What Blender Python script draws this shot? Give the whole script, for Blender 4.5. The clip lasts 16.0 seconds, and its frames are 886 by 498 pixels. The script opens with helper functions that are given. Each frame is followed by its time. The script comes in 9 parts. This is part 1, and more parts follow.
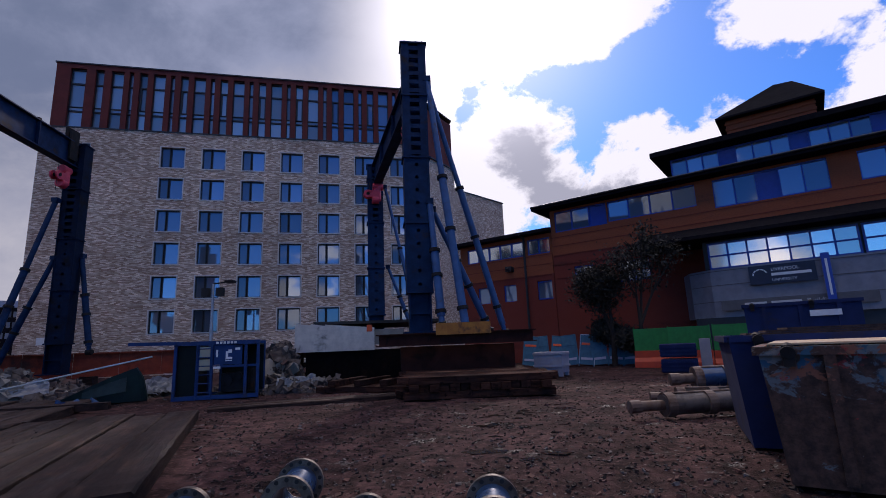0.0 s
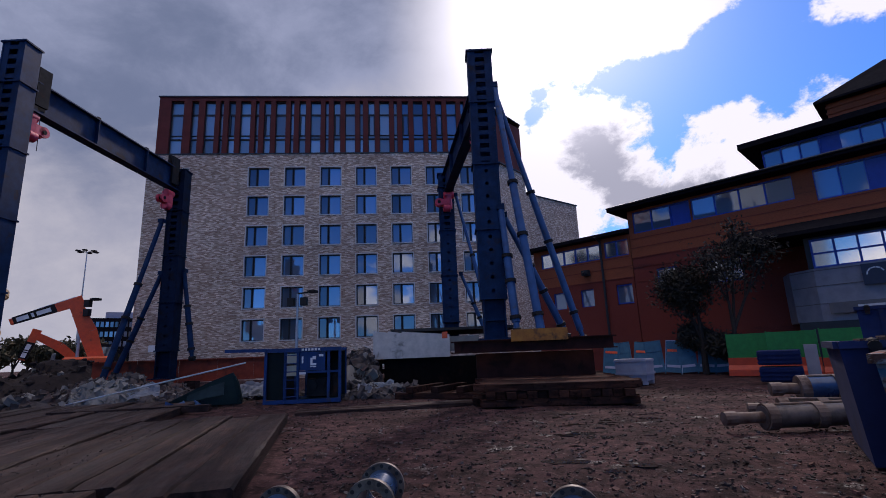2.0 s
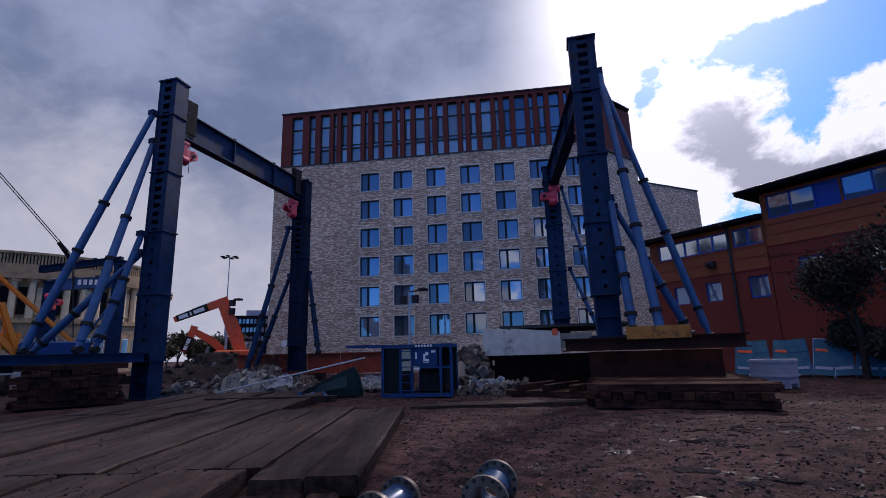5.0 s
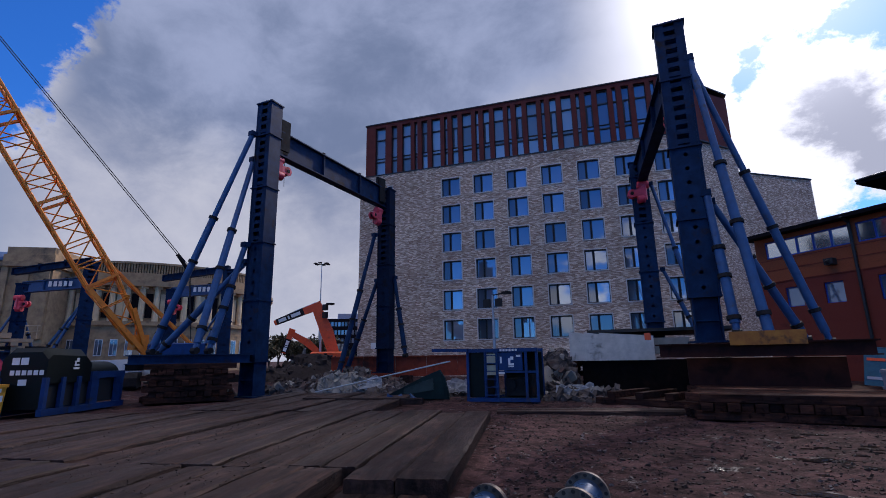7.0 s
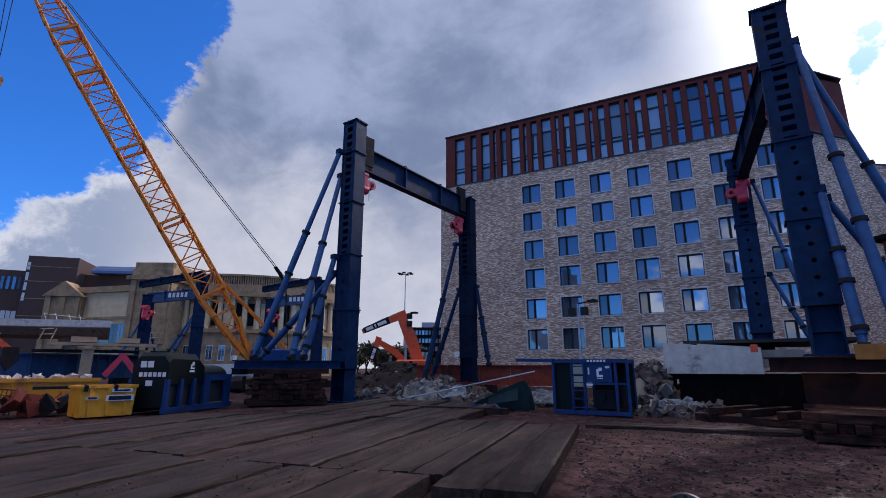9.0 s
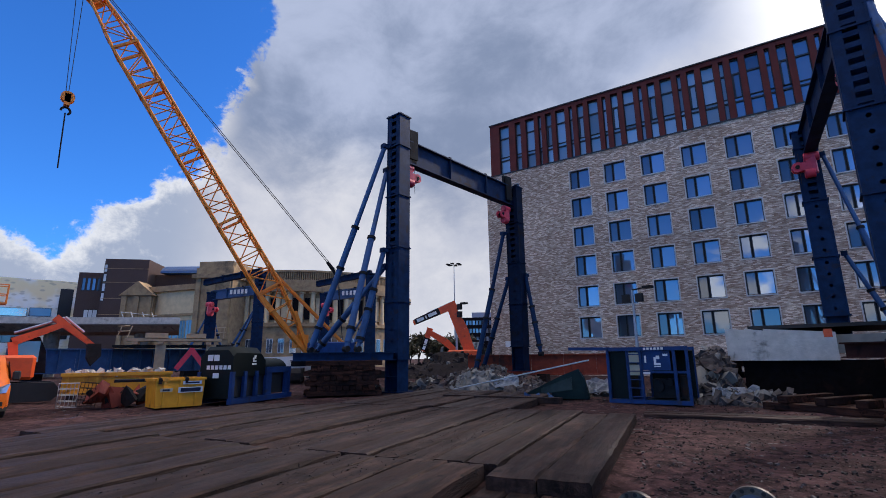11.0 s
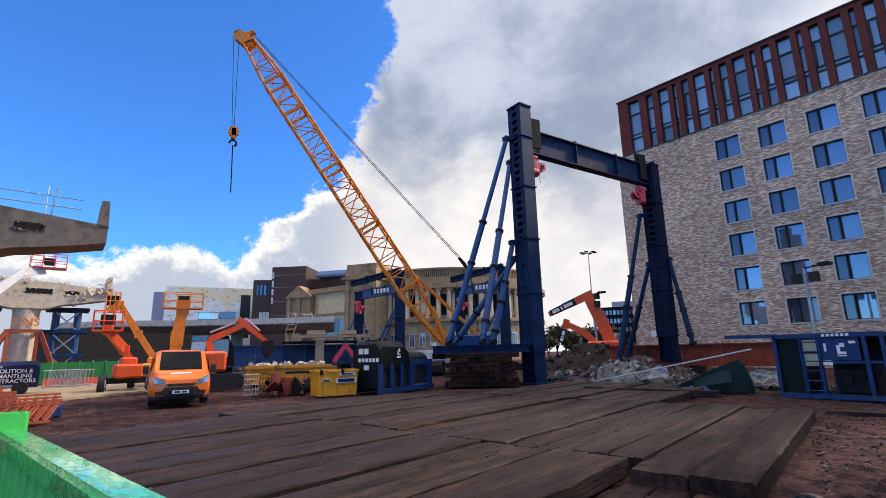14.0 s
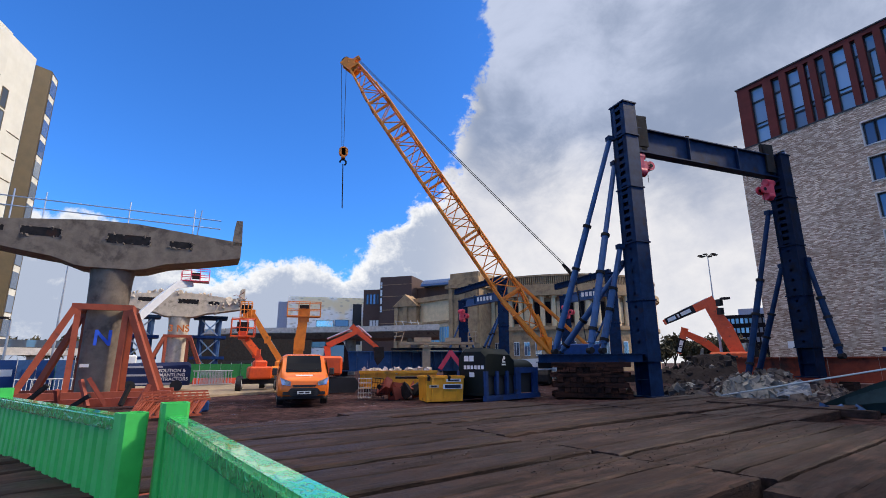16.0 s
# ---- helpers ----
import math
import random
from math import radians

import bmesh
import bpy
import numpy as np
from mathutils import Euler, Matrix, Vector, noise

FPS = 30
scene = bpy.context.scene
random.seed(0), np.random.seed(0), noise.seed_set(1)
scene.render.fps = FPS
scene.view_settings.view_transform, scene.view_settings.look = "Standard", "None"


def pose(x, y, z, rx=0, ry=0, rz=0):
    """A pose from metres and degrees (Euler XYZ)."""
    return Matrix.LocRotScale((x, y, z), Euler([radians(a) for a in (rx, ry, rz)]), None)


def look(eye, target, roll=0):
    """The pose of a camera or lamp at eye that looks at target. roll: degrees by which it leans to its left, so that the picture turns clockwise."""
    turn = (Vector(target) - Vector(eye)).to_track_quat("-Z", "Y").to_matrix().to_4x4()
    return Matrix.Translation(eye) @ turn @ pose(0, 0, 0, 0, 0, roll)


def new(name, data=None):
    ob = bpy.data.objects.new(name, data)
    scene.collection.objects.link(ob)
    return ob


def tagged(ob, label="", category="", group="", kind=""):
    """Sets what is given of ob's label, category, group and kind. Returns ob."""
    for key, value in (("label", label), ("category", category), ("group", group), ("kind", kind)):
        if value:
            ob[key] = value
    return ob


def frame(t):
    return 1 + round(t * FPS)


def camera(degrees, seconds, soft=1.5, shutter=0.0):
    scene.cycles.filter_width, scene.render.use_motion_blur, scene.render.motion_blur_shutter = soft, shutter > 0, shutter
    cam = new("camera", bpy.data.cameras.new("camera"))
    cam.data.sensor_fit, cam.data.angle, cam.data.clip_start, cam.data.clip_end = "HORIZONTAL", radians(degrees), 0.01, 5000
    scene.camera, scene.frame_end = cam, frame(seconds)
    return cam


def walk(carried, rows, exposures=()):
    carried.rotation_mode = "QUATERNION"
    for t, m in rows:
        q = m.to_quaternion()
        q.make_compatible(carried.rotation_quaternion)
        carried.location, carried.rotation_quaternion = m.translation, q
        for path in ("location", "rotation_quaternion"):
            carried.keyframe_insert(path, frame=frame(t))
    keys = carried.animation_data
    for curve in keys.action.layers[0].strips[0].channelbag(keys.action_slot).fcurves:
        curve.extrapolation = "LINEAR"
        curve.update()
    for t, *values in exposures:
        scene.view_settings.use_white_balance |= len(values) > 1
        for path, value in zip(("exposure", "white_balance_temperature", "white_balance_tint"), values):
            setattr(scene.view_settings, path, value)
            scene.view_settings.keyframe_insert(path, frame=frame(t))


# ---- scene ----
# camera: held at eye height, turning to the left on the spot and swaying by a hand's width
cam = camera(84.83, 16.0, 0.9)
PATH = [
    (0, -0.106, 0.103, 1.548, 0.33, 11.13, 2.24),
    (0.5, -0.105, 0.112, 1.547, 2.84, 11.30, 2.22),
    (1, -0.103, 0.096, 1.550, 5.02, 11.63, 2.27),
    (1.5, -0.101, 0.098, 1.545, 7.10, 11.99, 2.24),
    (2, -0.096, 0.081, 1.549, 9.06, 12.23, 2.25),
    (2.5, -0.091, 0.062, 1.553, 11.21, 12.46, 2.23),
    (3, -0.082, 0.035, 1.560, 13.55, 12.53, 2.18),
    (5.5, -0.054, -0.006, 1.614, 24.44, 12.05, 1.41),
    (6, -0.043, -0.022, 1.640, 27.47, 12.00, 1.25),
    (6.5, -0.040, -0.033, 1.639, 29.60, 12.33, 1.17),
    (7, -0.039, -0.035, 1.637, 31.48, 12.73, 0.95),
    (7.5, -0.042, -0.043, 1.634, 33.19, 13.13, 0.66),
    (8, -0.056, -0.039, 1.635, 35.59, 13.59, 0.28),
    (8.5, -0.044, -0.054, 1.633, 38.04, 13.80, 0.07),
    (9, -0.029, -0.072, 1.641, 41.05, 13.82, -0.06),
    (11.5, 0.001, -0.053, 1.655, 48.69, 12.23, 0.99),
    (12, 0.022, -0.045, 1.645, 51.11, 11.66, 1.38),
    (12.5, 0.040, -0.020, 1.635, 53.92, 11.45, 1.57),
    (13, 0.058, -0.003, 1.615, 56.83, 11.59, 1.53),
    (13.5, 0.063, -0.017, 1.613, 59.72, 11.82, 1.36),
    (14, 0.083, -0.010, 1.612, 62.86, 12.18, 1.24),
    (14.5, 0.112, -0.023, 1.598, 65.96, 12.54, 1.01),
    (15, 0.142, -0.042, 1.578, 69.15, 12.90, 0.62),
    (15.5, 0.161, -0.056, 1.564, 72.24, 13.18, 0.26),
    (16, 0.187, -0.060, 1.568, 74.88, 13.29, 0.18),
]
walk(cam, [(t, pose(x, y, z, 90 + pitch, roll, yaw)) for t, x, y, z, yaw, pitch, roll in PATH],
     [(0.0, 0.02, 6050, 22), (3.0, 0.06, 6000, 22), (6.0, 0.12, 5750, 19), (9.0, 0.38, 5850, 15), (11.5, 0.7, 6300, 11), (13.0, 0.97, 6850, 9.5), (14.2, 1.08, 6900, 9.5), (15.0, 0.98, 6650, 9.5), (16.0, 0.88, 6500, 10)])

# ---- sky and sun ----
SUN_AZ, SUN_EL = -8.0, 36.0


def spot(az, d, z=0.0):
    """A point at azimuth az (degrees to the left of +y), d metres out."""
    return Vector((-math.sin(radians(az)) * d, math.cos(radians(az)) * d, z))


class Net:
    """Short hand for node trees."""

    def __init__(self, tree):
        self.t = tree
        tree.nodes.clear()

    def put(self, sock, v):
        if isinstance(v, bpy.types.NodeSocket):
            self.t.links.new(v, sock)
        elif v is not None:
            sock.default_value = v

    def math(self, op, a, b=None, c=None, clamp=False):
        n = self.t.nodes.new("ShaderNodeMath")
        n.operation, n.use_clamp = op, clamp
        for i, v in enumerate((a, b, c)):
            self.put(n.inputs[i], v)
        return n.outputs[0]

    def ramp(self, v, lo, hi, a=0.0, b=1.0, smooth=True):
        n = self.t.nodes.new("ShaderNodeMapRange")
        n.interpolation_type = "SMOOTHSTEP" if smooth else "LINEAR"
        for i, q in enumerate((v, lo, hi, a, b)):
            self.put(n.inputs[i], q)
        return n.outputs[0]

    def mix(self, f, a, b, how="MIX"):
        n = self.t.nodes.new("ShaderNodeMix")
        n.data_type, n.blend_type = "RGBA", how
        self.put(n.inputs[0], f), self.put(n.inputs[6], a), self.put(n.inputs[7], b)
        return n.outputs[2]

    def noise(self, vec, scale, detail=4.0, rough=0.55, distort=0.0):
        n = self.t.nodes.new("ShaderNodeTexNoise")
        self.put(n.inputs["Vector"], vec)
        for k, v in (("Scale", scale), ("Detail", detail), ("Roughness", rough), ("Distortion", distort)):
            self.put(n.inputs[k], v)
        return n.outputs["Fac"]

    def scaled(self, vec, x, y, z, off=(0, 0, 0)):
        n = self.t.nodes.new("ShaderNodeMapping")
        self.put(n.inputs["Vector"], vec)
        n.inputs["Scale"].default_value = (x, y, z)
        n.inputs["Location"].default_value = off
        return n.outputs[0]


def rgb(r, g, b):
    return (r, g, b, 1.0)


world = bpy.data.worlds.new("sky")
scene.world = world
world.use_nodes = True
W = Net(world.node_tree)
co = W.t.nodes.new("ShaderNodeTexCoord").outputs["Generated"]
sep = W.t.nodes.new("ShaderNodeSeparateXYZ")
W.put(sep.inputs[0], co)
AZ = W.math("MULTIPLY", W.math("ARCTAN2", W.math("MULTIPLY", sep.outputs[0], -1.0), sep.outputs[1]), 57.2958)
EL = W.math("MULTIPLY", W.math("ARCSINE", sep.outputs[2]), 57.2958)
sky = W.t.nodes.new("ShaderNodeTexSky")
sky.sky_type, sky.sun_disc = "NISHITA", False
sky.sun_elevation, sky.sun_rotation = radians(SUN_EL), radians(-SUN_AZ)
sky.air_density, sky.dust_density, sky.ozone_density = 1.0, 0.3, 3.0
blue = W.mix(1.0, sky.outputs[0], rgb(0.030, 0.074, 0.136), "MULTIPLY")


def ell(a, e, wa, we):
    """1 in the middle of an oval, 0 on its rim, below 0 outside."""
    p, q = W.math("DIVIDE", W.math("SUBTRACT", AZ, a), wa), W.math("DIVIDE", W.math("SUBTRACT", EL, e), we)
    return W.math("MAXIMUM", W.math("SUBTRACT", 1.0, W.math("SQRT", W.math("ADD", W.math("MULTIPLY", p, p), W.math("MULTIPLY", q, q)))), -1.0)


def most(*v):
    out = v[0]
    for q in v[1:]:
        out = W.math("MAXIMUM", out, q)
    return out


puff = W.math("MULTIPLY_ADD", W.noise(W.scaled(co, 1, 1, 1.5), 5.5, 12.0, 0.62, 0.25), 1.5, -0.25)
crisp = W.math("MULTIPLY_ADD", W.noise(W.scaled(co, 1, 1, 1.2), 21.0, 9.0, 0.66, 0.2), 1.3, -0.15)
wide = W.noise(W.scaled(co, 1, 1, 1.4, (3.1, 1.7, 0.4)), 1.9, 4.0, 0.5)
# the grey bank: its left rim leans out towards the horizon
rim = W.math("SUBTRACT", AZ, W.math("ADD", 69.3, W.math("MULTIPLY", W.math("MAXIMUM", W.math("SUBTRACT", 29.0, EL), 0.0), 0.86)))
bank = W.math("MINIMUM", W.ramp(rim, 5.0, -5.0, -1.0, 1.0, False), W.ramp(AZ, -5.0, -1.0, -1.0, 1.0, False))
# cumulus tops along the horizon
tops = W.math("ADD", W.ramp(AZ, 98.0, 116.0, 10.2, 13.6), W.math("MULTIPLY", W.math("SUBTRACT", wide, 0.5), 7.0))
low = W.math("MINIMUM", W.ramp(W.math("SUBTRACT", EL, tops), 3.5, -3.5, -1.0, 1.0, False), W.ramp(AZ, 74.0, 80.0, -1.0, 1.0, False))
# the lit cloud before the sun: its underside rises to the right
edge_el = W.math("SUBTRACT", EL, W.math("ADD", 29.6, W.ramp(AZ, -21.0, -31.0, 0.0, 5.0, False)))
over = W.math("MINIMUM", W.ramp(edge_el, -3.0, 3.0, -1.0, 1.0, False), W.math("MINIMUM", W.ramp(AZ, -33.0, -28.0, -1.0, 1.0, False), W.ramp(AZ, 3.0, -2.0, -1.0, 1.0, False)))
shape = most(bank, low, over, ell(-9.5, 20.0, 6.5, 7.5), ell(-13.5, 17.5, 4.5, 5.0), ell(-6.0, 17.0, 6.0, 10.0), ell(-24.0, 15.5, 7.5, 7.2), ell(-30.0, 16.5, 5.5, 6.0), ell(-18.5, 12.5, 5.0, 6.0), ell(-42.5, 31.0, 7.8, 5.2), ell(-47.0, 20.0, 5.0, 8.0))
dens_in = W.math("ADD", 0.62, W.math("ADD", W.math("MULTIPLY", shape, 0.34), W.math("ADD", W.math("MULTIPLY", W.math("SUBTRACT", puff, 0.5), 0.62), W.math("MULTIPLY", W.math("SUBTRACT", crisp, 0.5), 0.34))))
away = W.math("MAXIMUM", W.ramp(AZ, -50.0, -68.0), W.ramp(AZ, 124.0, 142.0))
dens_out = W.math("ADD", puff, W.math("ADD", W.math("MULTIPLY", W.math("MULTIPLY", W.ramp(EL, 12.0, 20.0), away), -0.12), W.ramp(EL, 43.0, 54.0, 0.0, 0.42)))
seen_part = W.math("MULTIPLY", W.math("MULTIPLY", W.ramp(AZ, -62.0, -50.0), W.ramp(AZ, 138.0, 126.0)), W.ramp(EL, 54.0, 46.0))
dens = W.math("ADD", dens_out, W.math("MULTIPLY", seen_part, W.math("SUBTRACT", dens_in, dens_out)))
cover = W.ramp(dens, 0.57, 0.68)
sunv = Vector((-math.sin(radians(SUN_AZ)) * math.cos(radians(SUN_EL)), math.cos(radians(SUN_AZ)) * math.cos(radians(SUN_EL)), math.sin(radians(SUN_EL))))
dotn = W.t.nodes.new("ShaderNodeVectorMath")
dotn.operation = "DOT_PRODUCT"
W.put(dotn.inputs[0], co)
dotn.inputs[1].default_value = sunv
toward = W.math("MAXIMUM", dotn.outputs["Value"], 0.0)
glow = W.math("POWER", toward, 110.0)
haze = W.math("MULTIPLY_ADD", W.math("POWER", toward, 60.0), 0.75, W.math("MULTIPLY", W.math("POWER", toward, 9.0), 0.2), clamp=True)
# dark underside of the bank, with a ragged lower rim, fading towards the sun
belly = W.math("ADD", EL, W.math("ADD", W.math("MULTIPLY", W.math("SUBTRACT", wide, 0.5), 16.0), W.math("MULTIPLY", W.math("SUBTRACT", puff, 0.5), 9.0)))
belly = W.math("SUBTRACT", belly, W.math("ADD", 20.8, W.math("MULTIPLY", W.math("ABSOLUTE", W.math("SUBTRACT", AZ, 50.0)), 0.13)))
dark = W.math("MULTIPLY", W.math("MULTIPLY", W.ramp(belly, -5.0, 6.0), W.ramp(AZ, -2.0, 19.0)), W.ramp(W.math("ADD", rim, W.math("MULTIPLY", W.math("SUBTRACT", puff, 0.5), 6.0)), W.ramp(EL, 23.0, 29.0, 1.0, 5.5), W.ramp(EL, 23.0, 29.0, -2.5, 1.0)))
thick = W.ramp(W.math("ADD", W.math("MULTIPLY", wide, 0.7), W.math("MULTIPLY", dens, 0.45)), 0.64, 1.05)
pale = W.mix(seen_part, rgb(1.25, 1.15, 1.02), W.mix(thick, rgb(0.51, 0.50, 0.50), rgb(0.32, 0.335, 0.39)))
deep = W.mix(dark, pale, W.mix(W.ramp(W.math("ADD", W.math("MULTIPLY", wide, 0.7), W.math("MULTIPLY", puff, 0.3)), 0.4, 0.62), rgb(0.30, 0.335, 0.43), rgb(0.155, 0.19, 0.27)))
# fair-weather clouds over the left horizon: white tops, blue-grey below
left = W.math("MULTIPLY", W.math("MULTIPLY", W.ramp(AZ, 70.0, 78.0), W.ramp(EL, 26.0, 20.0)), seen_part)
deep = W.mix(left, deep, W.mix(W.ramp(W.math("ADD", dens, W.math("MULTIPLY", crisp, 0.2)), 0.70, 1.0), rgb(0.55, 0.55, 0.55), rgb(0.25, 0.285, 0.36)))
# clouds on the sun's side: white, with grey hearts where they are thick
sunny = W.math("MULTIPLY", W.ramp(AZ, 16.0, 1.0), W.ramp(AZ, -70.0, -52.0))
hearts = most(ell(-11.0, 20.3, 3.8, 4.2), ell(-13.6, 16.2, 4.6, 3.6), ell(-22.0, 14.0, 6.0, 3.6), ell(-30.0, 15.0, 4.0, 3.0), ell(-14.0, 39.0, 9.0, 4.0))
heart = W.ramp(W.math("ADD", hearts, W.math("ADD", W.math("MULTIPLY", W.math("SUBTRACT", puff, 0.5), 2.4), W.math("MULTIPLY", W.math("SUBTRACT", crisp, 0.5), 0.9))), -0.05, 0.55)
side = W.mix(heart, rgb(0.93, 0.91, 0.90), rgb(0.40, 0.405, 0.45))
deep = W.mix(sunny, deep, side)
lit = W.mix(glow, deep, rgb(2.8, 2.72, 2.65))
whole = W.mix(cover, W.mix(W.math("MULTIPLY", haze, 0.8), blue, rgb(1.0, 0.99, 0.98)), lit)
whole = W.mix(W.ramp(EL, -1.0, -8.0), whole, rgb(0.1, 0.09, 0.08))
bg = W.t.nodes.new("ShaderNodeBackground")
W.put(bg.inputs[0], whole)
bg.inputs[1].default_value = 1.0
W.t.links.new(bg.outputs[0], W.t.nodes.new("ShaderNodeOutputWorld").inputs[0])

sun = new("sun", bpy.data.lights.new("sun", "SUN"))
sun.data.energy, sun.data.angle, sun.data.color = 1.6, radians(4.0), (1.0, 0.87, 0.74)
sun.matrix_basis = look(spot(SUN_AZ, 80 * math.cos(radians(SUN_EL)), 80 * math.sin(radians(SUN_EL))), (0, 0, 0))

# ---- materials ----


def material(name, color, color2=None, rough=0.7, metal=0.0, scale=3.0, bump=0.0, bscale=None, spec=0.5, stain=None, stain_amount=0.0, stain_scale=0.6, vary=0.0, stretch=(1, 1, 1), rough2=None):
    """A paint, stone, soil or metal with grain, stains and wear."""
    m = bpy.data.materials.new(name)
    m.use_nodes = True
    n = Net(m.node_tree)
    tc = n.t.nodes.new("ShaderNodeTexCoord").outputs["Object"]
    if vary:
        # each piece takes its own stretch of grain
        shift = n.t.nodes.new("ShaderNodeVectorMath")
        shift.operation = "MULTIPLY_ADD"
        rnd_ = n.t.nodes.new("ShaderNodeCombineXYZ")
        seed_ = n.t.nodes.new("ShaderNodeObjectInfo").outputs["Random"]
        n.put(rnd_.inputs[0], n.math("MULTIPLY", seed_, 83.0)), n.put(rnd_.inputs[1], n.math("MULTIPLY", seed_, 41.0)), n.put(rnd_.inputs[2], n.math("MULTIPLY", seed_, 17.0))
        n.put(shift.inputs[0], tc)
        shift.inputs[1].default_value = (1, 1, 1)
        n.put(shift.inputs[2], rnd_.outputs[0])
        tc = shift.outputs[0]
    v = n.scaled(tc, *stretch)
    bs = n.t.nodes.new("ShaderNodeBsdfPrincipled")
    fine = n.noise(v, scale, 8.0, 0.62)
    c = n.mix(n.ramp(fine, 0.3, 0.7), rgb(*color), rgb(*(color2 or [q * 0.72 for q in color])))
    big = n.noise(v, stain_scale, 6.0, 0.6, 0.6)
    if stain:
        c = n.mix(n.math("MULTIPLY", n.ramp(n.math("ADD", n.math("MULTIPLY", big, 0.75), n.math("MULTIPLY", fine, 0.25)), 0.64 - 0.28 * stain_amount, 0.74 - 0.2 * stain_amount), 0.9), c, rgb(*stain))
    if vary:
        oi = n.t.nodes.new("ShaderNodeObjectInfo").outputs["Random"]
        c = n.mix(1.0, c, n.ramp(oi, 0.0, 1.0, 1.0 - vary, 1.0 + vary, False), "MULTIPLY")
        # trodden-in mud lies across the pieces
        where = n.t.nodes.new("ShaderNodeNewGeometry").outputs["Position"]
        mud = n.noise(where, 1.1, 9.0, 0.68, 0.4)
        c = n.mix(n.ramp(mud, 0.46, 0.60, 0.0, 0.88), c, rgb(0.026, 0.0145, 0.0125))
        c = n.mix(n.ramp(n.noise(where, 5.0, 9.0, 0.7), 0.46, 0.36, 0.0, 0.9), c, rgb(0.007, 0.0042, 0.0038))
    n.put(bs.inputs["Base Color"], c)
    n.put(bs.inputs["Roughness"], n.ramp(big, 0.35, 0.65, rough if rough2 is None else rough2, min(1.0, rough * 1.0 + 0.08)))
    bs.inputs["Metallic"].default_value = metal
    bs.inputs["Specular IOR Level"].default_value = spec
    if bump:
        bn = n.t.nodes.new("ShaderNodeBump")
        bn.inputs["Strength"].default_value, bn.inputs["Distance"].default_value = min(1.0, bump), 0.03
        n.put(bn.inputs["Height"], n.noise(v, bscale or scale * 2.0, 8.0, 0.65))
        n.put(bs.inputs["Normal"], bn.outputs[0])
    n.t.links.new(bs.outputs[0], n.t.nodes.new("ShaderNodeOutputMaterial").inputs[0])
    return m


def brick_material(name, c1, c2, c3, mortar, bw=0.44, bh=0.085):
    """Long thin bricks laid in courses, in several tones."""
    m = bpy.data.materials.new(name)
    m.use_nodes = True
    n = Net(m.node_tree)
    tc = n.t.nodes.new("ShaderNodeTexCoord").outputs["Object"]
    s = n.t.nodes.new("ShaderNodeSeparateXYZ")
    n.put(s.inputs[0], tc)
    flat = n.t.nodes.new("ShaderNodeCombineXYZ")
    n.put(flat.inputs[0], n.math("ADD", s.outputs[0], n.math("MULTIPLY", s.outputs[1], 1.0)))
    n.put(flat.inputs[1], s.outputs[2])
    b = n.t.nodes.new("ShaderNodeTexBrick")
    n.put(b.inputs["Vector"], flat.outputs[0])
    b.inputs["Scale"].default_value = 1.0
    b.inputs["Brick Width"].default_value, b.inputs["Row Height"].default_value = bw, bh
    b.inputs["Mortar Size"].default_value, b.inputs["Bias"].default_value = 0.009, 0.0
    b.inputs["Color1"].default_value, b.inputs["Color2"].default_value, b.inputs["Mortar"].default_value = rgb(0, 0, 0), rgb(1, 1, 1), rgb(0.5, 0.5, 0.5)
    patch = n.noise(n.scaled(flat.outputs[0], 1.0, 2.6, 1.0), 13.0, 5.0, 0.75)
    tone = n.math("ADD", n.math("MULTIPLY", b.outputs["Color"], 0.78), n.math("MULTIPLY", patch, 0.48))
    c = n.mix(n.ramp(tone, 0.3, 0.85), rgb(*c1), rgb(*c2))
    c = n.mix(n.ramp(tone, 0.72, 1.08), c, rgb(*c3))
    c = n.mix(b.outputs["Fac"], c, rgb(*mortar))
    stain = n.noise(tc, 0.14, 5.0, 0.6)
    c = n.mix(1.0, c, n.ramp(stain, 0.3, 0.7, 0.82, 1.12), "MULTIPLY")
    bs = n.t.nodes.new("ShaderNodeBsdfPrincipled")
    n.put(bs.inputs["Base Color"], c)
    bs.inputs["Roughness"].default_value = 0.85
    bn = n.t.nodes.new("ShaderNodeBump")
    bn.inputs["Strength"].default_value, bn.inputs["Distance"].default_value = 0.5, 0.02
    n.put(bn.inputs["Height"], tone)
    n.put(bs.inputs["Normal"], bn.outputs[0])
    n.t.links.new(bs.outputs[0], n.t.nodes.new("ShaderNodeOutputMaterial").inputs[0])
    return m


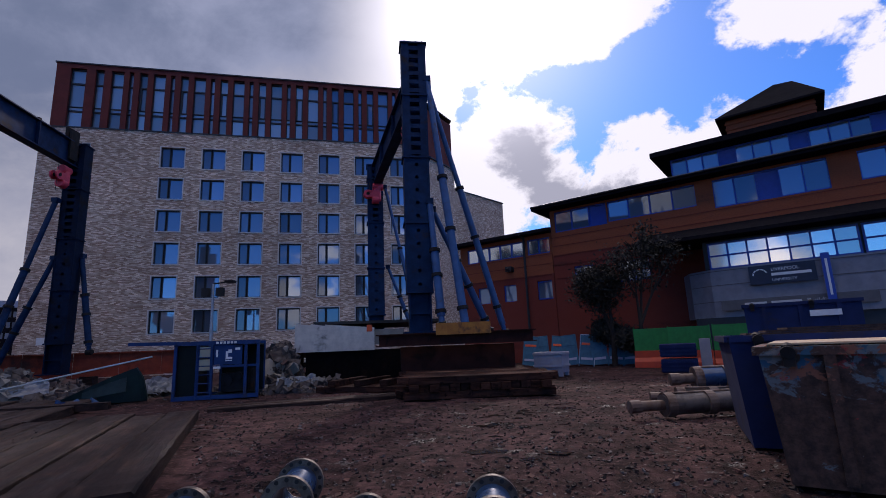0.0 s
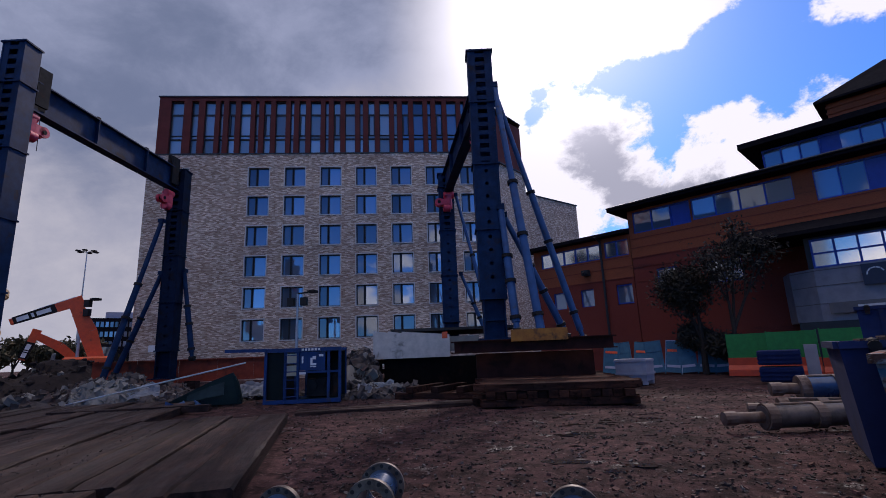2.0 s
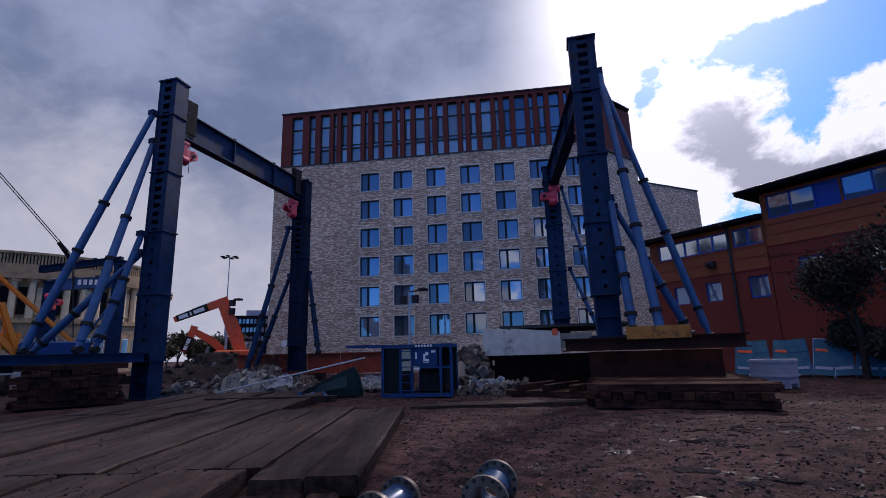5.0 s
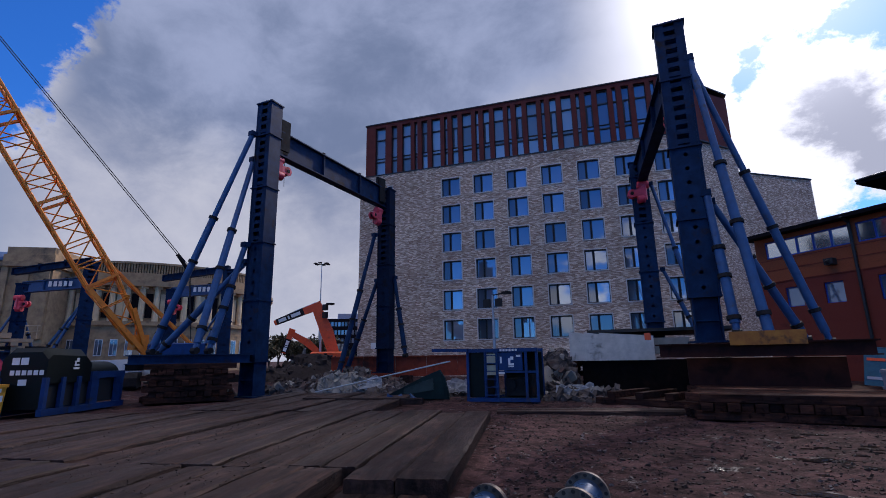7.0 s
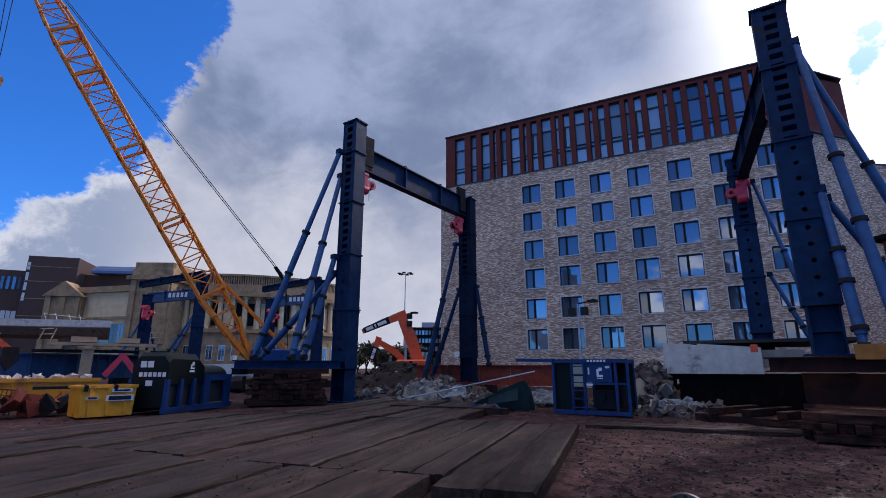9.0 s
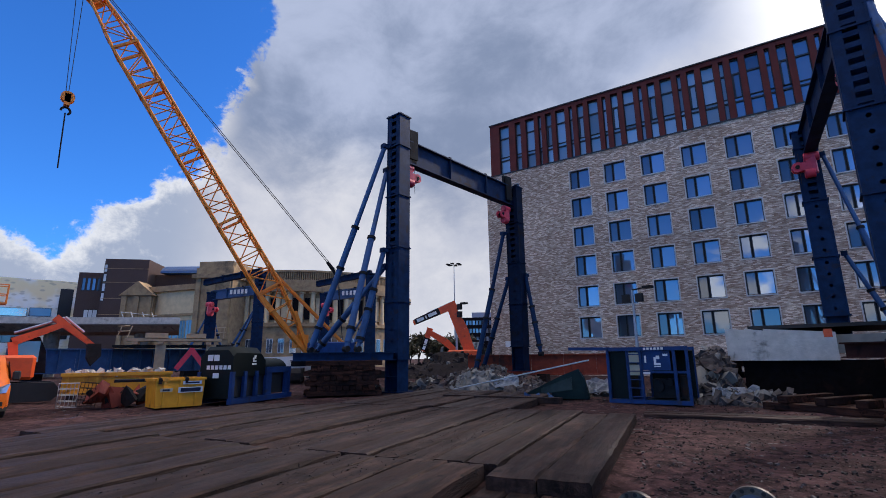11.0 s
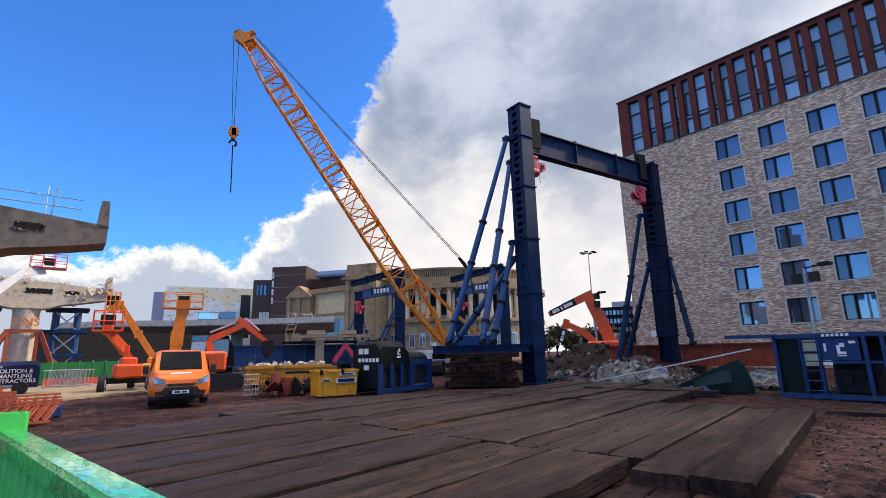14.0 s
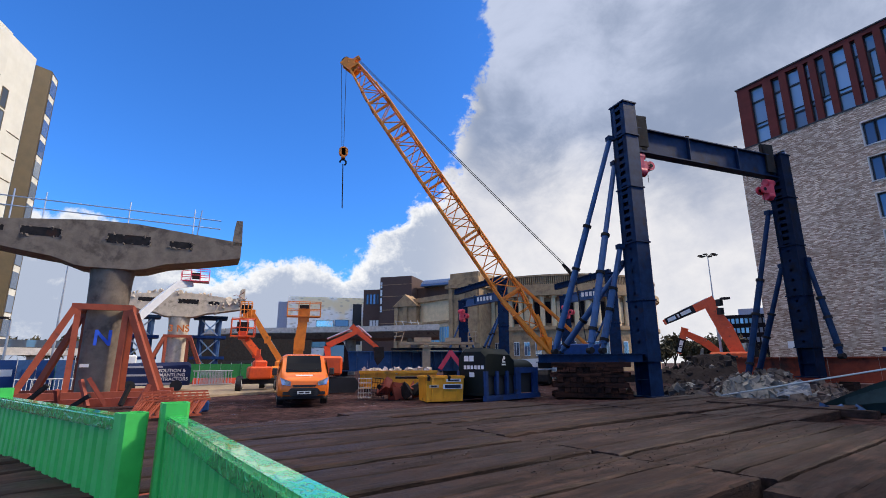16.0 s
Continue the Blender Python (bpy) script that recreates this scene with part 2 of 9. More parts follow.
def glass_material(name, tint, rough=0.03, metal=0.55):
    """Coated glazing, dark behind, that mirrors the sky."""
    m = bpy.data.materials.new(name)
    m.use_nodes = True
    n = Net(m.node_tree)
    oi = n.t.nodes.new("ShaderNodeObjectInfo").outputs["Random"]
    bs = n.t.nodes.new("ShaderNodeBsdfPrincipled")
    n.put(bs.inputs["Base Color"], n.mix(1.0, rgb(*tint), n.ramp(oi, 0.0, 1.0, 0.45, 1.2, False), "MULTIPLY"))
    bs.inputs["Metallic"].default_value, bs.inputs["Roughness"].default_value = metal, rough
    bs.inputs["Specular IOR Level"].default_value = 0.5 if metal else 0.06
    bn = n.t.nodes.new("ShaderNodeBump")
    bn.inputs["Strength"].default_value, bn.inputs["Distance"].default_value = 0.06, 0.02
    n.put(bn.inputs["Height"], n.noise(n.t.nodes.new("ShaderNodeTexCoord").outputs["Object"], 0.7, 2.0))
    n.put(bs.inputs["Normal"], bn.outputs[0])
    n.t.links.new(bs.outputs[0], n.t.nodes.new("ShaderNodeOutputMaterial").inputs[0])
    return m


M_BRICK = brick_material("hotel brick", (0.29, 0.165, 0.105), (0.60, 0.44, 0.32), (0.92, 0.76, 0.59), (0.42, 0.325, 0.25), 0.30, 0.075)
M_REDMETAL = material("red-brown cladding", (0.15, 0.032, 0.027), (0.11, 0.025, 0.021), 0.7, 0.0, 0.8, spec=0.2)
M_STONE = material("pale window surround", (0.62, 0.58, 0.54), (0.52, 0.49, 0.46), 0.7)
M_DARK = material("dark frame", (0.02, 0.021, 0.024), None, 0.5)
M_GLASS = glass_material("coated glazing", (0.27, 0.325, 0.41))
M_GLASS2 = glass_material("grey glazing", (0.17, 0.22, 0.30), 0.05, 0.5)
M_GLASSDIM = glass_material("dim side-light glazing", (0.17, 0.205, 0.26), 0.04, 0.45)
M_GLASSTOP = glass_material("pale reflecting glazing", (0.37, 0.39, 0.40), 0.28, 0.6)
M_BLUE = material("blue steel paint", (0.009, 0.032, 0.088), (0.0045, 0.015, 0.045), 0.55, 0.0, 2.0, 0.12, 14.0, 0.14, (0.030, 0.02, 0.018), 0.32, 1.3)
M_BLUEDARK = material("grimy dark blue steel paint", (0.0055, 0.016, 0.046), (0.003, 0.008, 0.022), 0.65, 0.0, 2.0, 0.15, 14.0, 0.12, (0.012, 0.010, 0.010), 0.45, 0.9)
M_BLUE2 = material("bright blue paint", (0.010, 0.045, 0.17), (0.008, 0.034, 0.125), 0.5, 0.0, 2.0, 0.1, 14.0, 0.25, (0.03, 0.03, 0.04), 0.25, 1.1)
M_BLUEPIPE = material("blue strut paint", (0.032, 0.092, 0.225), (0.022, 0.064, 0.165), 0.45, 0.0, 3.0, 0.1, 14.0, 0.5, (0.05, 0.05, 0.055), 0.25, 2.0)
M_RED = material("red hoist paint", (0.72, 0.05, 0.085), (0.58, 0.035, 0.06), 0.4)
M_YELLOW = material("crane yellow", (0.84, 0.255, 0.012), (0.70, 0.195, 0.010), 0.45, 0.0, 3.0, 0.05, 10.0, 0.5, (0.2, 0.09, 0.03), 0.2, 2.0)
M_SKIPYEL = material("bright yellow paint", (0.82, 0.36, 0.013), (0.70, 0.29, 0.010), 0.5, 0.0, 3.0, 0.1, 10.0, 0.5, (0.10, 0.06, 0.035), 0.3, 1.4)
M_ORANGE = material("orange paint", (0.80, 0.095, 0.010), (0.66, 0.075, 0.009), 0.35, 0.0, 3.0, 0.05, 10.0, 0.5, (0.2, 0.06, 0.02), 0.2, 2.0)
M_RUSTRED = material("red oxide steel", (0.30, 0.055, 0.028), (0.22, 0.04, 0.022), 0.65, 0.0, 2.0, 0.25, 14.0, 0.4, (0.10, 0.035, 0.025), 0.4, 1.2)
M_DECK = material("rust-brown deck steel", (0.050, 0.017, 0.013), (0.028, 0.011, 0.009), 0.9, 0.0, 2.0, 0.3, 14.0, 0.12, (0.018, 0.010, 0.009), 0.45, 1.2)
M_DULLYEL = material("scuffed orange-yellow paint", (0.42, 0.17, 0.025), (0.28, 0.10, 0.02), 0.65, 0.0, 3.0, 0.2, 10.0, 0.3, (0.09, 0.045, 0.025), 0.5, 2.2)
M_PROP = material("orange-red primer paint", (0.38, 0.082, 0.038), (0.29, 0.062, 0.030), 0.6, 0.0, 2.0, 0.15, 14.0, 0.3, (0.16, 0.05, 0.035), 0.3, 1.2)
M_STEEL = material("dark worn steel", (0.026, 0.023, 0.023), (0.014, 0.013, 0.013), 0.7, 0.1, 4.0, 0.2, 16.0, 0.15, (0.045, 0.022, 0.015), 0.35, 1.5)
M_CHROME = material("bright steel", (0.5, 0.5, 0.5), (0.4, 0.4, 0.42), 0.3, 0.9, 4.0)
M_CONC = material("weathered concrete", (0.27, 0.245, 0.21), (0.2, 0.18, 0.155), 0.85, 0.0, 2.2, 0.4, 9.0, 0.3, (0.09, 0.08, 0.07), 0.35, 0.8)
M_CONCPALE = material("pale broken concrete", (0.66, 0.60, 0.525), (0.48, 0.44, 0.385), 0.85, 0.0, 2.0, 0.5, 9.0, 0.3, (0.15, 0.135, 0.12), 0.3, 0.9)
M_MUD = material("wet trodden mud", (0.062, 0.031, 0.030), (0.020, 0.0105, 0.0102), 0.9, 0.0, 2.2, 1.0, 6.0, 0.14, (0.066, 0.038, 0.035), 0.45, 0.35, rough2=0.5)
M_TIMBER = material("dirty hardwood mat", (0.060, 0.0315, 0.0235), (0.010, 0.0055, 0.0045), 0.8, 0.0, 5.0, 1.0, 12.0, 0.2, (0.016, 0.010, 0.0085), 0.5, 0.9, 0.28, (0.22, 1.6, 1.6), rough2=0.55)
M_TIMBERPALE = material("pale sawn timber", (0.45, 0.32, 0.19), (0.36, 0.25, 0.15), 0.7, 0.0, 5.0, 0.2, 12.0)
M_WHITE = material("white paint", (0.75, 0.74, 0.72), (0.66, 0.65, 0.63), 0.45)
M_BLACK = material("black rubber", (0.014, 0.014, 0.015), None, 0.7)
M_GREEN = material("glossy green barrier plastic", (0.065, 0.56, 0.11), (0.05, 0.46, 0.085), 0.42, 0.0, 4.0, 0.08, 20.0, 0.5, (0.05, 0.3, 0.09), 0.2, 3.0)

M_VOIDBLACK = material("black of the shaded void", (0.009, 0.007, 0.007), (0.005, 0.004, 0.004), 0.85, 0.0, 4.0, 0.2, 16.0, 0.06, (0.02, 0.010, 0.008), 0.3, 1.5)
M_TIMBERDARK = material("oil-dark hardwood", (0.080, 0.034, 0.023), (0.026, 0.012, 0.009), 0.9, 0.0, 5.0, 0.9, 12.0, 0.08, (0.010, 0.006, 0.005), 0.5, 0.9, 0.3, (0.25, 1.6, 1.6))


def ground_material(name):
    """Trodden red-brown mud: churned lumps, grit, and wet films in the hollows."""
    m = bpy.data.materials.new(name)
    m.use_nodes = True
    n = Net(m.node_tree)
    tc = n.t.nodes.new("ShaderNodeTexCoord").outputs["Object"]
    fine = n.noise(tc, 11.0, 10.0, 0.72)
    lump = n.noise(tc, 2.6, 8.0, 0.66, 0.5)
    wide_ = n.noise(tc, 0.32, 5.0, 0.6)
    c = n.mix(n.ramp(lump, 0.36, 0.64), rgb(0.017, 0.009, 0.009), rgb(0.074, 0.038, 0.0365))
    c = n.mix(n.ramp(fine, 0.52, 0.72), c, rgb(0.14, 0.080, 0.074))
    c = n.mix(n.ramp(fine, 0.36, 0.26), c, rgb(0.006, 0.0035, 0.0035))
    c = n.mix(1.0, c, n.ramp(wide_, 0.3, 0.7, 0.6, 1.35), "MULTIPLY")
    grit = n.t.nodes.new("ShaderNodeTexVoronoi")
    n.put(grit.inputs["Vector"], tc)
    grit.inputs["Scale"].default_value = 16.0
    cell = n.t.nodes.new("ShaderNodeSeparateXYZ")
    n.put(cell.inputs[0], grit.outputs["Color"])
    stone = n.math("MULTIPLY", n.ramp(grit.outputs["Distance"], 0.3, 0.16), n.ramp(cell.outputs[0], 0.9, 0.93))
    c = n.mix(stone, c, rgb(0.16, 0.135, 0.125))
    wet = n.math("MULTIPLY", n.ramp(n.noise(tc, 0.75, 6.0, 0.7), 0.56, 0.66), n.ramp(lump, 0.56, 0.42))
    bs = n.t.nodes.new("ShaderNodeBsdfPrincipled")
    n.put(bs.inputs["Base Color"], c)
    n.put(bs.inputs["Roughness"], n.ramp(wet, 0.0, 1.0, 0.92, 0.16))
    n.put(bs.inputs["Specular IOR Level"], n.ramp(wet, 0.0, 1.0, 0.08, 0.5))
    bn = n.t.nodes.new("ShaderNodeBump")
    bn.inputs["Strength"].default_value, bn.inputs["Distance"].default_value = 1.0, 0.05
    n.put(bn.inputs["Height"], n.math("ADD", n.math("ADD", lump, n.math("MULTIPLY", fine, 0.6)), n.math("MULTIPLY", stone, 0.25)))
    n.put(bs.inputs["Normal"], bn.outputs[0])
    n.t.links.new(bs.outputs[0], n.t.nodes.new("ShaderNodeOutputMaterial").inputs[0])
    return m


M_GROUND = ground_material("trodden red-brown mud")

# ---- mesh helpers ----


def box(bm, c, s, r=None):
    m = Matrix.Translation(c) @ (r.to_4x4() if r else Matrix()) @ Matrix.Diagonal((*s, 1))
    return bmesh.ops.create_cube(bm, size=1.0, matrix=m)["verts"]


def span(bm, x0, x1, y0, y1, z0, z1):
    return box(bm, ((x0 + x1) / 2, (y0 + y1) / 2, (z0 + z1) / 2), (abs(x1 - x0), abs(y1 - y0), abs(z1 - z0)))


def rod(bm, a, b, r, r2=None, seg=10):
    a, b = Vector(a), Vector(b)
    d = b - a
    m = Matrix.Translation((a + b) / 2) @ d.to_track_quat("Z", "Y").to_matrix().to_4x4()
    return bmesh.ops.create_cone(bm, cap_ends=True, segments=seg, radius1=r, radius2=r if r2 is None else r2, depth=d.length, matrix=m)["verts"]


def bar(bm, a, b, w, h, up=(0, 0, 1)):
    """A square bar from a to b, w wide and h deep."""
    a, b = Vector(a), Vector(b)
    d = (b - a).normalized()
    side = d.cross(Vector(up))
    side = side.normalized() if side.length > 1e-4 else Vector((1, 0, 0))
    top = side.cross(d)
    m = Matrix((side, d, top)).transposed()
    return box(bm, (a + b) / 2, (w, (b - a).length, h), m)


def prism(bm, poly, z0, z1, m=None):
    """An upright prism over a polygon in plan."""
    lo = [bm.verts.new((x, y, z0)) for x, y in poly]
    hi = [bm.verts.new((x, y, z1)) for x, y in poly]
    n = len(poly)
    bm.faces.new(lo[::-1]), bm.faces.new(hi)
    for i in range(n):
        bm.faces.new((lo[i], lo[(i + 1) % n], hi[(i + 1) % n], hi[i]))
    if m:
        bmesh.ops.transform(bm, matrix=m, verts=lo + hi)
    return lo + hi


def loft(bm, rings, cap=True):
    """A skin over rings of equally many points."""
    vs = [[bm.verts.new(p) for p in ring] for ring in rings]
    n = len(vs[0])
    for a, b in zip(vs, vs[1:]):
        for i in range(n):
            bm.faces.new((a[i], a[(i + 1) % n], b[(i + 1) % n], b[i]))
    if cap:
        bm.faces.new(vs[0][::-1]), bm.faces.new(vs[-1])
    return [v for r in vs for v in r]


def soften(bm, w, seg=1):
    es = [e for e in bm.edges if len(e.link_faces) == 2 and e.calc_face_angle(0) > 0.6]
    bmesh.ops.bevel(bm, geom=es, offset=w, segments=seg, affect="EDGES", clamp_overlap=True)


def mesh_of(name, bm, mat, smooth=False):
    bmesh.ops.recalc_face_normals(bm, faces=bm.faces)
    me = bpy.data.meshes.new(name)
    bm.to_mesh(me)
    bm.free()
    me.materials.append(mat)
    if smooth:
        me.polygons.foreach_set("use_smooth", [True] * len(me.polygons))
        me.set_sharp_from_angle(angle=radians(35))
    return me


def part(name, bm, mat, parent, label="", smooth=False):
    ob = new(name, bm if isinstance(bm, bpy.types.Mesh) else mesh_of(name, bm, mat, smooth))
    ob.parent = parent
    if label:
        ob["label"] = label
    return ob


def thing(name, label, category, m=None, group="", kind=""):
    ob = new(name)
    ob.empty_display_size = 0.2
    ob.matrix_basis = m or Matrix()
    return tagged(ob, label, category, group, kind)


def solid(name, bm, mat, label, category="", kind="", m=None, group="", smooth=False):
    ob = new(name, mesh_of(name, bm, mat, smooth))
    if m:
        ob.matrix_basis = m
    return tagged(ob, label, category, group, kind)

# ---- ground ----
def ground_height(x, y):
    d = math.hypot(x, y)
    near_k = max(0.0, 1.0 - d / 60.0)
    h = 0.10 * noise.noise(Vector((x * 0.35, y * 0.35, 0.3))) + 0.05 * noise.noise(Vector((x * 1.3, y * 1.3, 2.0))) + 0.03 * noise.noise(Vector((x * 4.1, y * 4.1, 5.0))) + 0.02 * noise.noise(Vector((x * 10.0, y * 10.0, 8.0)))
    return h * near_k - 0.06


bm = bmesh.new()
rings = [0.0] + [0.5 * 1.022 ** i for i in range(310)]
rings = [r for r in rings if r < 420] + [420, 900, 2500]
fan = 620
vs = []
for r in rings:
    vs.append([bm.verts.new((r * math.cos(math.tau * i / fan), r * math.sin(math.tau * i / fan), ground_height(r * math.cos(math.tau * i / fan), r * math.sin(math.tau * i / fan)))) for i in range(fan)] if r else [bm.verts.new((0, 0, -0.06))])
for a, b in zip(vs, vs[1:]):
    for i in range(fan):
        j = (i + 1) % fan
        bm.faces.new((a[0], b[i], b[j]) if len(a) == 1 else (a[i], b[i], b[j], a[j]))
solid("ground", bm, M_GROUND, "wet dark brown trodden mud with puddles and stones", kind="structure", smooth=True)

# ---- hotel ----
hotel = thing("hotel", "seven-storey hotel of mottled brown brick with red-brown glazed top storey", "building", pose(-25.65, 41.8, 0, 0, 0, 13.2))
X0, X1 = -9.5, 23.2
COLS = [0.08 + 3.5 * i for i in range(7)]
ROWS = [20.4, 17.42, 14.42, 11.45, 8.42, 5.44]
WW, WH = 2.17, 2.12
bm = bmesh.new()
zs = [21.75] + [q for r in ROWS for q in (r, r - WH)] + [-0.5]
for a, b in zip(zs[::2], zs[1::2]):
    span(bm, X0, X1, 0, 0.4, b, a)
for r in ROWS:
    edges = [X0] + [q for c in COLS for q in (c, c + WW)] + [X1]
    for a, b in zip(edges[::2], edges[1::2]):
        if r == ROWS[0] and a == X0:
            span(bm, a, -6.2, 0, 0.4, r - WH, r), span(bm, -5.5, b, 0, 0.4, r - WH, r), span(bm, -6.2, -5.5, 0, 0.4, r - WH, r - 1.5)
        else:
            span(bm, a, b, 0, 0.4, r - WH, r)
part("wall", bm, M_BRICK, hotel)
bm = bmesh.new()
prism(bm, [(X0, 0.4), (X1, 0.4), (29.6, 6.6), (29.6, 22), (X0, 22)], -0.5, 21.75)
part("wall", bm, M_BRICK, hotel)
bm = bmesh.new()
prism(bm, [(X0 - 0.06, -0.06), (X1 + 0.03, -0.06), (29.66, 6.5), (29.66, 22), (X0 - 0.06, 22)], 21.75, 21.87)
part("coping", bm, M_DARK, hotel)


def ring_mesh(name, w, h, t, y0, y1, mat):
    bm = bmesh.new()
    span(bm, 0, w, y0, y1, 0, t), span(bm, 0, w, y0, y1, h - t, h), span(bm, 0, t, y0, y1, t, h - t), span(bm, w - t, w, y0, y1, t, h - t)
    return mesh_of(name, bm, mat)


def pane_mesh(x0, x1, z0, z1, y, mat):
    bm = bmesh.new()
    span(bm, x0, x1, y, y + 0.03, z0, z1)
    return mesh_of("pane", bm, mat)


W_FRAME = ring_mesh("window", WW - 0.004, WH - 0.004, 0.09, -0.05, 0.3, M_STONE)
bm = bmesh.new()
for x0, x1 in ((0.07, 0.2), (0.78, 0.84), (0.93, 1.0), (WW - 0.15, WW - 0.07)):
    span(bm, x0, x1, 0.17, 0.28, 0.07, WH - 0.07)
for z0, z1 in ((0.07, 0.15), (WH - 0.22, WH - 0.07)):
    span(bm, 0.15, 0.78, 0.18, 0.28, z0, z1), span(bm, 1.0, WW - 0.15, 0.18, 0.28, z0, z1)
W_SASH = mesh_of("sash", bm, M_DARK)
bm = bmesh.new()
span(bm, 0.84, 0.93, 0.14, 0.26, 0.07, WH - 0.07)
for i in range(9):
    span(bm, 0.845, 0.925, 0.125, 0.14, 0.18 + i * 0.2, 0.3 + i * 0.2)
W_VENT = mesh_of("vent_strip", bm, M_STEEL)
W_PANE1 = pane_mesh(0.2, 0.78, 0.17, WH - 0.22, 0.22, M_GLASSDIM)
W_PANE2 = pane_mesh(1.0, WW - 0.15, 0.15, WH - 0.22, 0.22, M_GLASS)
for r in ROWS:
    for c in COLS:
        w = part("window", W_FRAME, None, hotel)
        w.location = (c + 0.002, 0, r - WH + 0.002)
        for nm, me in (("sash", W_SASH), ("vent_strip", W_VENT), ("pane", W_PANE1), ("pane", W_PANE2)):
            part(nm, me, None, w)
w = part("window", ring_mesh("window", 0.7, 1.5, 0.05, 0.0, 0.3, M_STONE), None, hotel)
w.location = (-6.2, 0, ROWS[0] - 1.5)
part("pane", pane_mesh(0.05, 0.65, 0.05, 1.45, 0.2, M_GLASS2), None, w)

# top storey: red-brown fins with tall glazing between
PZ0, PZ1 = 21.83, 28.02
bays = [(-7.75, 1.25), (-5.75, 0.7)]
x = -4.45
while x < 22.0:
    bays += [(x, 1.02), (x + 1.48, 0.36), (x + 2.34, 0.68)]
    x += 3.5
bays = [b for b in bays if b[0] + b[1] < 22.8]
edges = [-8.9] + [q for a, w in bays for q in (a, a + w)] + [23.2]
for a, b in zip(edges[::2], edges[1::2]):
    bm = bmesh.new()
    span(bm, a, b, 0.05, 0.6, PZ0, 27.6)
    part("fin", bm, M_REDMETAL, hotel)
bm = bmesh.new()
span(bm, -8.9, 23.2, 0.05, 0.6, 27.6, PZ1)
part("fascia", bm, M_REDMETAL, hotel)
bm = bmesh.new()
prism(bm, [(-8.9, 0.6), (23.2, 0.6), (29.4, 6.6), (29.4, 21), (-8.9, 21)], PZ0, PZ1 - 0.4)
part("top_storey", bm, M_REDMETAL, hotel)
bm = bmesh.new()
prism(bm, [(-9.0, -0.05), (23.3, -0.05), (29.5, 6.5), (29.5, 21.1), (-9.0, 21.1)], PZ1, PZ1 + 0.12)
part("roof", bm, M_DARK, hotel)
for i, (a, w) in enumerate(bays):
    bm = bmesh.new()
    for z0, z1 in ((PZ0, PZ0 + 0.1), (23.42, 23.56), (23.86, 23.93), (26.1, 26.24), (27.5, 27.6)):
        span(bm, a, a + w, 0.3, 0.5, z0, z1)
    span(bm, a, a + 0.05, 0.3, 0.5, PZ0, 27.6), span(bm, a + w - 0.05, a + w, 0.3, 0.5, PZ0, 27.6)
    if w == 0.68:
        span(bm, a + 0.05, a + 0.18, 0.28, 0.5, 23.93, 26.1), span(bm, a + w - 0.12, a + w - 0.05, 0.28, 0.5, 23.93, 26.1)
    win = part("window", bm, M_DARK, hotel)
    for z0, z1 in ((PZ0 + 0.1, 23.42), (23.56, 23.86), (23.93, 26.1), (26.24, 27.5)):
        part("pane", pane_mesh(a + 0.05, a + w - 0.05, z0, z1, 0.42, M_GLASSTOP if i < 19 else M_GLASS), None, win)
bm = bmesh.new()
span(bm, -7.9, -6.6, -0.03, -0.004, 2.75, 3.35)
part("notice", bm, M_WHITE, hotel, "small white wall notice")
# lower brick wing behind
bm = bmesh.new()
a, b = spot(-1.2, 55.0), spot(-7.45, 63.0)
back = Vector((-0.3, 1.0, 0)) * 9
prism(bm, [a.xy, b.xy, (b + back).xy, (a + back).xy], -0.5, 19.6)
wing = solid("brick_wing", bm, M_BRICK, "plain windowless brick rear wing with thin coping", "building")
bm = bmesh.new()
prism(bm, [(a + Vector((0, -0.1, 0))).xy, (b + Vector((0.1, -0.1, 0))).xy, (b + back).xy, (a + back).xy], 19.6, 19.72)
part("coping", bm, M_DARK, wing)
# ---- lifting gantries ----
def holed_plate(bm, w, z0, z1, n, y, t, r=0.085):
    """An upright plate of width w with n round holes up its middle."""
    h = (z1 - z0) / n
    for k in range(n):
        c = z0 + (k + 0.5) * h
        rim = [(-w / 2, -h / 2), (0, -h / 2), (w / 2, -h / 2), (w / 2, 0), (w / 2, h / 2), (0, h / 2), (-w / 2, h / 2), (-w / 2, 0)]
        eye8 = [(r * math.cos(radians(a)), r * math.sin(radians(a))) for a in (225, 270, 315, 0, 45, 90, 135, 180)]
        for q, back in ((y, False), (y + t, True)):
            o = [bm.verts.new((a, q, c + b)) for a, b in rim]
            e = [bm.verts.new((a, q, c + b)) for a, b in eye8]
            for i in range(8):
                j = (i + 1) % 8
                bm.faces.new((o[i], o[j], e[j], e[i]) if not back else (e[i], e[j], o[j], o[i]))
    for s in (-1, 1):
        span(bm, s * w / 2 - s * 0.01, s * w / 2, y + 0.002, y + t - 0.002, z0, z1)


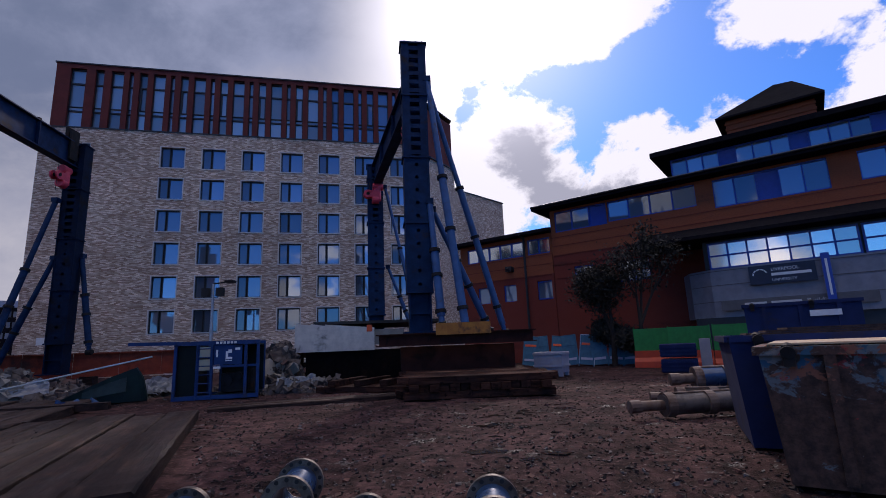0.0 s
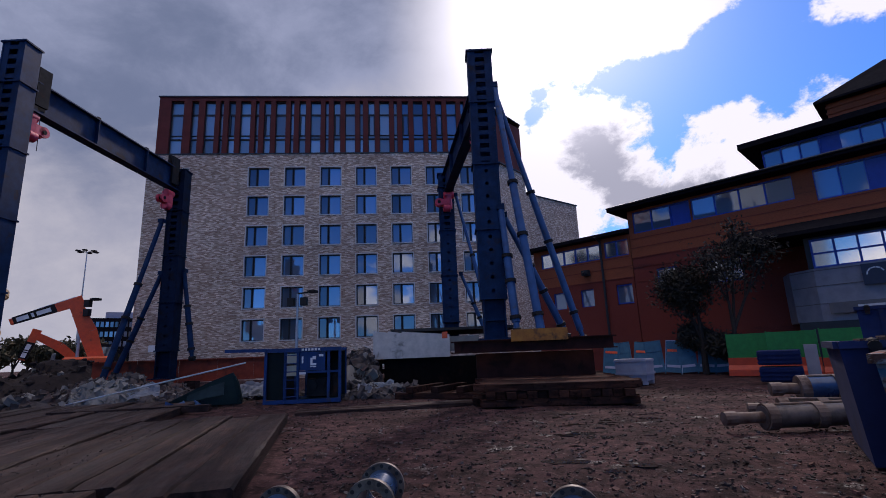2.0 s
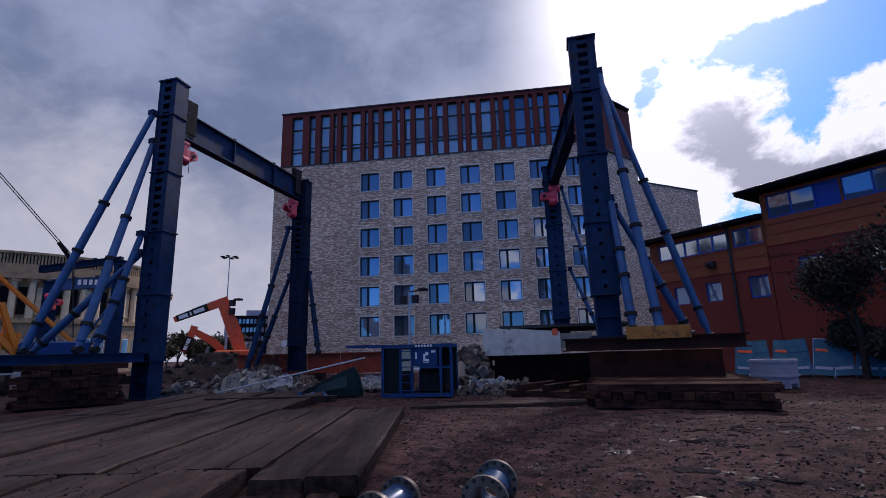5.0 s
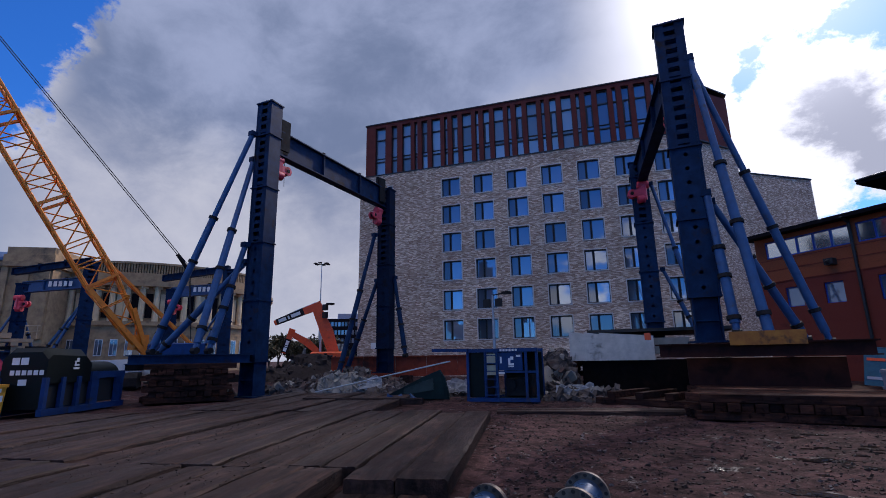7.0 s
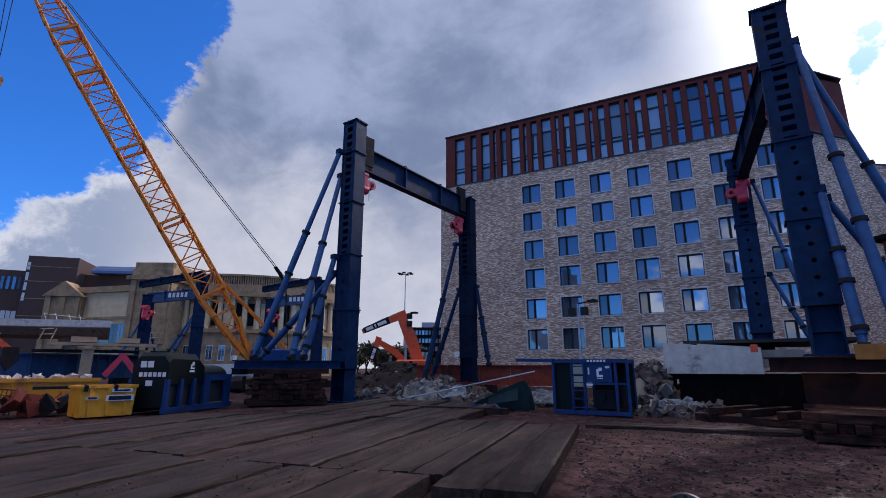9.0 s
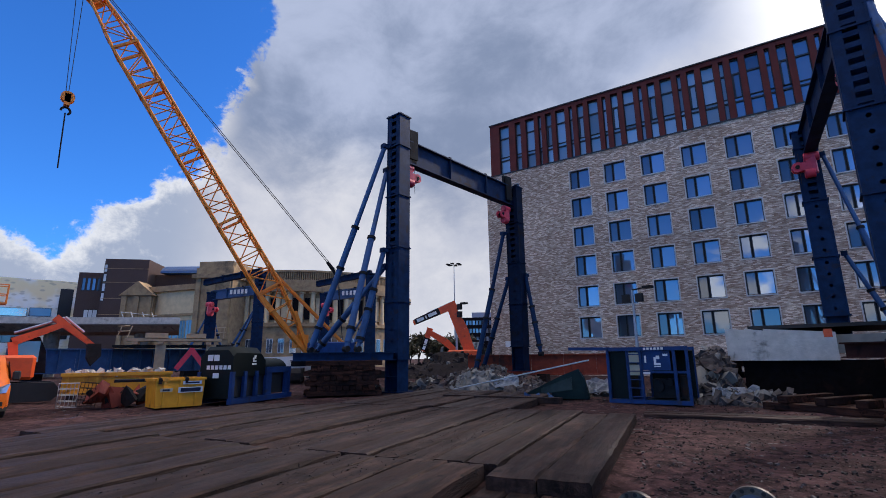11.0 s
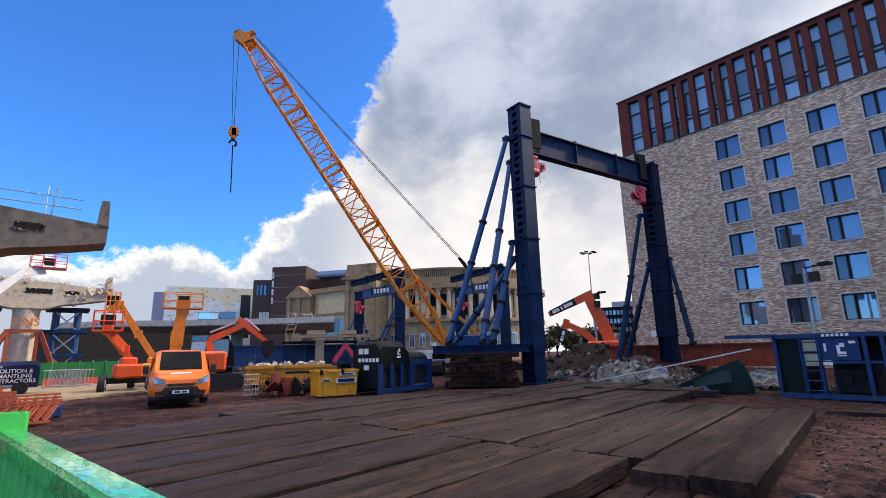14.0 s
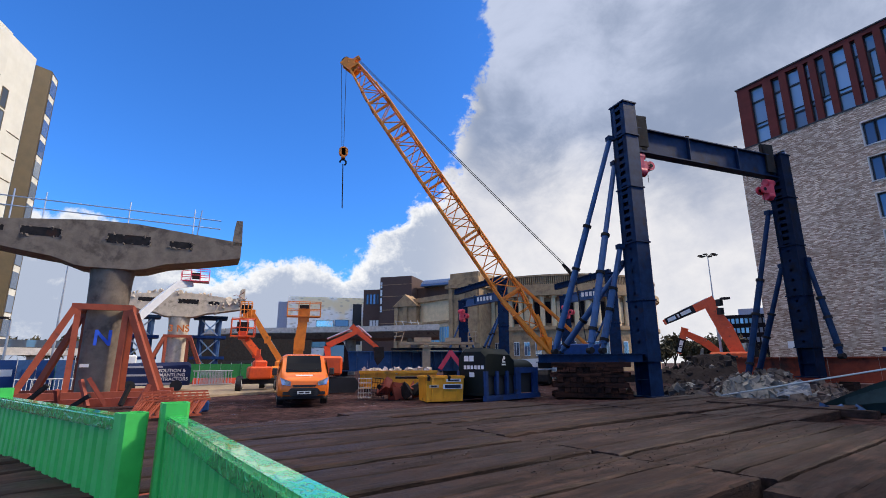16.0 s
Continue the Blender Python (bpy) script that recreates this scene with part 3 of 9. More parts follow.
def column(parent, base, yaw, h, wide=1.0, mat=None):
    """A built-up steel column: base section, two holed sections and open ladder sections above, bolted end to end."""
    paint = mat or M_BLUE
    bm = bmesh.new()
    span(bm, -0.7, 0.7, -0.6, 0.6, -0.06, 0.0)
    col = part("column", bm, paint, parent)
    col.matrix_basis = pose(*base, 0, 0, yaw)
    for s in (-1, 1):
        bm = bmesh.new()
        span(bm, s * 0.46, s * 0.4, -0.4, 0.4, 0.0, 1.565)
        part("base_flange", bm, paint, col)
        bm = bmesh.new()
        span(bm, -0.4, 0.4, s * 0.12, s * 0.06, 0.0, 1.565)
        part("base_web", bm, paint, col)
    bm = bmesh.new()
    span(bm, -0.4, 0.4, -0.36, 0.36, 0.7, 0.74)
    part("stiffener", bm, paint, col)
    bm = bmesh.new()
    span(bm, -0.56, 0.56, -0.47, 0.47, 1.565, 1.635)
    part("splice_plate", bm, paint, col)
    levels = [1.6]
    while levels[-1] < h - 0.2:
        levels.append(min(h, levels[-1] + 2.95))
    for i, (z0, z1) in enumerate(zip(levels, levels[1:])):
        lo, hi = z0 + 0.035, z1 - 0.035
        for s in (-1, 1):
            bm = bmesh.new()
            span(bm, s * 0.5 * wide, s * 0.44 * wide, -0.42, 0.42, lo, hi)
            part("flange", bm, paint, col)
        bm = bmesh.new()
        span(bm, -0.44 * wide, 0.44 * wide, -0.03, 0.03, lo, hi)
        part("web", bm, paint, col)
        for s in (-1, 1):
            if i < 2:
                bm = bmesh.new()
                holed_plate(bm, 0.88 * wide, lo, hi, 5, -0.38 if s < 0 else 0.35, 0.03)
                part("holed_plate", bm, paint, col)
                continue
            for q in (-1, 1):
                bm = bmesh.new()
                span(bm, q * 0.19 * wide, q * 0.44 * wide, s * 0.36, s * 0.4, lo, hi)
                part("face_plate", bm, paint, col)
            n = max(2, round((hi - lo) / 0.42))
            for k in range(n):
                z = lo + (k + 0.5) * (hi - lo) / n
                bm = bmesh.new()
                span(bm, -0.19 * wide, 0.19 * wide, s * 0.33, s * 0.39, z - 0.1, z + 0.1)
                part("rung_plate", bm, paint, col)
        bm = bmesh.new()
        span(bm, -0.56 * wide, 0.56 * wide, -0.47, 0.47, z1 - 0.035, z1 + 0.035)
        for a in (-0.4, -0.13, 0.13, 0.4):
            for s in (-1, 1):
                rod(bm, (a, s * 0.445, z1 - 0.07), (a, s * 0.445, z1 + 0.07), 0.02, seg=6)
        part("splice_plate", bm, paint, col)
    return col


def strut(parent, a, b, r=0.12, mat=None):
    """A telescopic push-pull prop from a down to b, thin above and thick below, with collars and a foot."""
    a, b = Vector(a), Vector(b)
    d = b - a
    bm = bmesh.new()
    rod(bm, a, a + d * 0.42, r * 0.78, seg=12), rod(bm, a + d * 0.42, b - d.normalized() * 0.35, r, seg=12), rod(bm, b - d.normalized() * 0.35, b, r * 0.7, seg=10)
    st = part("strut", bm, mat or M_BLUEPIPE, parent, smooth=True)
    for k in (0.42, 0.62, 0.9):
        bm = bmesh.new()
        rod(bm, a + d * k - d.normalized() * 0.07, a + d * k + d.normalized() * 0.07, r * 1.35, seg=12)
        part("collar", bm, M_STEEL, st)
    bm = bmesh.new()
    rod(bm, b + Vector((-0.16, 0, 0)), b + Vector((0.16, 0, 0)), r * 0.9, seg=8)
    part("foot_pin", bm, M_STEEL, st)
    bm = bmesh.new()
    box(bm, a, (r * 2, r * 2, 0.24))
    part("lug", bm, M_BLUE, st)
    return st


def hoist(parent, at, side):
    """A red strand-jack clevis hung below a beam."""
    at, side = Vector(at), Vector(side).normalized()
    bm = bmesh.new()
    box(bm, at + Vector((0, 0, -0.1)), (0.42, 0.42, 1.0)), rod(bm, at + Vector((0, 0, 0.3)) - side * 0.35, at + Vector((0, 0, 0.3)) + side * 0.3, 0.24, seg=14)
    rod(bm, at + Vector((0, 0, -0.55)) - side * 0.1, at + Vector((0, 0, -0.55)) + side * 0.35, 0.26, seg=14)
    soften(bm, 0.03)
    h = part("clevis", bm, M_RED, parent, "bright red clevis", smooth=True)
    across = Vector((-side.y, side.x, 0))
    bm = bmesh.new()
    for s in (-0.16, 0.16):
        c = at + side * 0.62 + across * s + Vector((0, 0, -0.2))
        rod(bm, c - across * 0.05, c + across * 0.05, 0.26, seg=14)
        bar(bm, at + across * s + Vector((0, 0, -0.2)), c, 0.1, 0.42)
    part("lug", bm, M_RED, h, smooth=True)
    bm = bmesh.new()
    c = at + side * 0.62 + Vector((0, 0, -0.2))
    rod(bm, c - across * 0.24, c + across * 0.24, 0.1, seg=12)
    part("pin", bm, M_STEEL, h)
    bm = bmesh.new()
    rod(bm, at + side * 0.5 + Vector((0, 0, 0.6)), at + side * 0.55 + Vector((0, 0, -1.1)), 0.015, seg=5)
    part("cable", bm, M_BLACK, h)


def beam(parent, a, b, depth, width, mat):
    """A plate girder between a and b, whose top edge runs through them."""
    a, b = Vector(a), Vector(b)
    bm = bmesh.new()
    dn = Vector((0, 0, -1))
    bar(bm, a + dn * 0.03, b + dn * 0.03, width, 0.06), bar(bm, a + dn * (depth - 0.03), b + dn * (depth - 0.03), width, 0.06)
    bar(bm, a + dn * depth / 2, b + dn * depth / 2, 0.16, depth - 0.12)
    n = max(3, int((b - a).length / 3.2))
    side = (b - a).normalized().cross(Vector((0, 0, 1)))
    for i in range(n + 1):
        p = a.lerp(b, i / n) + dn * depth / 2
        d = (b - a).normalized()
        bar(bm, p - side * width / 2 * 0.96, p + side * width / 2 * 0.96, 0.035, depth - 0.13)
    g = part("crossbeam", bm, mat, parent, "long blue plate girder")
    for i in (1, n - 1):
        bm = bmesh.new()
        p = a.lerp(b, i / n)
        bar(bm, p + Vector((0, 0, 0.06)) - side * width * 0.4, p + Vector((0, 0, 0.06)) + side * width * 0.4, 0.2, 0.12)
        part("seat_plate", bm, M_STEEL, g)
    return g


def bracket(parent, p, depth):
    bm = bmesh.new()
    box(bm, Vector(p) + Vector((0, 0, -depth / 2 + 0.35)), (0.16, 0.7, depth + 0.7)), box(bm, Vector(p) + Vector((0.22, 0, -depth / 2 + 0.35)), (0.12, 0.6, depth + 0.5))
    part("hanger_bracket", bm, M_STEEL, parent)


def steel_deck(parent, corners, z, thick, mat):
    """A grillage of rolled beams over a four-cornered plan."""
    c = [Vector((x, y, z)) for x, y in corners]
    for i in range(4):
        bm = bmesh.new()
        a, b = c[i], c[(i + 1) % 4]
        dn = Vector((0, 0, -1))
        bar(bm, a + dn * 0.02, b + dn * 0.02, 0.3, 0.04), bar(bm, a + dn * thick, b + dn * thick, 0.3, 0.04), bar(bm, a + dn * thick / 2, b + dn * thick / 2, 0.05, thick - 0.03)
        part("deck_beam", bm, mat, parent)
    for k in (0.33, 0.66):
        bm = bmesh.new()
        bar(bm, c[0].lerp(c[1], k) + Vector((0, 0, -thick / 2)), c[3].lerp(c[2], k) + Vector((0, 0, -thick / 2)), 0.25, thick * 0.9)
        part("deck_beam", bm, mat, parent)


def mat_stack(name, label, x, y, yaw, rows, length, n, z0=0.0, th=0.2, w=0.3, group="", dense=1.0):
    """Crossed layers of heavy timbers."""
    st = thing(name, label, "timber stack", pose(x, y, z0, 0, 0, yaw), group)
    rnd = random.Random(int(abs(x * 91 + y * 37)))
    for k in range(rows):
        cross = k % 2
        m = n if not cross else max(3, int(length / w * 0.97)) if dense > 1 else max(3, int(n * w * 0.9 / 0.5))
        for i in range(m):
            bm = bmesh.new()
            if not cross:
                q = (i - (n - 1) / 2) * w
                box(bm, (rnd.uniform(-0.15, 0.15), q, (k + 0.5) * th), (length + rnd.uniform(-0.3, 0.3), w * 0.96, th * 0.97))
            else:
                q = ((i + 0.5) / m - 0.5) * (length - 0.4)
                box(bm, (q, rnd.uniform(-0.1, 0.1), (k + 0.5) * th), (w * 0.95, n * w + rnd.uniform(-0.1, 0.25), th * 0.97))
            soften(bm, 0.012)
            part("timber", bm, M_TIMBERDARK, st)
    return st


ZL, ZR = 0.05, 2.1
LF, LR = spot(52.45, 26.0), spot(38.2, 34.8)
RF, RR = spot(3.15, 20.5), spot(8.1, 31.0)

gl = thing("lifting_gantry", "dark blue steel lifting gantry with two columns, crossbeam and propping struts", "gantry", pose(*LF), "lifting gantries")


def loc(v, o):
    return Vector(v) - o


column(gl, (0, 0, ZL), 52.45 - 45, 15.3)
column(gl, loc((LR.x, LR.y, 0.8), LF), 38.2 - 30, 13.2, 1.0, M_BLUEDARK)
dl = (LR - LF).normalized()
beam(gl, loc(LF + dl * 0.55 + Vector((0, 0, 14.1)), LF), loc(LR + dl * 0.1 + Vector((0, 0, 13.95)), LF), 1.45, 0.55, M_BLUE)
bracket(gl, loc(LF + dl * 1.0 + Vector((0, 0, 14.2)), LF), 1.3)
bracket(gl, loc(LR - dl * 0.9 + Vector((0, 0, 14.0)), LF), 1.3)
hoist(gl, loc(LF + dl * 0.75 + Vector((0, 0, 12.15)), LF), dl)
hoist(gl, loc(LR - dl * 1.1 + Vector((0, 0, 11.85)), LF), -dl)
for (a1, d1, z1), (a2, d2, z2) in (((54.2, 25.7, 13.4), (62.1, 26.4, 2.15)), ((53.9, 26.3, 12.2), (58.2, 24.2, 2.15)), ((54.1, 25.8, 7.4), (56.9, 25.0, 2.15)), ((53.9, 26.2, 6.6), (61.5, 28.0, 2.1)),
                                   ((39.6, 34.6, 10.5), (43.5, 33.0, 0.5)), ((39.2, 34.9, 7.2), (42.7, 35.5, 0.5)), ((37.2, 34.8, 7.4), (35.9, 34.0, 1.9))):
    strut(gl, loc(spot(a1, d1, z1), LF), loc(spot(a2, d2, z2), LF), 0.17, None if d1 < 30 else M_BLUE)
steel_deck(gl, [loc(spot(*p), LF).xy for p in ((63.9, 25.0), (52.9, 24.6), (53.2, 28.2), (62.6, 28.6))], 2.0, 0.38, M_BLUE)

gr = thing("lifting_gantry", "tall blue steel lifting gantry raised on a timber-packed base", "gantry", pose(*RF), "lifting gantries")
column(gr, (0, 0, ZR), 8.0, 13.05, 1.1)
column(gr, loc((RR.x, RR.y, 1.9), RF), 10.0, 11.4)
dr = (RR - RF).normalized()
beam(gr, loc(RF + dr * 0.5 + Vector((0, 0, 14.0)), RF), loc(RR + Vector((0, 0, 13.2)), RF), 1.45, 0.55, M_BLUE)
hoist(gr, loc(RR - dr * 0.9 + Vector((0, 0, 11.3)), RF), Vector((-1, -0.25, 0)))
hoist(gr, loc(RF + dr * 1.0 + Vector((0, 0, 11.9)), RF), dr)
for (a1, d1, z1), (a2, d2, z2), r in (((1.4, 20.3, 13.4), (-2.2, 19.0, 1.75), 0.17), ((1.3, 20.9, 13.3), (-6.6, 22.4, 2.0), 0.15), ((1.6, 20.2, 7.6), (0.65, 19.3, 2.3), 0.17), ((1.3, 20.8, 7.4), (-4.9, 22.6, 2.1), 0.16),
                                      ((6.9, 31.0, 11.9), (2.9, 30.5, 1.9), 0.13), ((6.7, 31.3, 6.6), (3.6, 31.5, 2.0), 0.13)):
    strut(gr, loc(spot(a1, d1, z1), RF), loc(spot(a2, d2, z2), RF), r)
steel_deck(gr, [loc(spot(*p), RF).xy for p in ((7.9, 18.4), (-9.6, 18.2), (-8.2, 23.6), (6.0, 23.8))], 1.98, 0.42, M_DECK)
bm = bmesh.new()
bar(bm, loc(spot(1.4, 18.05, 2.1), RF), loc(spot(-4.9, 18.05, 2.1), RF), 0.3, 0.42)
part("spreader_beam", bm, M_DULLYEL, gr, "yellow-painted spreader beam")
bm = bmesh.new()
for a0, a1, y0, y1 in ((5.5, -7.5, 18.9, 22.8),):
    p = [loc(spot(a0, y0), RF).xy, loc(spot(a1, y0), RF).xy, loc(spot(a1, y1), RF).xy, loc(spot(a0, y1), RF).xy]
    prism(bm, p, 0.62, 1.5)
part("pedestal", bm, M_DECK, gr, "dark steel pedestal box")
c = spot(-2.4, 17.4)
mat_stack("timber_stack", "stack of dark crossed timber mats under the gantry base", c.x, c.y, 3.0, 3, 4.6, 17, -0.02, 0.215, 0.3, "timber stacks", 2.0)
c = spot(7.4, 19.0)
mat_stack("timber_stack", "low stack of dark timber mats beside the gantry base", c.x, c.y, -18.0, 2, 4.4, 8, -0.02, 0.22, 0.3, "timber stacks")
c = spot(58.4, 25.6)
mat_stack("timber_stack", "reddish-brown timber cribbing under the steel deck", c.x, c.y, 58.0, 7, 3.4, 10, 0.0, 0.23, 0.3, "timber stacks", 2.0)

# ---- timber mats underfoot ----
TOP = 0.18


def crane_mat(parent, x, y, yaw, length, n, rnd, z=0.0, w=0.34, gap=0.012, ends=0.02):
    """n heavy baulks laid side by side, worn round at the edges and chipped; (x, y) is the middle."""
    for i in range(n):
        q = (i - (n - 1) / 2) * w
        dx = rnd.uniform(-ends, ends)
        L = length + rnd.uniform(-ends, ends)
        bm = bmesh.new()
        st = 22
        rings_ = []
        for k in range(st + 1):
            u = (k / st - 0.5) * L + dx
            e = 0.007 * rnd.uniform(-1, 1)
            droop = 0.016 if k in (0, st) else 0.0
            hw, th = w / 2 - gap, 0.24
            b0, b1 = rnd.uniform(0.02, 0.036), rnd.uniform(0.02, 0.036)
            if rnd.random() < 0.1:
                b0 += rnd.uniform(0.02, 0.045)
            if rnd.random() < 0.1:
                b1 += rnd.uniform(0.02, 0.045)
            rings_.append([(u, q - hw, -th), (u, q + hw, -th), (u, q + hw, -b1 * 0.8 - droop), (u, q + hw - b1, e - droop), (u, q, e - 0.008 - droop), (u, q - hw + b0, e - droop), (u, q - hw, -b0 * 0.8 - droop)])
        loft(bm, rings_)
        ob = part("baulk", bm, M_TIMBER, parent)
        ob.matrix_basis = pose(x, y, TOP + z + rnd.uniform(-0.01, 0.01), rnd.uniform(-0.8, 0.8), rnd.uniform(-0.1, 0.1), yaw)


rnd = random.Random(5)
deck = thing("timber_mats", "roadway of dirty dark timber crane mats laid on mud", "timber mats", kind="structure")
# the baulks run away from the camera, from its left to the far gantry
yaw = 112.3
dx, dy = math.cos(radians(yaw)), math.sin(radians(yaw))
sx, sy = -dy, dx
edge = Vector((-4.42, 8.45, 0))
# the joints between mats, in metres from the right-hand edge: first the mats that end by the camera, then those beyond
NEAR = [1.62, 2.8, 4.05, 5.5, 7.0, 8.45, 9.8, 11.1, 12.4, 13.7, 15.0, 16.3, 17.6, 18.9, 20.2]
FAR = [0.05, 1.47, 2.55, 3.66, 4.95, 6.2, 7.45, 8.7, 9.95, 11.2, 12.45, 13.7, 14.95, 16.2, 17.45, 18.7, 19.95, 21.2]
for row in range(-1, 4):
    joints = NEAR if row < 1 else FAR
    for lane, (o0, o1) in enumerate(zip(joints, joints[1:])):
        wide_gap = 0.15 if row < 1 and o0 == 5.5 else 0.08
        off, wd = (o0 + o1 + wide_gap) / 2, o1 - o0 - wide_gap
        along = (row - 1) * 7.62 + 1.22 + rnd.uniform(-0.01, 0.01)
        if row == 1 and lane == 0:
            along = 0.42
        cx, cy = edge.x + sx * off + dx * along, edge.y + sy * off + dy * along
        d, a = math.hypot(cx, cy), math.degrees(math.atan2(-cx, cy))
        if (lane == 0 and row > 1) or (lane < 3 and row > 1) or d > 21 or (d > 12.5 and a > 77) or a > 98:
            continue
        n = 2
        lift = rnd.uniform(-0.02, 0.02) + (0.02 if lane == 0 else 0) + ((0.065 if o0 > 5 else 0.0) if row < 1 else (0.0, 0.035, 0.0, 0.025)[lane % 4]) - (0.1 if d > 14 and a > 68 else 0.0)
        crane_mat(deck, cx, cy, yaw + rnd.uniform(-0.25, 0.25) + min(1.6, o0 * 0.2), 7.6, n, rnd, lift, wd / n, 0.01, 0.22 if row == 1 and lane == 0 else 0.03)
crane_mat(deck, -3.95, 4.75, yaw, 2.6, 3, rnd, -0.15, 0.4)
crane_mat(deck, -3.9, 15.6, 20.0, 6.5, 3, rnd, -0.12)
# ---- university building ----
M_OBRICK = material("orange-brown brick", (0.33, 0.088, 0.034), (0.24, 0.062, 0.026), 0.85, 0.0, 9.0, 0.3, 20.0, 0.3, (0.17, 0.05, 0.025), 0.3, 0.25, 0.0, (1, 1, 5))
M_RBRICK = material("dark red brick", (0.22, 0.042, 0.026), (0.165, 0.032, 0.020), 0.85, 0.0, 9.0, 0.3, 20.0, 0.3, (0.10, 0.026, 0.02), 0.3, 0.25, 0.0, (1, 1, 5))
M_ROOF = material("dark slate roof", (0.014, 0.012, 0.014), (0.008, 0.007, 0.009), 0.92, 0.0, 3.0, 0.2, 9.0, 0.08)
M_ROYAL = material("royal blue panel", (0.02, 0.06, 0.36), (0.016, 0.048, 0.29), 0.4)
M_GREYSTONE = material("pale grey stone cladding", (0.24, 0.235, 0.26), (0.19, 0.185, 0.21), 0.7, 0.0, 2.0, 0.1)
M_NAVY = material("navy sign", (0.006, 0.012, 0.04), None, 0.4)
M_GREYSIGN = material("dark grey fascia", (0.12, 0.11, 0.11), (0.1, 0.09, 0.09), 0.6)
# pale warm tint stands in for the bright sky these panes mirror
M_WARM = glass_material("glazing tinted for bright mirrored sky", (0.85, 0.83, 0.76), 0.08, 0.85)
uni = thing("university_building", "orange and red brick university building with blue-framed windows and dark eaves", "building", pose(7.38, 36.3, 0, 0, 0, -36.8))


def strip_window(parent, x0, x1, z0, z1, n, y=0.0, glass=None, solid_at=(), mid=False):
    """A run of n lights in a blue frame; those listed are blue panels."""
    bm = bmesh.new()
    t = 0.09
    span(bm, x0, x1, y - 0.04, y + 0.15, z0, z0 + t), span(bm, x0, x1, y - 0.04, y + 0.15, z1 - t, z1)
    w = (x1 - x0) / n
    for i in range(n + 1):
        span(bm, x0 + i * w - t / 2, x0 + i * w + t / 2, y - 0.05, y + 0.15, z0, z1)
    if mid:
        span(bm, x0, x1, y - 0.03, y + 0.15, (z0 + z1) / 2 - 0.04, (z0 + z1) / 2 + 0.04)
    win = part("window", bm, M_ROYAL, parent)
    for i in range(n):
        bm = bmesh.new()
        span(bm, x0 + i * w + t / 2, x0 + (i + 1) * w - t / 2, y + 0.04, y + 0.08, z0 + t, z1 - t)
        part("panel" if i in solid_at else "pane", bm, M_ROYAL if i in solid_at else (glass or M_GLASS), win)
    return win


def brick_front(parent, x0, x1, z0, z1, holes, mat, y0=0.0, y1=0.35):
    """A wall with window openings; holes are (x0, x1, z0, z1), apart from one another along x."""
    bm = bmesh.new()
    x = x0
    for a, b, c, d in sorted(holes):
        if a > x:
            span(bm, x, a, y0, y1, z0, z1)
        if c > z0:
            span(bm, a, b, y0, y1, z0, c)
        if d < z1:
            span(bm, a, b, y0, y1, d, z1)
        x = b
    if x < x1:
        span(bm, x, x1, y0, y1, z0, z1)
    bmesh.ops.remove_doubles(bm, verts=bm.verts, dist=0.001)
    part("wall", bm, mat, parent)


def words(parent, body, x, z, size, y, mat):
    """Raised lettering on a wall that faces -y."""
    cu = bpy.data.curves.new("lettering", "FONT")
    cu.body, cu.size, cu.extrude = body, size, 0.006
    cu.materials.append(mat)
    ob = new("lettering", cu)
    ob.parent = parent
    ob.matrix_basis = pose(x, y, z, 90, 0, 0)


UX = 34.0
# main block, brick in two colours with a long eave
brick_front(uni, 0.95, UX, -0.5, 7.7, [(2.5, 3.9, 5.2, 6.7), (5.65, 7.65, 5.25, 6.7)], M_RBRICK)
brick_front(uni, 0.95, UX, 7.7, 11.1, [(1.3, 5.2, 9.4, 10.95), (5.3, 10.9, 9.5, 10.95), (11.9, 17.6, 9.15, 10.95), (18.9, 22.5, 9.3, 10.95)], M_OBRICK, -0.02)
strip_window(uni, 1.3, 5.2, 9.4, 10.95, 3, 0.1, solid_at=(2,))
strip_window(uni, 5.3, 10.9, 9.5, 10.95, 4, 0.1)
strip_window(uni, 11.9, 17.6, 9.15, 10.95, 5, 0.1, M_GLASS2, solid_at=(2,))
strip_window(uni, 18.9, 22.5, 9.3, 10.95, 3, 0.1, M_GLASS2)
strip_window(uni, 2.5, 3.9, 5.2, 6.7, 1, 0.15, M_WARM)
strip_window(uni, 5.65, 7.65, 5.25, 6.7, 2, 0.15, M_WARM)
for z in (6.0, 7.0, 7.7, 8.4, 9.05):
    bm = bmesh.new()
    span(bm, 0.93, UX, -0.045, 0.0, z - 0.05, z)
    part("string_course", bm, M_RBRICK, uni)
bm = bmesh.new()
span(bm, 0.95, UX, 0.35, 12, -0.5, 11.1)
part("core", bm, M_RBRICK, uni)
bm = bmesh.new()
loft(bm, [[(x, -1.0, 11.15), (x, -1.0, 11.45), (x, 2.6, 12.1), (x, 12, 12.1), (x, 12, 11.1)] for x in (-0.1, UX)])
part("roof", bm, M_ROOF, uni, "dark eaves roof")
bm = bmesh.new()
rod(bm, (-0.1, -1.05, 11.38), (UX, -1.05, 11.38), 0.07, seg=8)
part("gutter", bm, M_DARK, uni)
# set-back top storey
strip_window(uni, 9.4, 22.9, 12.15, 13.5, 14, 2.0, solid_at=(3, 7, 11))
bm = bmesh.new()
span(bm, 9.35, UX, 2.2, 10, 11.9, 13.6)
part("wall", bm, M_ROYAL, uni)
bm = bmesh.new()
loft(bm, [[(x, 0.9, 13.65), (x, 0.9, 14.0), (x, 4.2, 14.5), (x, 11, 14.5), (x, 11, 13.6)] for x in (8.3, UX)])
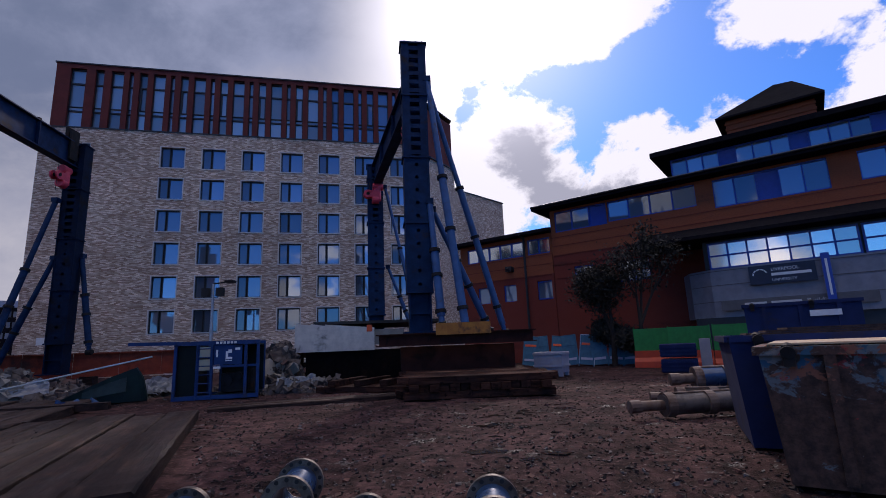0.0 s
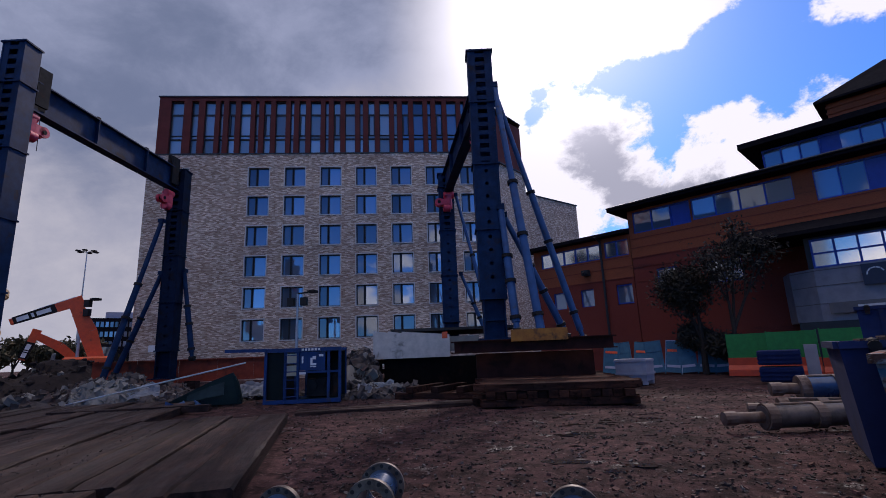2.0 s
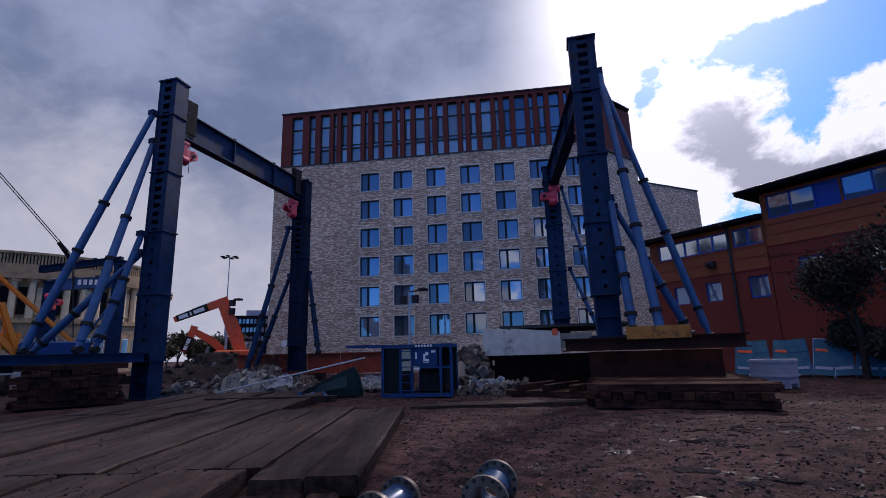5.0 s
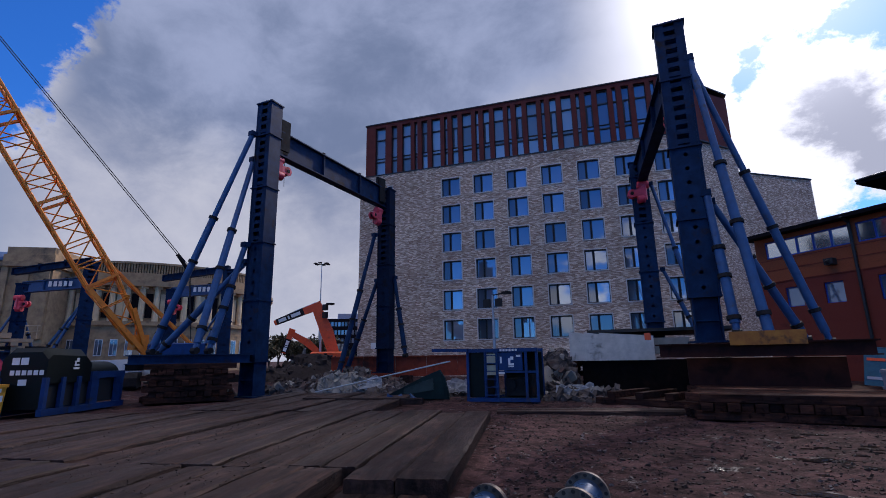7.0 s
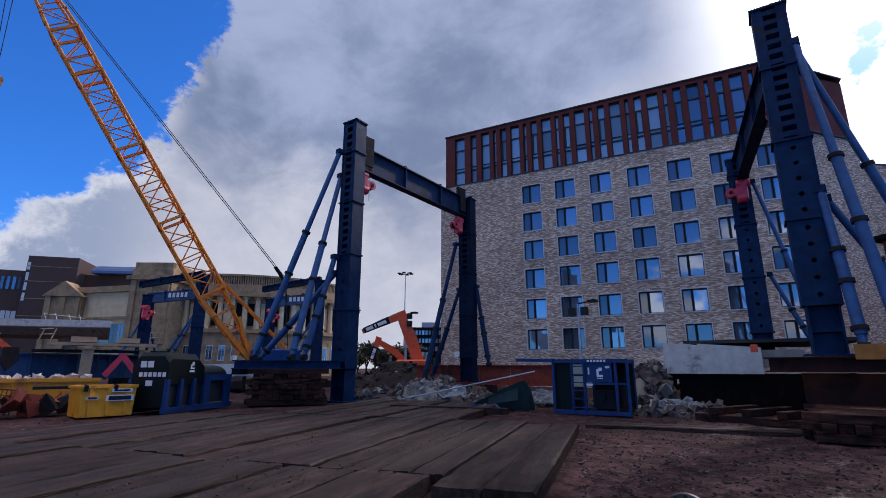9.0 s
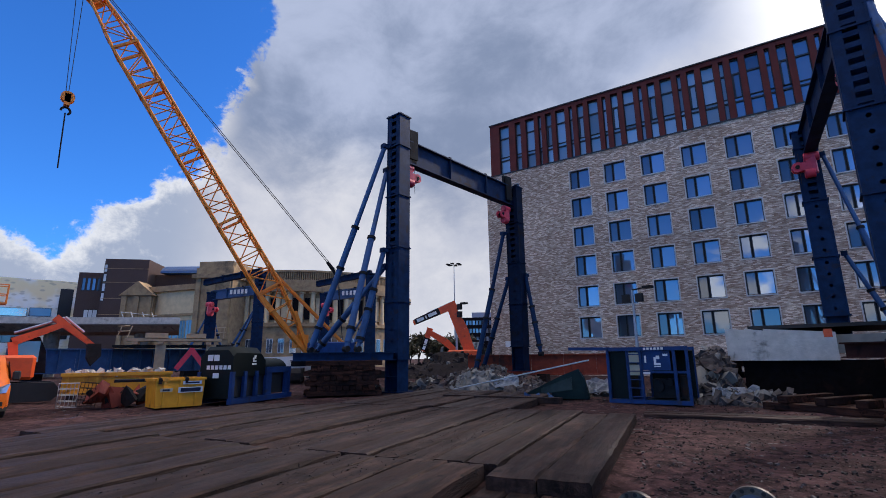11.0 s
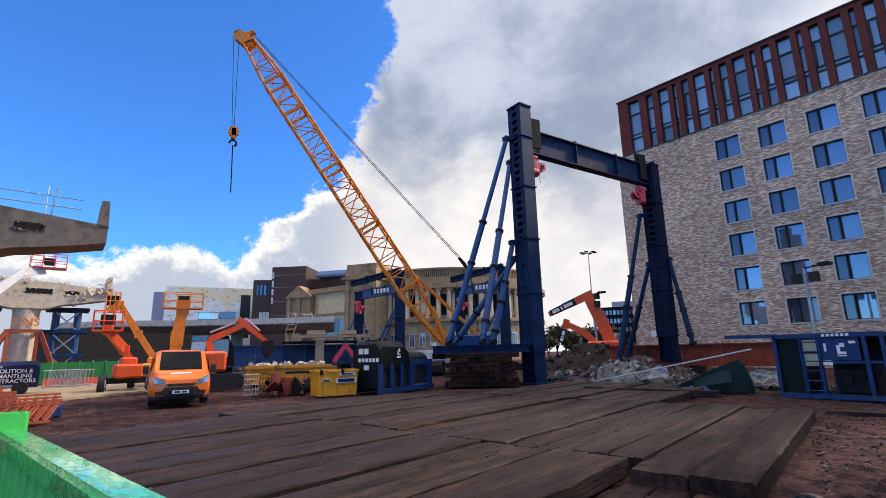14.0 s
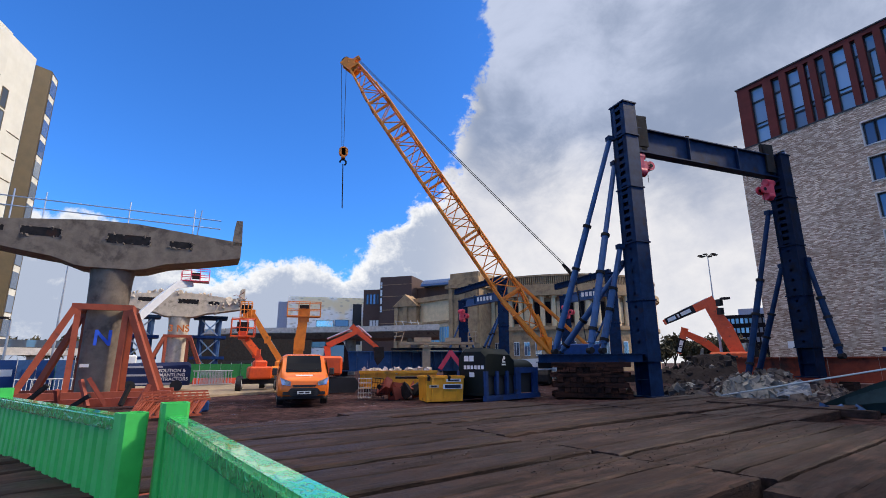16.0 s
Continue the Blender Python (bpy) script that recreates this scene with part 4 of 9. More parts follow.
part("roof", bm, M_ROOF, uni, "dark upper eaves roof")
# plant room with a hipped roof
bm = bmesh.new()
span(bm, 12.75, 17.9, 5.0, 10.5, 14.4, 16.5)
for i in range(4):
    span(bm, 12.7, 17.95, 4.93, 5.0, 14.9 + i * 0.4, 15.05 + i * 0.4)
part("plant_room", bm, M_OBRICK, uni)
bm = bmesh.new()
ring = [(12.2, 4.4), (18.45, 4.4), (18.45, 11.1), (12.2, 11.1)]
vs = [bm.verts.new((x, y, 16.45)) for x, y in ring] + [bm.verts.new((x, y, 16.6)) for x, y in ring]
top = [bm.verts.new((15.9, 7.4, 19.2)), bm.verts.new((17.0, 7.4, 19.1))]
bm.faces.new(vs[:4][::-1])
for i in range(4):
    bm.faces.new((vs[i], vs[(i + 1) % 4], vs[4 + (i + 1) % 4], vs[4 + i]))
bm.faces.new((vs[4], vs[5], top[1], top[0])), bm.faces.new((vs[6], vs[7], top[0], top[1])), bm.faces.new((vs[5], vs[6], top[1])), bm.faces.new((vs[7], vs[4], top[0]))
part("roof", bm, M_ROOF, uni)
# entrance bay: pale stone drum front with a long glazed strip and canopy
BY = -2.5
bm = bmesh.new()
bay = [(9.6, 0.0), (10.2, -1.6), (11.4, -2.4), (13.0, BY - 0.1), (19.5, BY - 0.2), (24.0, BY), (UX, BY), (UX, 0.0)]
prism(bm, bay, 2.4, 5.1)
part("bay_wall", bm, M_GREYSTONE, uni, "pale grey stone bay")
for z in (3.3, 4.2, 5.0):
    bm = bmesh.new()
    prism(bm, [(x + (0.03 if x < UX else 0), y - 0.03) for x, y in bay], z - 0.04, z)
    part("joint_band", bm, M_GREYSIGN, uni)
bm = bmesh.new()
prism(bm, [(11.2, 0.0), (11.2, BY + 0.2), (UX, BY + 0.2), (UX, 0)], 5.1, 6.75)
part("bay_core", bm, M_DARK, uni)
strip_window(uni, 11.5, 18.1, 5.1, 6.6, 7, BY + 0.05, M_WARM, mid=True)
strip_window(uni, 18.3, 24.0, 5.1, 6.6, 6, BY + 0.05, M_WARM, mid=True)
bm = bmesh.new()
prism(bm, [(10.4, 0), (10.4, BY), (UX, BY), (UX, 0)], -0.3, 2.4)
part("entrance_recess", bm, M_DARK, uni, "dark recessed ground floor")
bm = bmesh.new()
loft(bm, [[(x, BY - 1.0, 6.8), (x, BY - 1.0, 7.0), (x, 0.0, 8.1), (x, 0.0, 6.75)] for x in (7.6, UX)])
part("canopy", bm, M_ROOF, uni, "deep dark sloping canopy")
# signs: a navy board and a grey fascia whose lettering stays as bars
bm = bmesh.new()
span(bm, 13.3, 16.2, BY - 0.32, BY - 0.22, 4.0, 5.0)
sg = part("sign", bm, M_NAVY, uni, "navy sign board with white lettering")
words(sg, "LIVERPOOL", 14.3, 4.66, 0.24, BY - 0.325, M_WHITE)
words(sg, "UNIVERSITY", 14.3, 4.12, 0.2, BY - 0.325, M_WHITE)
for x0, x1, z in ((14.3, 16.0, 4.48),):
    bm = bmesh.new()
    span(bm, x0, x1, BY - 0.335, BY - 0.32, z - 0.07, z + 0.07)
    part("text_bar", bm, M_WHITE, sg)
bm = bmesh.new()
for k in range(5):
    a = radians(20 + k * 34)
    bar(bm, (13.8 + 0.32 * math.cos(a), BY - 0.33, 4.5 + 0.3 * math.sin(a)), (13.8 + 0.32 * math.cos(a + 0.5), BY - 0.33, 4.5 + 0.3 * math.sin(a + 0.5)), 0.02, 0.06)
part("emblem", bm, M_WHITE, sg)
bm = bmesh.new()
span(bm, 11.8, 18.4, BY - 0.28, BY - 0.2, 2.75, 3.25)
sg = part("sign", bm, M_GREYSIGN, uni, "grey fascia sign with pale lettering")
words(sg, "Building", 15.6, 2.88, 0.36, BY - 0.285, M_STONE)
for x0, x1 in ((12.9, 13.9), (14.1, 15.4)):
    bm = bmesh.new()
    span(bm, x0, x1, BY - 0.3, BY - 0.28, 2.9, 3.1)
    part("text_bar", bm, M_STONE, sg)
bm = bmesh.new()
span(bm, 16.45, 16.8, BY - 0.5, BY - 0.42, 2.6, 5.3)
sg = part("banner", bm, M_ROYAL, uni, "tall blue banner")
bm = bmesh.new()
span(bm, 16.58, 16.68, BY - 0.51, BY - 0.5, 3.2, 5.0)
part("text_bar", bm, M_WHITE, sg)
# lower wing on the far side
low = thing("university_wing", "two-storey orange and red brick wing with strip of blue-framed windows", "building", pose(7.38, 36.3, 0, 0, 0, -36.8))
brick_front(low, -7.4, 0.9, -0.5, 6.4, [(-5.8, -4.7, 4.6, 5.9), (-3.4, -2.3, 4.6, 5.9), (-0.5, 0.7, 4.5, 5.95)], M_RBRICK)
brick_front(low, -7.4, 0.9, 6.4, 9.5, [(-6.7, -1.5, 8.0, 9.2), (-1.1, 0.75, 8.0, 9.2)], M_OBRICK, -0.02)
strip_window(low, -6.7, -1.5, 8.0, 9.2, 5, 0.1, M_WARM)
strip_window(low, -1.1, 0.75, 8.0, 9.2, 2, 0.1, M_WARM)
for a, b in ((-5.8, -4.7), (-3.4, -2.3), (-0.5, 0.7)):
    strip_window(low, a, b, 4.55, 5.92, 1, 0.15)
for z in (6.4, 7.2, 7.9):
    bm = bmesh.new()
    span(bm, -7.42, 0.9, -0.045, 0.0, z - 0.05, z)
    part("string_course", bm, M_RBRICK, low)
bm = bmesh.new()
span(bm, -7.4, 0.93, 0.35, 10, -0.5, 9.5)
part("core", bm, M_RBRICK, low)
bm = bmesh.new()
loft(bm, [[(x, -0.8, 9.5), (x, -0.8, 9.75), (x, 3.0, 10.5), (x, 10, 10.5), (x, 10, 9.5)] for x in (-7.9, 0.93)])
part("roof", bm, M_ROOF, low)
bm = bmesh.new()
rod(bm, (-1.35, -0.12, 0), (-1.35, -0.12, 9.5), 0.09, seg=8), rod(bm, (-1.35, -0.12, 9.3), (-1.35, -0.8, 9.6), 0.09, seg=8)
part("downpipe", bm, M_DARK, low)
bm = bmesh.new()
span(bm, -2.9, -2.4, -0.5, 0, 6.9, 7.3), rod(bm, (-2.65, -0.7, 7.0), (-2.65, -0.35, 7.2), 0.12, seg=8)
part("floodlight", bm, M_DARK, low)
# ---- rubble and the near ground ----
M_RUBBLE = material("broken brick and concrete", (0.105, 0.088, 0.08), (0.045, 0.034, 0.03), 0.9, 0.0, 3.0, 0.5, 12.0, 0.3, (0.10, 0.055, 0.045), 0.4, 1.1)
M_SOIL = material("dark dug soil", (0.034, 0.022, 0.018), (0.018, 0.012, 0.010), 0.95, 0.0, 3.0, 0.8, 8.0)
M_BRICKBITS = material("red-brown brick bits", (0.11, 0.045, 0.032), (0.06, 0.028, 0.022), 0.9, 0.0, 3.0)
M_STONES = material("pale stones", (0.12, 0.10, 0.095), (0.05, 0.042, 0.04), 0.8, 0.0, 3.0)


def chunk(bm, c, s, rnd):
    """A broken lump: a cube knocked out of true."""
    r = Euler((rnd.uniform(0, 6), rnd.uniform(0, 6), rnd.uniform(0, 6))).to_matrix()
    vs = box(bm, c, (s * rnd.uniform(0.6, 1.4), s * rnd.uniform(0.5, 1.1), s * rnd.uniform(0.3, 0.8)), r)
    for v in vs:
        v.co += Vector((rnd.uniform(-1, 1), rnd.uniform(-1, 1), rnd.uniform(-1, 1))) * s * 0.25


def heap(name, label, c, rx, ry, h, yaw, n, big, mat, seed):
    """A mound with lumps of all sizes on it."""
    rnd = random.Random(seed)
    hp = thing(name, label, "rubble heap", Matrix.Translation(c) @ Matrix.Rotation(radians(yaw), 4, "Z"), "rubble heaps")
    bm = bmesh.new()
    N, K = 12, 36

    def height(u, a):
        x, y = rx * u * math.cos(a), ry * u * math.sin(a)
        k = max(0.0, 1 - u * u)
        return h * k ** 0.9 * (0.75 + 0.5 * noise.noise(Vector((x * 0.7 + seed, y * 0.7, 0)))) + 0.13 * noise.noise(Vector((x * 2.7, y * 2.7, seed))) * (u < 0.99) - 0.12

    vs = [[bm.verts.new((rx * (i / N) * math.cos(math.tau * k / K), ry * (i / N) * math.sin(math.tau * k / K), height(i / N, math.tau * k / K))) for k in range(K)] for i in range(1, N + 1)]
    top = bm.verts.new((0, 0, height(0, 0)))
    for k in range(K):
        bm.faces.new((top, vs[0][k], vs[0][(k + 1) % K]))
        for a, b in zip(vs, vs[1:]):
            bm.faces.new((a[k], b[k], b[(k + 1) % K], a[(k + 1) % K]))
    part("mound", bm, mat, hp)
    bm = bmesh.new()
    for _ in range(n):
        u, a = math.sqrt(rnd.random()), rnd.uniform(0, math.tau)
        s = big * rnd.random() ** 2.8 + 0.06
        chunk(bm, (rx * u * math.cos(a), ry * u * math.sin(a), height(u, a) + s * 0.12), s, rnd)
    tagged(part("broken_lump", bm, mat, hp), kind="stuff")
    for _ in range(9):
        bm = bmesh.new()
        u, a = rnd.uniform(0.1, 0.9), rnd.uniform(0, math.tau)
        chunk(bm, (rx * u * math.cos(a), ry * u * math.sin(a), height(u, a) + big * 0.3), big * rnd.uniform(0.6, 1.2), rnd)
        part("slab_piece", bm, M_CONC, hp)
    return hp


heap("rubble_heap", "pale grey heap of broken concrete between the gantry legs", spot(42.6, 31.0), 4.2, 2.4, 1.2, 42, 900, 0.32, M_RUBBLE, 3)
heap("rubble_heap", "low spread of broken brick and concrete beside a power pack", spot(32.2, 24.5), 3.8, 2.0, 0.5, 32, 800, 0.3, M_RUBBLE, 4)
heap("rubble_heap", "tall tumble of broken concrete and bricks against a cut deck slab", spot(19.2, 23.4), 1.3, 1.5, 2.1, 20, 600, 0.42, M_RUBBLE, 5)
heap("rubble_heap", "low broken concrete spilling across the mud", spot(15.2, 21.0), 2.4, 1.2, 0.4, 15, 480, 0.28, M_RUBBLE, 6)
heap("soil_heap", "dark dug soil heap in front of excavators", spot(45.0, 46.0), 6.5, 2.6, 2.5, 46, 300, 0.5, M_SOIL, 7)
heap("rubble_heap", "scattered rubble along the edge of the timber mats", spot(50.0, 27.5), 3.0, 1.2, 0.5, 48, 160, 0.4, M_RUBBLE, 8)



def plastic_sheet(label, c, w, l, yaw, seed):
    """A crumpled pale sheet thrown over debris."""
    bm = bmesh.new()
    n = 16
    vs = [[bm.verts.new(((i / n - 0.5) * w, (j / n - 0.5) * l, 0.22 * noise.noise(Vector((i * 0.33, j * 0.33, seed))) + 0.1 * noise.noise(Vector((i * 0.9, j * 0.9, seed + 5.0))))) for j in range(n + 1)] for i in range(n + 1)]
    for i in range(n):
        for j in range(n):
            bm.faces.new((vs[i][j], vs[i + 1][j], vs[i + 1][j + 1], vs[i][j + 1]))
    bmesh.ops.solidify(bm, geom=bm.faces[:], thickness=0.01)
    solid("plastic_sheet", bm, M_SHEETING, label, "plastic sheet", m=Matrix.Translation(c) @ Matrix.Rotation(radians(yaw), 4, "Z") @ Matrix.Rotation(radians(24), 4, "X"), group="plastic sheets")


M_SHEETING = material("crumpled pale sheeting", (0.40, 0.41, 0.44), (0.27, 0.28, 0.31), 0.4, 0.0, 4.0, 0.2, 12.0)
plastic_sheet("crumpled pale sheet caught on rubble", spot(41.3, 27.0, 0.42), 2.6, 1.3, 40, 1)
plastic_sheet("crumpled white sheeting among debris", spot(30.0, 23.2, 0.38), 1.5, 1.2, 28, 2)
plastic_sheet("torn pale sheet lying by a rubble slope", spot(17.0, 20.9, 0.3), 1.5, 1.0, 15, 3)
heap("rubble_heap", "small pale heap of crushed concrete and plaster", spot(43.0, 27.5), 1.9, 1.2, 1.1, 42, 520, 0.26, M_CONC, 9)

CUBE = [(-1, -1, -1), (1, -1, -1), (1, 1, -1), (-1, 1, -1), (-1, -1, 1), (1, -1, 1), (1, 1, 1), (-1, 1, 1)]
SIDES = [(0, 3, 2, 1), (4, 5, 6, 7), (0, 1, 5, 4), (1, 2, 6, 5), (2, 3, 7, 6), (3, 0, 4, 7)]


def litter(name, label, category, mat, count, seed, far, big, power, arc, top=None):
    """Very many small lumps over the mud, as one mesh."""
    rnd = random.Random(seed)
    verts, faces = [], []
    for _ in range(count):
        d = 2.0 + far * rnd.random() ** 1.4
        a = rnd.uniform(*arc)
        p = spot(a, d)
        if (top is None and 27 < a < 98 and d < 20) or (top is not None and d < 6.6):
            continue
        s = 0.008 + big * rnd.random() ** power
        m = Euler((rnd.uniform(-0.5, 0.5), rnd.uniform(-0.5, 0.5), rnd.uniform(0, 6))).to_matrix()
        c = Vector((p.x, p.y, (ground_height(p.x, p.y) if top is None else top) + s * 0.1))
        k = len(verts)
        e = Vector((rnd.uniform(0.5, 1.0), rnd.uniform(0.4, 0.9), rnd.uniform(0.25, 0.6)))
        verts += [c + m @ Vector((x * e.x * rnd.uniform(0.5, 1.1), y * e.y * rnd.uniform(0.5, 1.1), z * e.z * rnd.uniform(0.6, 1.1))) * s for x, y, z in CUBE]
        faces += [[k + i for i in f] for f in SIDES]
    me = bpy.data.meshes.new(name)
    me.from_pydata(verts, [], faces)
    me.materials.append(mat)
    tagged(new(name, me), label, category, kind="stuff")


litter("ground_stones", "small pale stones and brick bits strewn over mud", "stones", M_STONES, 9000, 21, 26, 0.04, 3.4, (-50, 112))
litter("mud_clods", "dark clods of churned mud", "mud clods", M_SOIL, 22000, 22, 20, 0.035, 2.6, (-50, 40))
litter("brick_bits", "small red-brown brick fragments in mud", "brick fragments", M_BRICKBITS, 4000, 23, 20, 0.045, 2.6, (-50, 112))
litter("mat_grit", "grit and small stones trodden onto timber mats", "grit", M_STONES, 1500, 24, 11, 0.012, 3.0, (42, 96), TOP + 0.014)
litter("mat_mud", "dark crumbs of mud trodden onto timber mats", "mud crumbs", M_SOIL, 5000, 25, 12, 0.014, 3.6, (34, 98), TOP + 0.01)
# shallow puddles
M_WATER = material("muddy puddle water", (0.02, 0.016, 0.014), None, 0.06, 0.0, 2.0, 0.05, 30.0, 0.8, rough2=0.05)
rw = random.Random(77)
for k in range(26):
    az, d, r = rw.uniform(-13.0, -2.5), rw.uniform(7.0, 13.5), rw.uniform(0.05, 0.16)
    p = spot(az, d)
    bm = bmesh.new()
    ringp = []
    for q in range(14):
        u = math.tau * q / 14
        g = r * (1 + 0.5 * noise.noise(Vector((math.cos(u) * 1.4, math.sin(u) * 1.4, k * 3.1))))
        ringp.append((p.x + 1.9 * g * math.cos(u), p.y + g * math.sin(u)))
    prism(bm, ringp, -0.2, max(ground_height(p.x, p.y), ground_height(p.x, p.y - r)) + 0.006)
    solid("puddle", bm, M_WATER, "small shallow muddy puddle shining in the light", "puddle", group="puddles")

# ---- flanged pipe spools in front of the camera ----
M_FLANGE = material("worn pale steel flange", (0.20, 0.18, 0.155), (0.10, 0.085, 0.075), 0.4, 0.55, 6.0, 0.2, 18.0, 0.5, (0.06, 0.04, 0.03), 0.4, 3.0)
M_SPOOL = material("glossy blue pipe", (0.03, 0.07, 0.16), (0.02, 0.05, 0.12), 0.25, 0.2, 3.0, 0.05, 20.0, 0.5, (0.02, 0.02, 0.025), 0.3, 3.0)


def spool(az, d, yaw, r, length):
    sp = thing("pipe_spool", "short blue flanged pipe spool lying on mud", "pipe", Matrix.Translation(spot(az, d, r - 0.03)) @ Matrix.Rotation(radians(yaw), 4, "Z"), "pipe spools")
    bm = bmesh.new()
    n = 32
    prof = [(-length / 2, r * 0.72), (-length / 2 + 0.08, r * 0.7), (-length * 0.2, r * 0.66), (length * 0.2, r * 0.66), (length / 2 - 0.08, r * 0.7), (length / 2, r * 0.72)]
    inner = [(length / 2, r * 0.6), (-length / 2, r * 0.6)]
    loft(bm, [[(q * math.cos(math.tau * i / n), y, q * math.sin(math.tau * i / n)) for i in range(n)] for y, q in prof + inner + prof[:1]], False)
    part("pipe", bm, M_SPOOL, sp, smooth=True)
    for y in (-length / 2, length / 2):
        bm = bmesh.new()
        pts = ((y - 0.03, r), (y + 0.03, r), (y + 0.03, r * 0.62), (y - 0.03, r * 0.62), (y - 0.03, r))
        loft(bm, [[(q * math.cos(math.tau * i / 36), v, q * math.sin(math.tau * i / 36)) for i in range(36)] for v, q in pts], False)
        fl = part("flange", bm, M_FLANGE, sp, "worn steel flange with bolt holes", smooth=True)
        # black discs paint the dark inside the bolt holes
        for i in range(14):
            a = math.tau * (i + 0.5) / 14
            bm = bmesh.new()
            rod(bm, (r * 0.87 * math.cos(a), y - 0.034, r * 0.87 * math.sin(a)), (r * 0.87 * math.cos(a), y + 0.034, r * 0.87 * math.sin(a)), 0.02, seg=8)
            part("bolt_hole_disc", bm, M_BLACK, fl)
    return sp


def lie(a0, d0, a1, d1, r):
    """A spool whose flanges stand at two points of the plan."""
    p, q = spot(a0, d0), spot(a1, d1)
    m, v = (p + q) / 2, q - p
    spool(math.degrees(math.atan2(-m.x, m.y)), m.length, math.degrees(math.atan2(v.y, v.x)) - 90.0, r, v.length)


lie(18.3, 5.05, 16.9, 5.72, 0.235)
lie(30.4, 4.75, 27.4, 5.25, 0.22)
lie(-2.9, 4.0, -3.0, 4.6, 0.23)
lie(11.2, 4.0, 10.4, 4.55, 0.19)

# ---- hydraulic rams lying by the skips ----
M_RAMGREY = material("worn grey-brown ram", (0.16, 0.13, 0.115), (0.09, 0.075, 0.07), 0.45, 0.3, 4.0, 0.2, 16.0, 0.5, (0.05, 0.035, 0.03), 0.4, 1.8)


M_RUSTPIPE = material("rust-stained bare steel", (0.20, 0.15, 0.125), (0.13, 0.085, 0.065), 0.6, 0.2, 4.0, 0.2, 14.0, 0.3, (0.07, 0.035, 0.025), 0.4, 2.5)


def ram(label, a, b, r, mat, z):
    a, b = Vector(a), Vector(b)
    d = (b - a).normalized()
    rm = thing("hydraulic_ram", label, "hydraulic ram", Matrix.Translation(a), "hydraulic rams")
    b = b - a
    bm = bmesh.new()
    rod(bm, d * 0.7, b, r, seg=20)
    part("barrel", bm, mat, rm, smooth=True)
    bm = bmesh.new()
    rod(bm, d * 0.15, d * 0.75, r * 0.5, seg=14)
    part("piston_rod", bm, M_RUSTPIPE, rm, smooth=True)
    bm = bmesh.new()
    rod(bm, d * 0.0, d * 0.22, r * 0.62, seg=12)
    part("rod_eye", bm, M_RUSTPIPE, rm)
    for k in (0.3, 0.62, 0.95):
        bm = bmesh.new()
        rod(bm, b * k - d * 0.09, b * k + d * 0.09, r * 1.17, seg=20)
        part("band", bm, M_RUSTPIPE, rm)
    bm = bmesh.new()
    rod(bm, b * 0.32 + Vector((0, 0, r * 1.05)), b * 0.9 + Vector((0, 0, r * 1.05)), r * 0.14, seg=8)
    part("feed_pipe", bm, M_RUSTPIPE, rm)


ram("long worn grey hydraulic ram lying on mud", spot(-18.9, 10.6, 0.2), spot(-30.5, 12.0, 0.22), 0.2, M_RAMGREY, 0)
ram("blue-grey hydraulic ram stacked on another", spot(-23.3, 13.1, 0.52), spot(-31.5, 13.8, 0.56), 0.23, M_SPOOL, 0)
ram("dark hydraulic ram beneath a stack", spot(-21.2, 12.6, 0.17), spot(-30.5, 13.2, 0.17), 0.18, M_STEEL, 0)

# ---- skips ----
def flaking_paint(name):
    """Old paint in several colours flaking off rusty steel."""
    m = bpy.data.materials.new(name)
    m.use_nodes = True
    n = Net(m.node_tree)
    tc = n.t.nodes.new("ShaderNodeTexCoord").outputs["Object"]
    fine = n.noise(tc, 9.0, 10.0, 0.7)
    c = n.mix(n.ramp(fine, 0.35, 0.65), rgb(0.085, 0.045, 0.032), rgb(0.028, 0.017, 0.014))
    for k, (tone, lo) in enumerate((((0.11, 0.13, 0.14), 0.52), ((0.03, 0.09, 0.14), 0.57), ((0.22, 0.085, 0.05), 0.54), ((0.28, 0.035, 0.03), 0.60), ((0.2, 0.18, 0.16), 0.60))):
        f = n.noise(n.scaled(tc, 1, 1, 1.2, (3.7 * k, 1.9 * k, 0.7 * k)), 2.2 + 0.5 * k, 9.0, 0.68, 0.4)
        # patches thin out low down, where the skip's shade is put into the colour
        s = n.t.nodes.new("ShaderNodeSeparateXYZ")
        n.put(s.inputs[0], tc)
        f = n.math("ADD", f, n.ramp(s.outputs[2], 0.55, 1.25, -0.12, 0.03))
        c = n.mix(n.ramp(f, lo, lo + 0.05), c, rgb(*tone))
    bs = n.t.nodes.new("ShaderNodeBsdfPrincipled")
    n.put(bs.inputs["Base Color"], c)
    bs.inputs["Roughness"].default_value, bs.inputs["Specular IOR Level"].default_value = 0.75, 0.25
    bn = n.t.nodes.new("ShaderNodeBump")
    bn.inputs["Strength"].default_value, bn.inputs["Distance"].default_value = 0.6, 0.02
    n.put(bn.inputs["Height"], fine)
    n.put(bs.inputs["Normal"], bn.outputs[0])
    n.t.links.new(bs.outputs[0], n.t.nodes.new("ShaderNodeOutputMaterial").inputs[0])
    return m


M_RUSTSKIP = flaking_paint("rust-eaten painted skip")
M_SKIPBLUE = material("dark blue skip paint", (0.012, 0.022, 0.085), (0.008, 0.015, 0.06), 0.6, 0.0, 2.0, 0.1, 10.0, 0.2, (0.03, 0.025, 0.03), 0.3, 1.0)
M_PLY = material("pale plywood", (0.52, 0.38, 0.24), (0.43, 0.31, 0.19), 0.7, 0.0, 4.0, 0.1, 14.0)


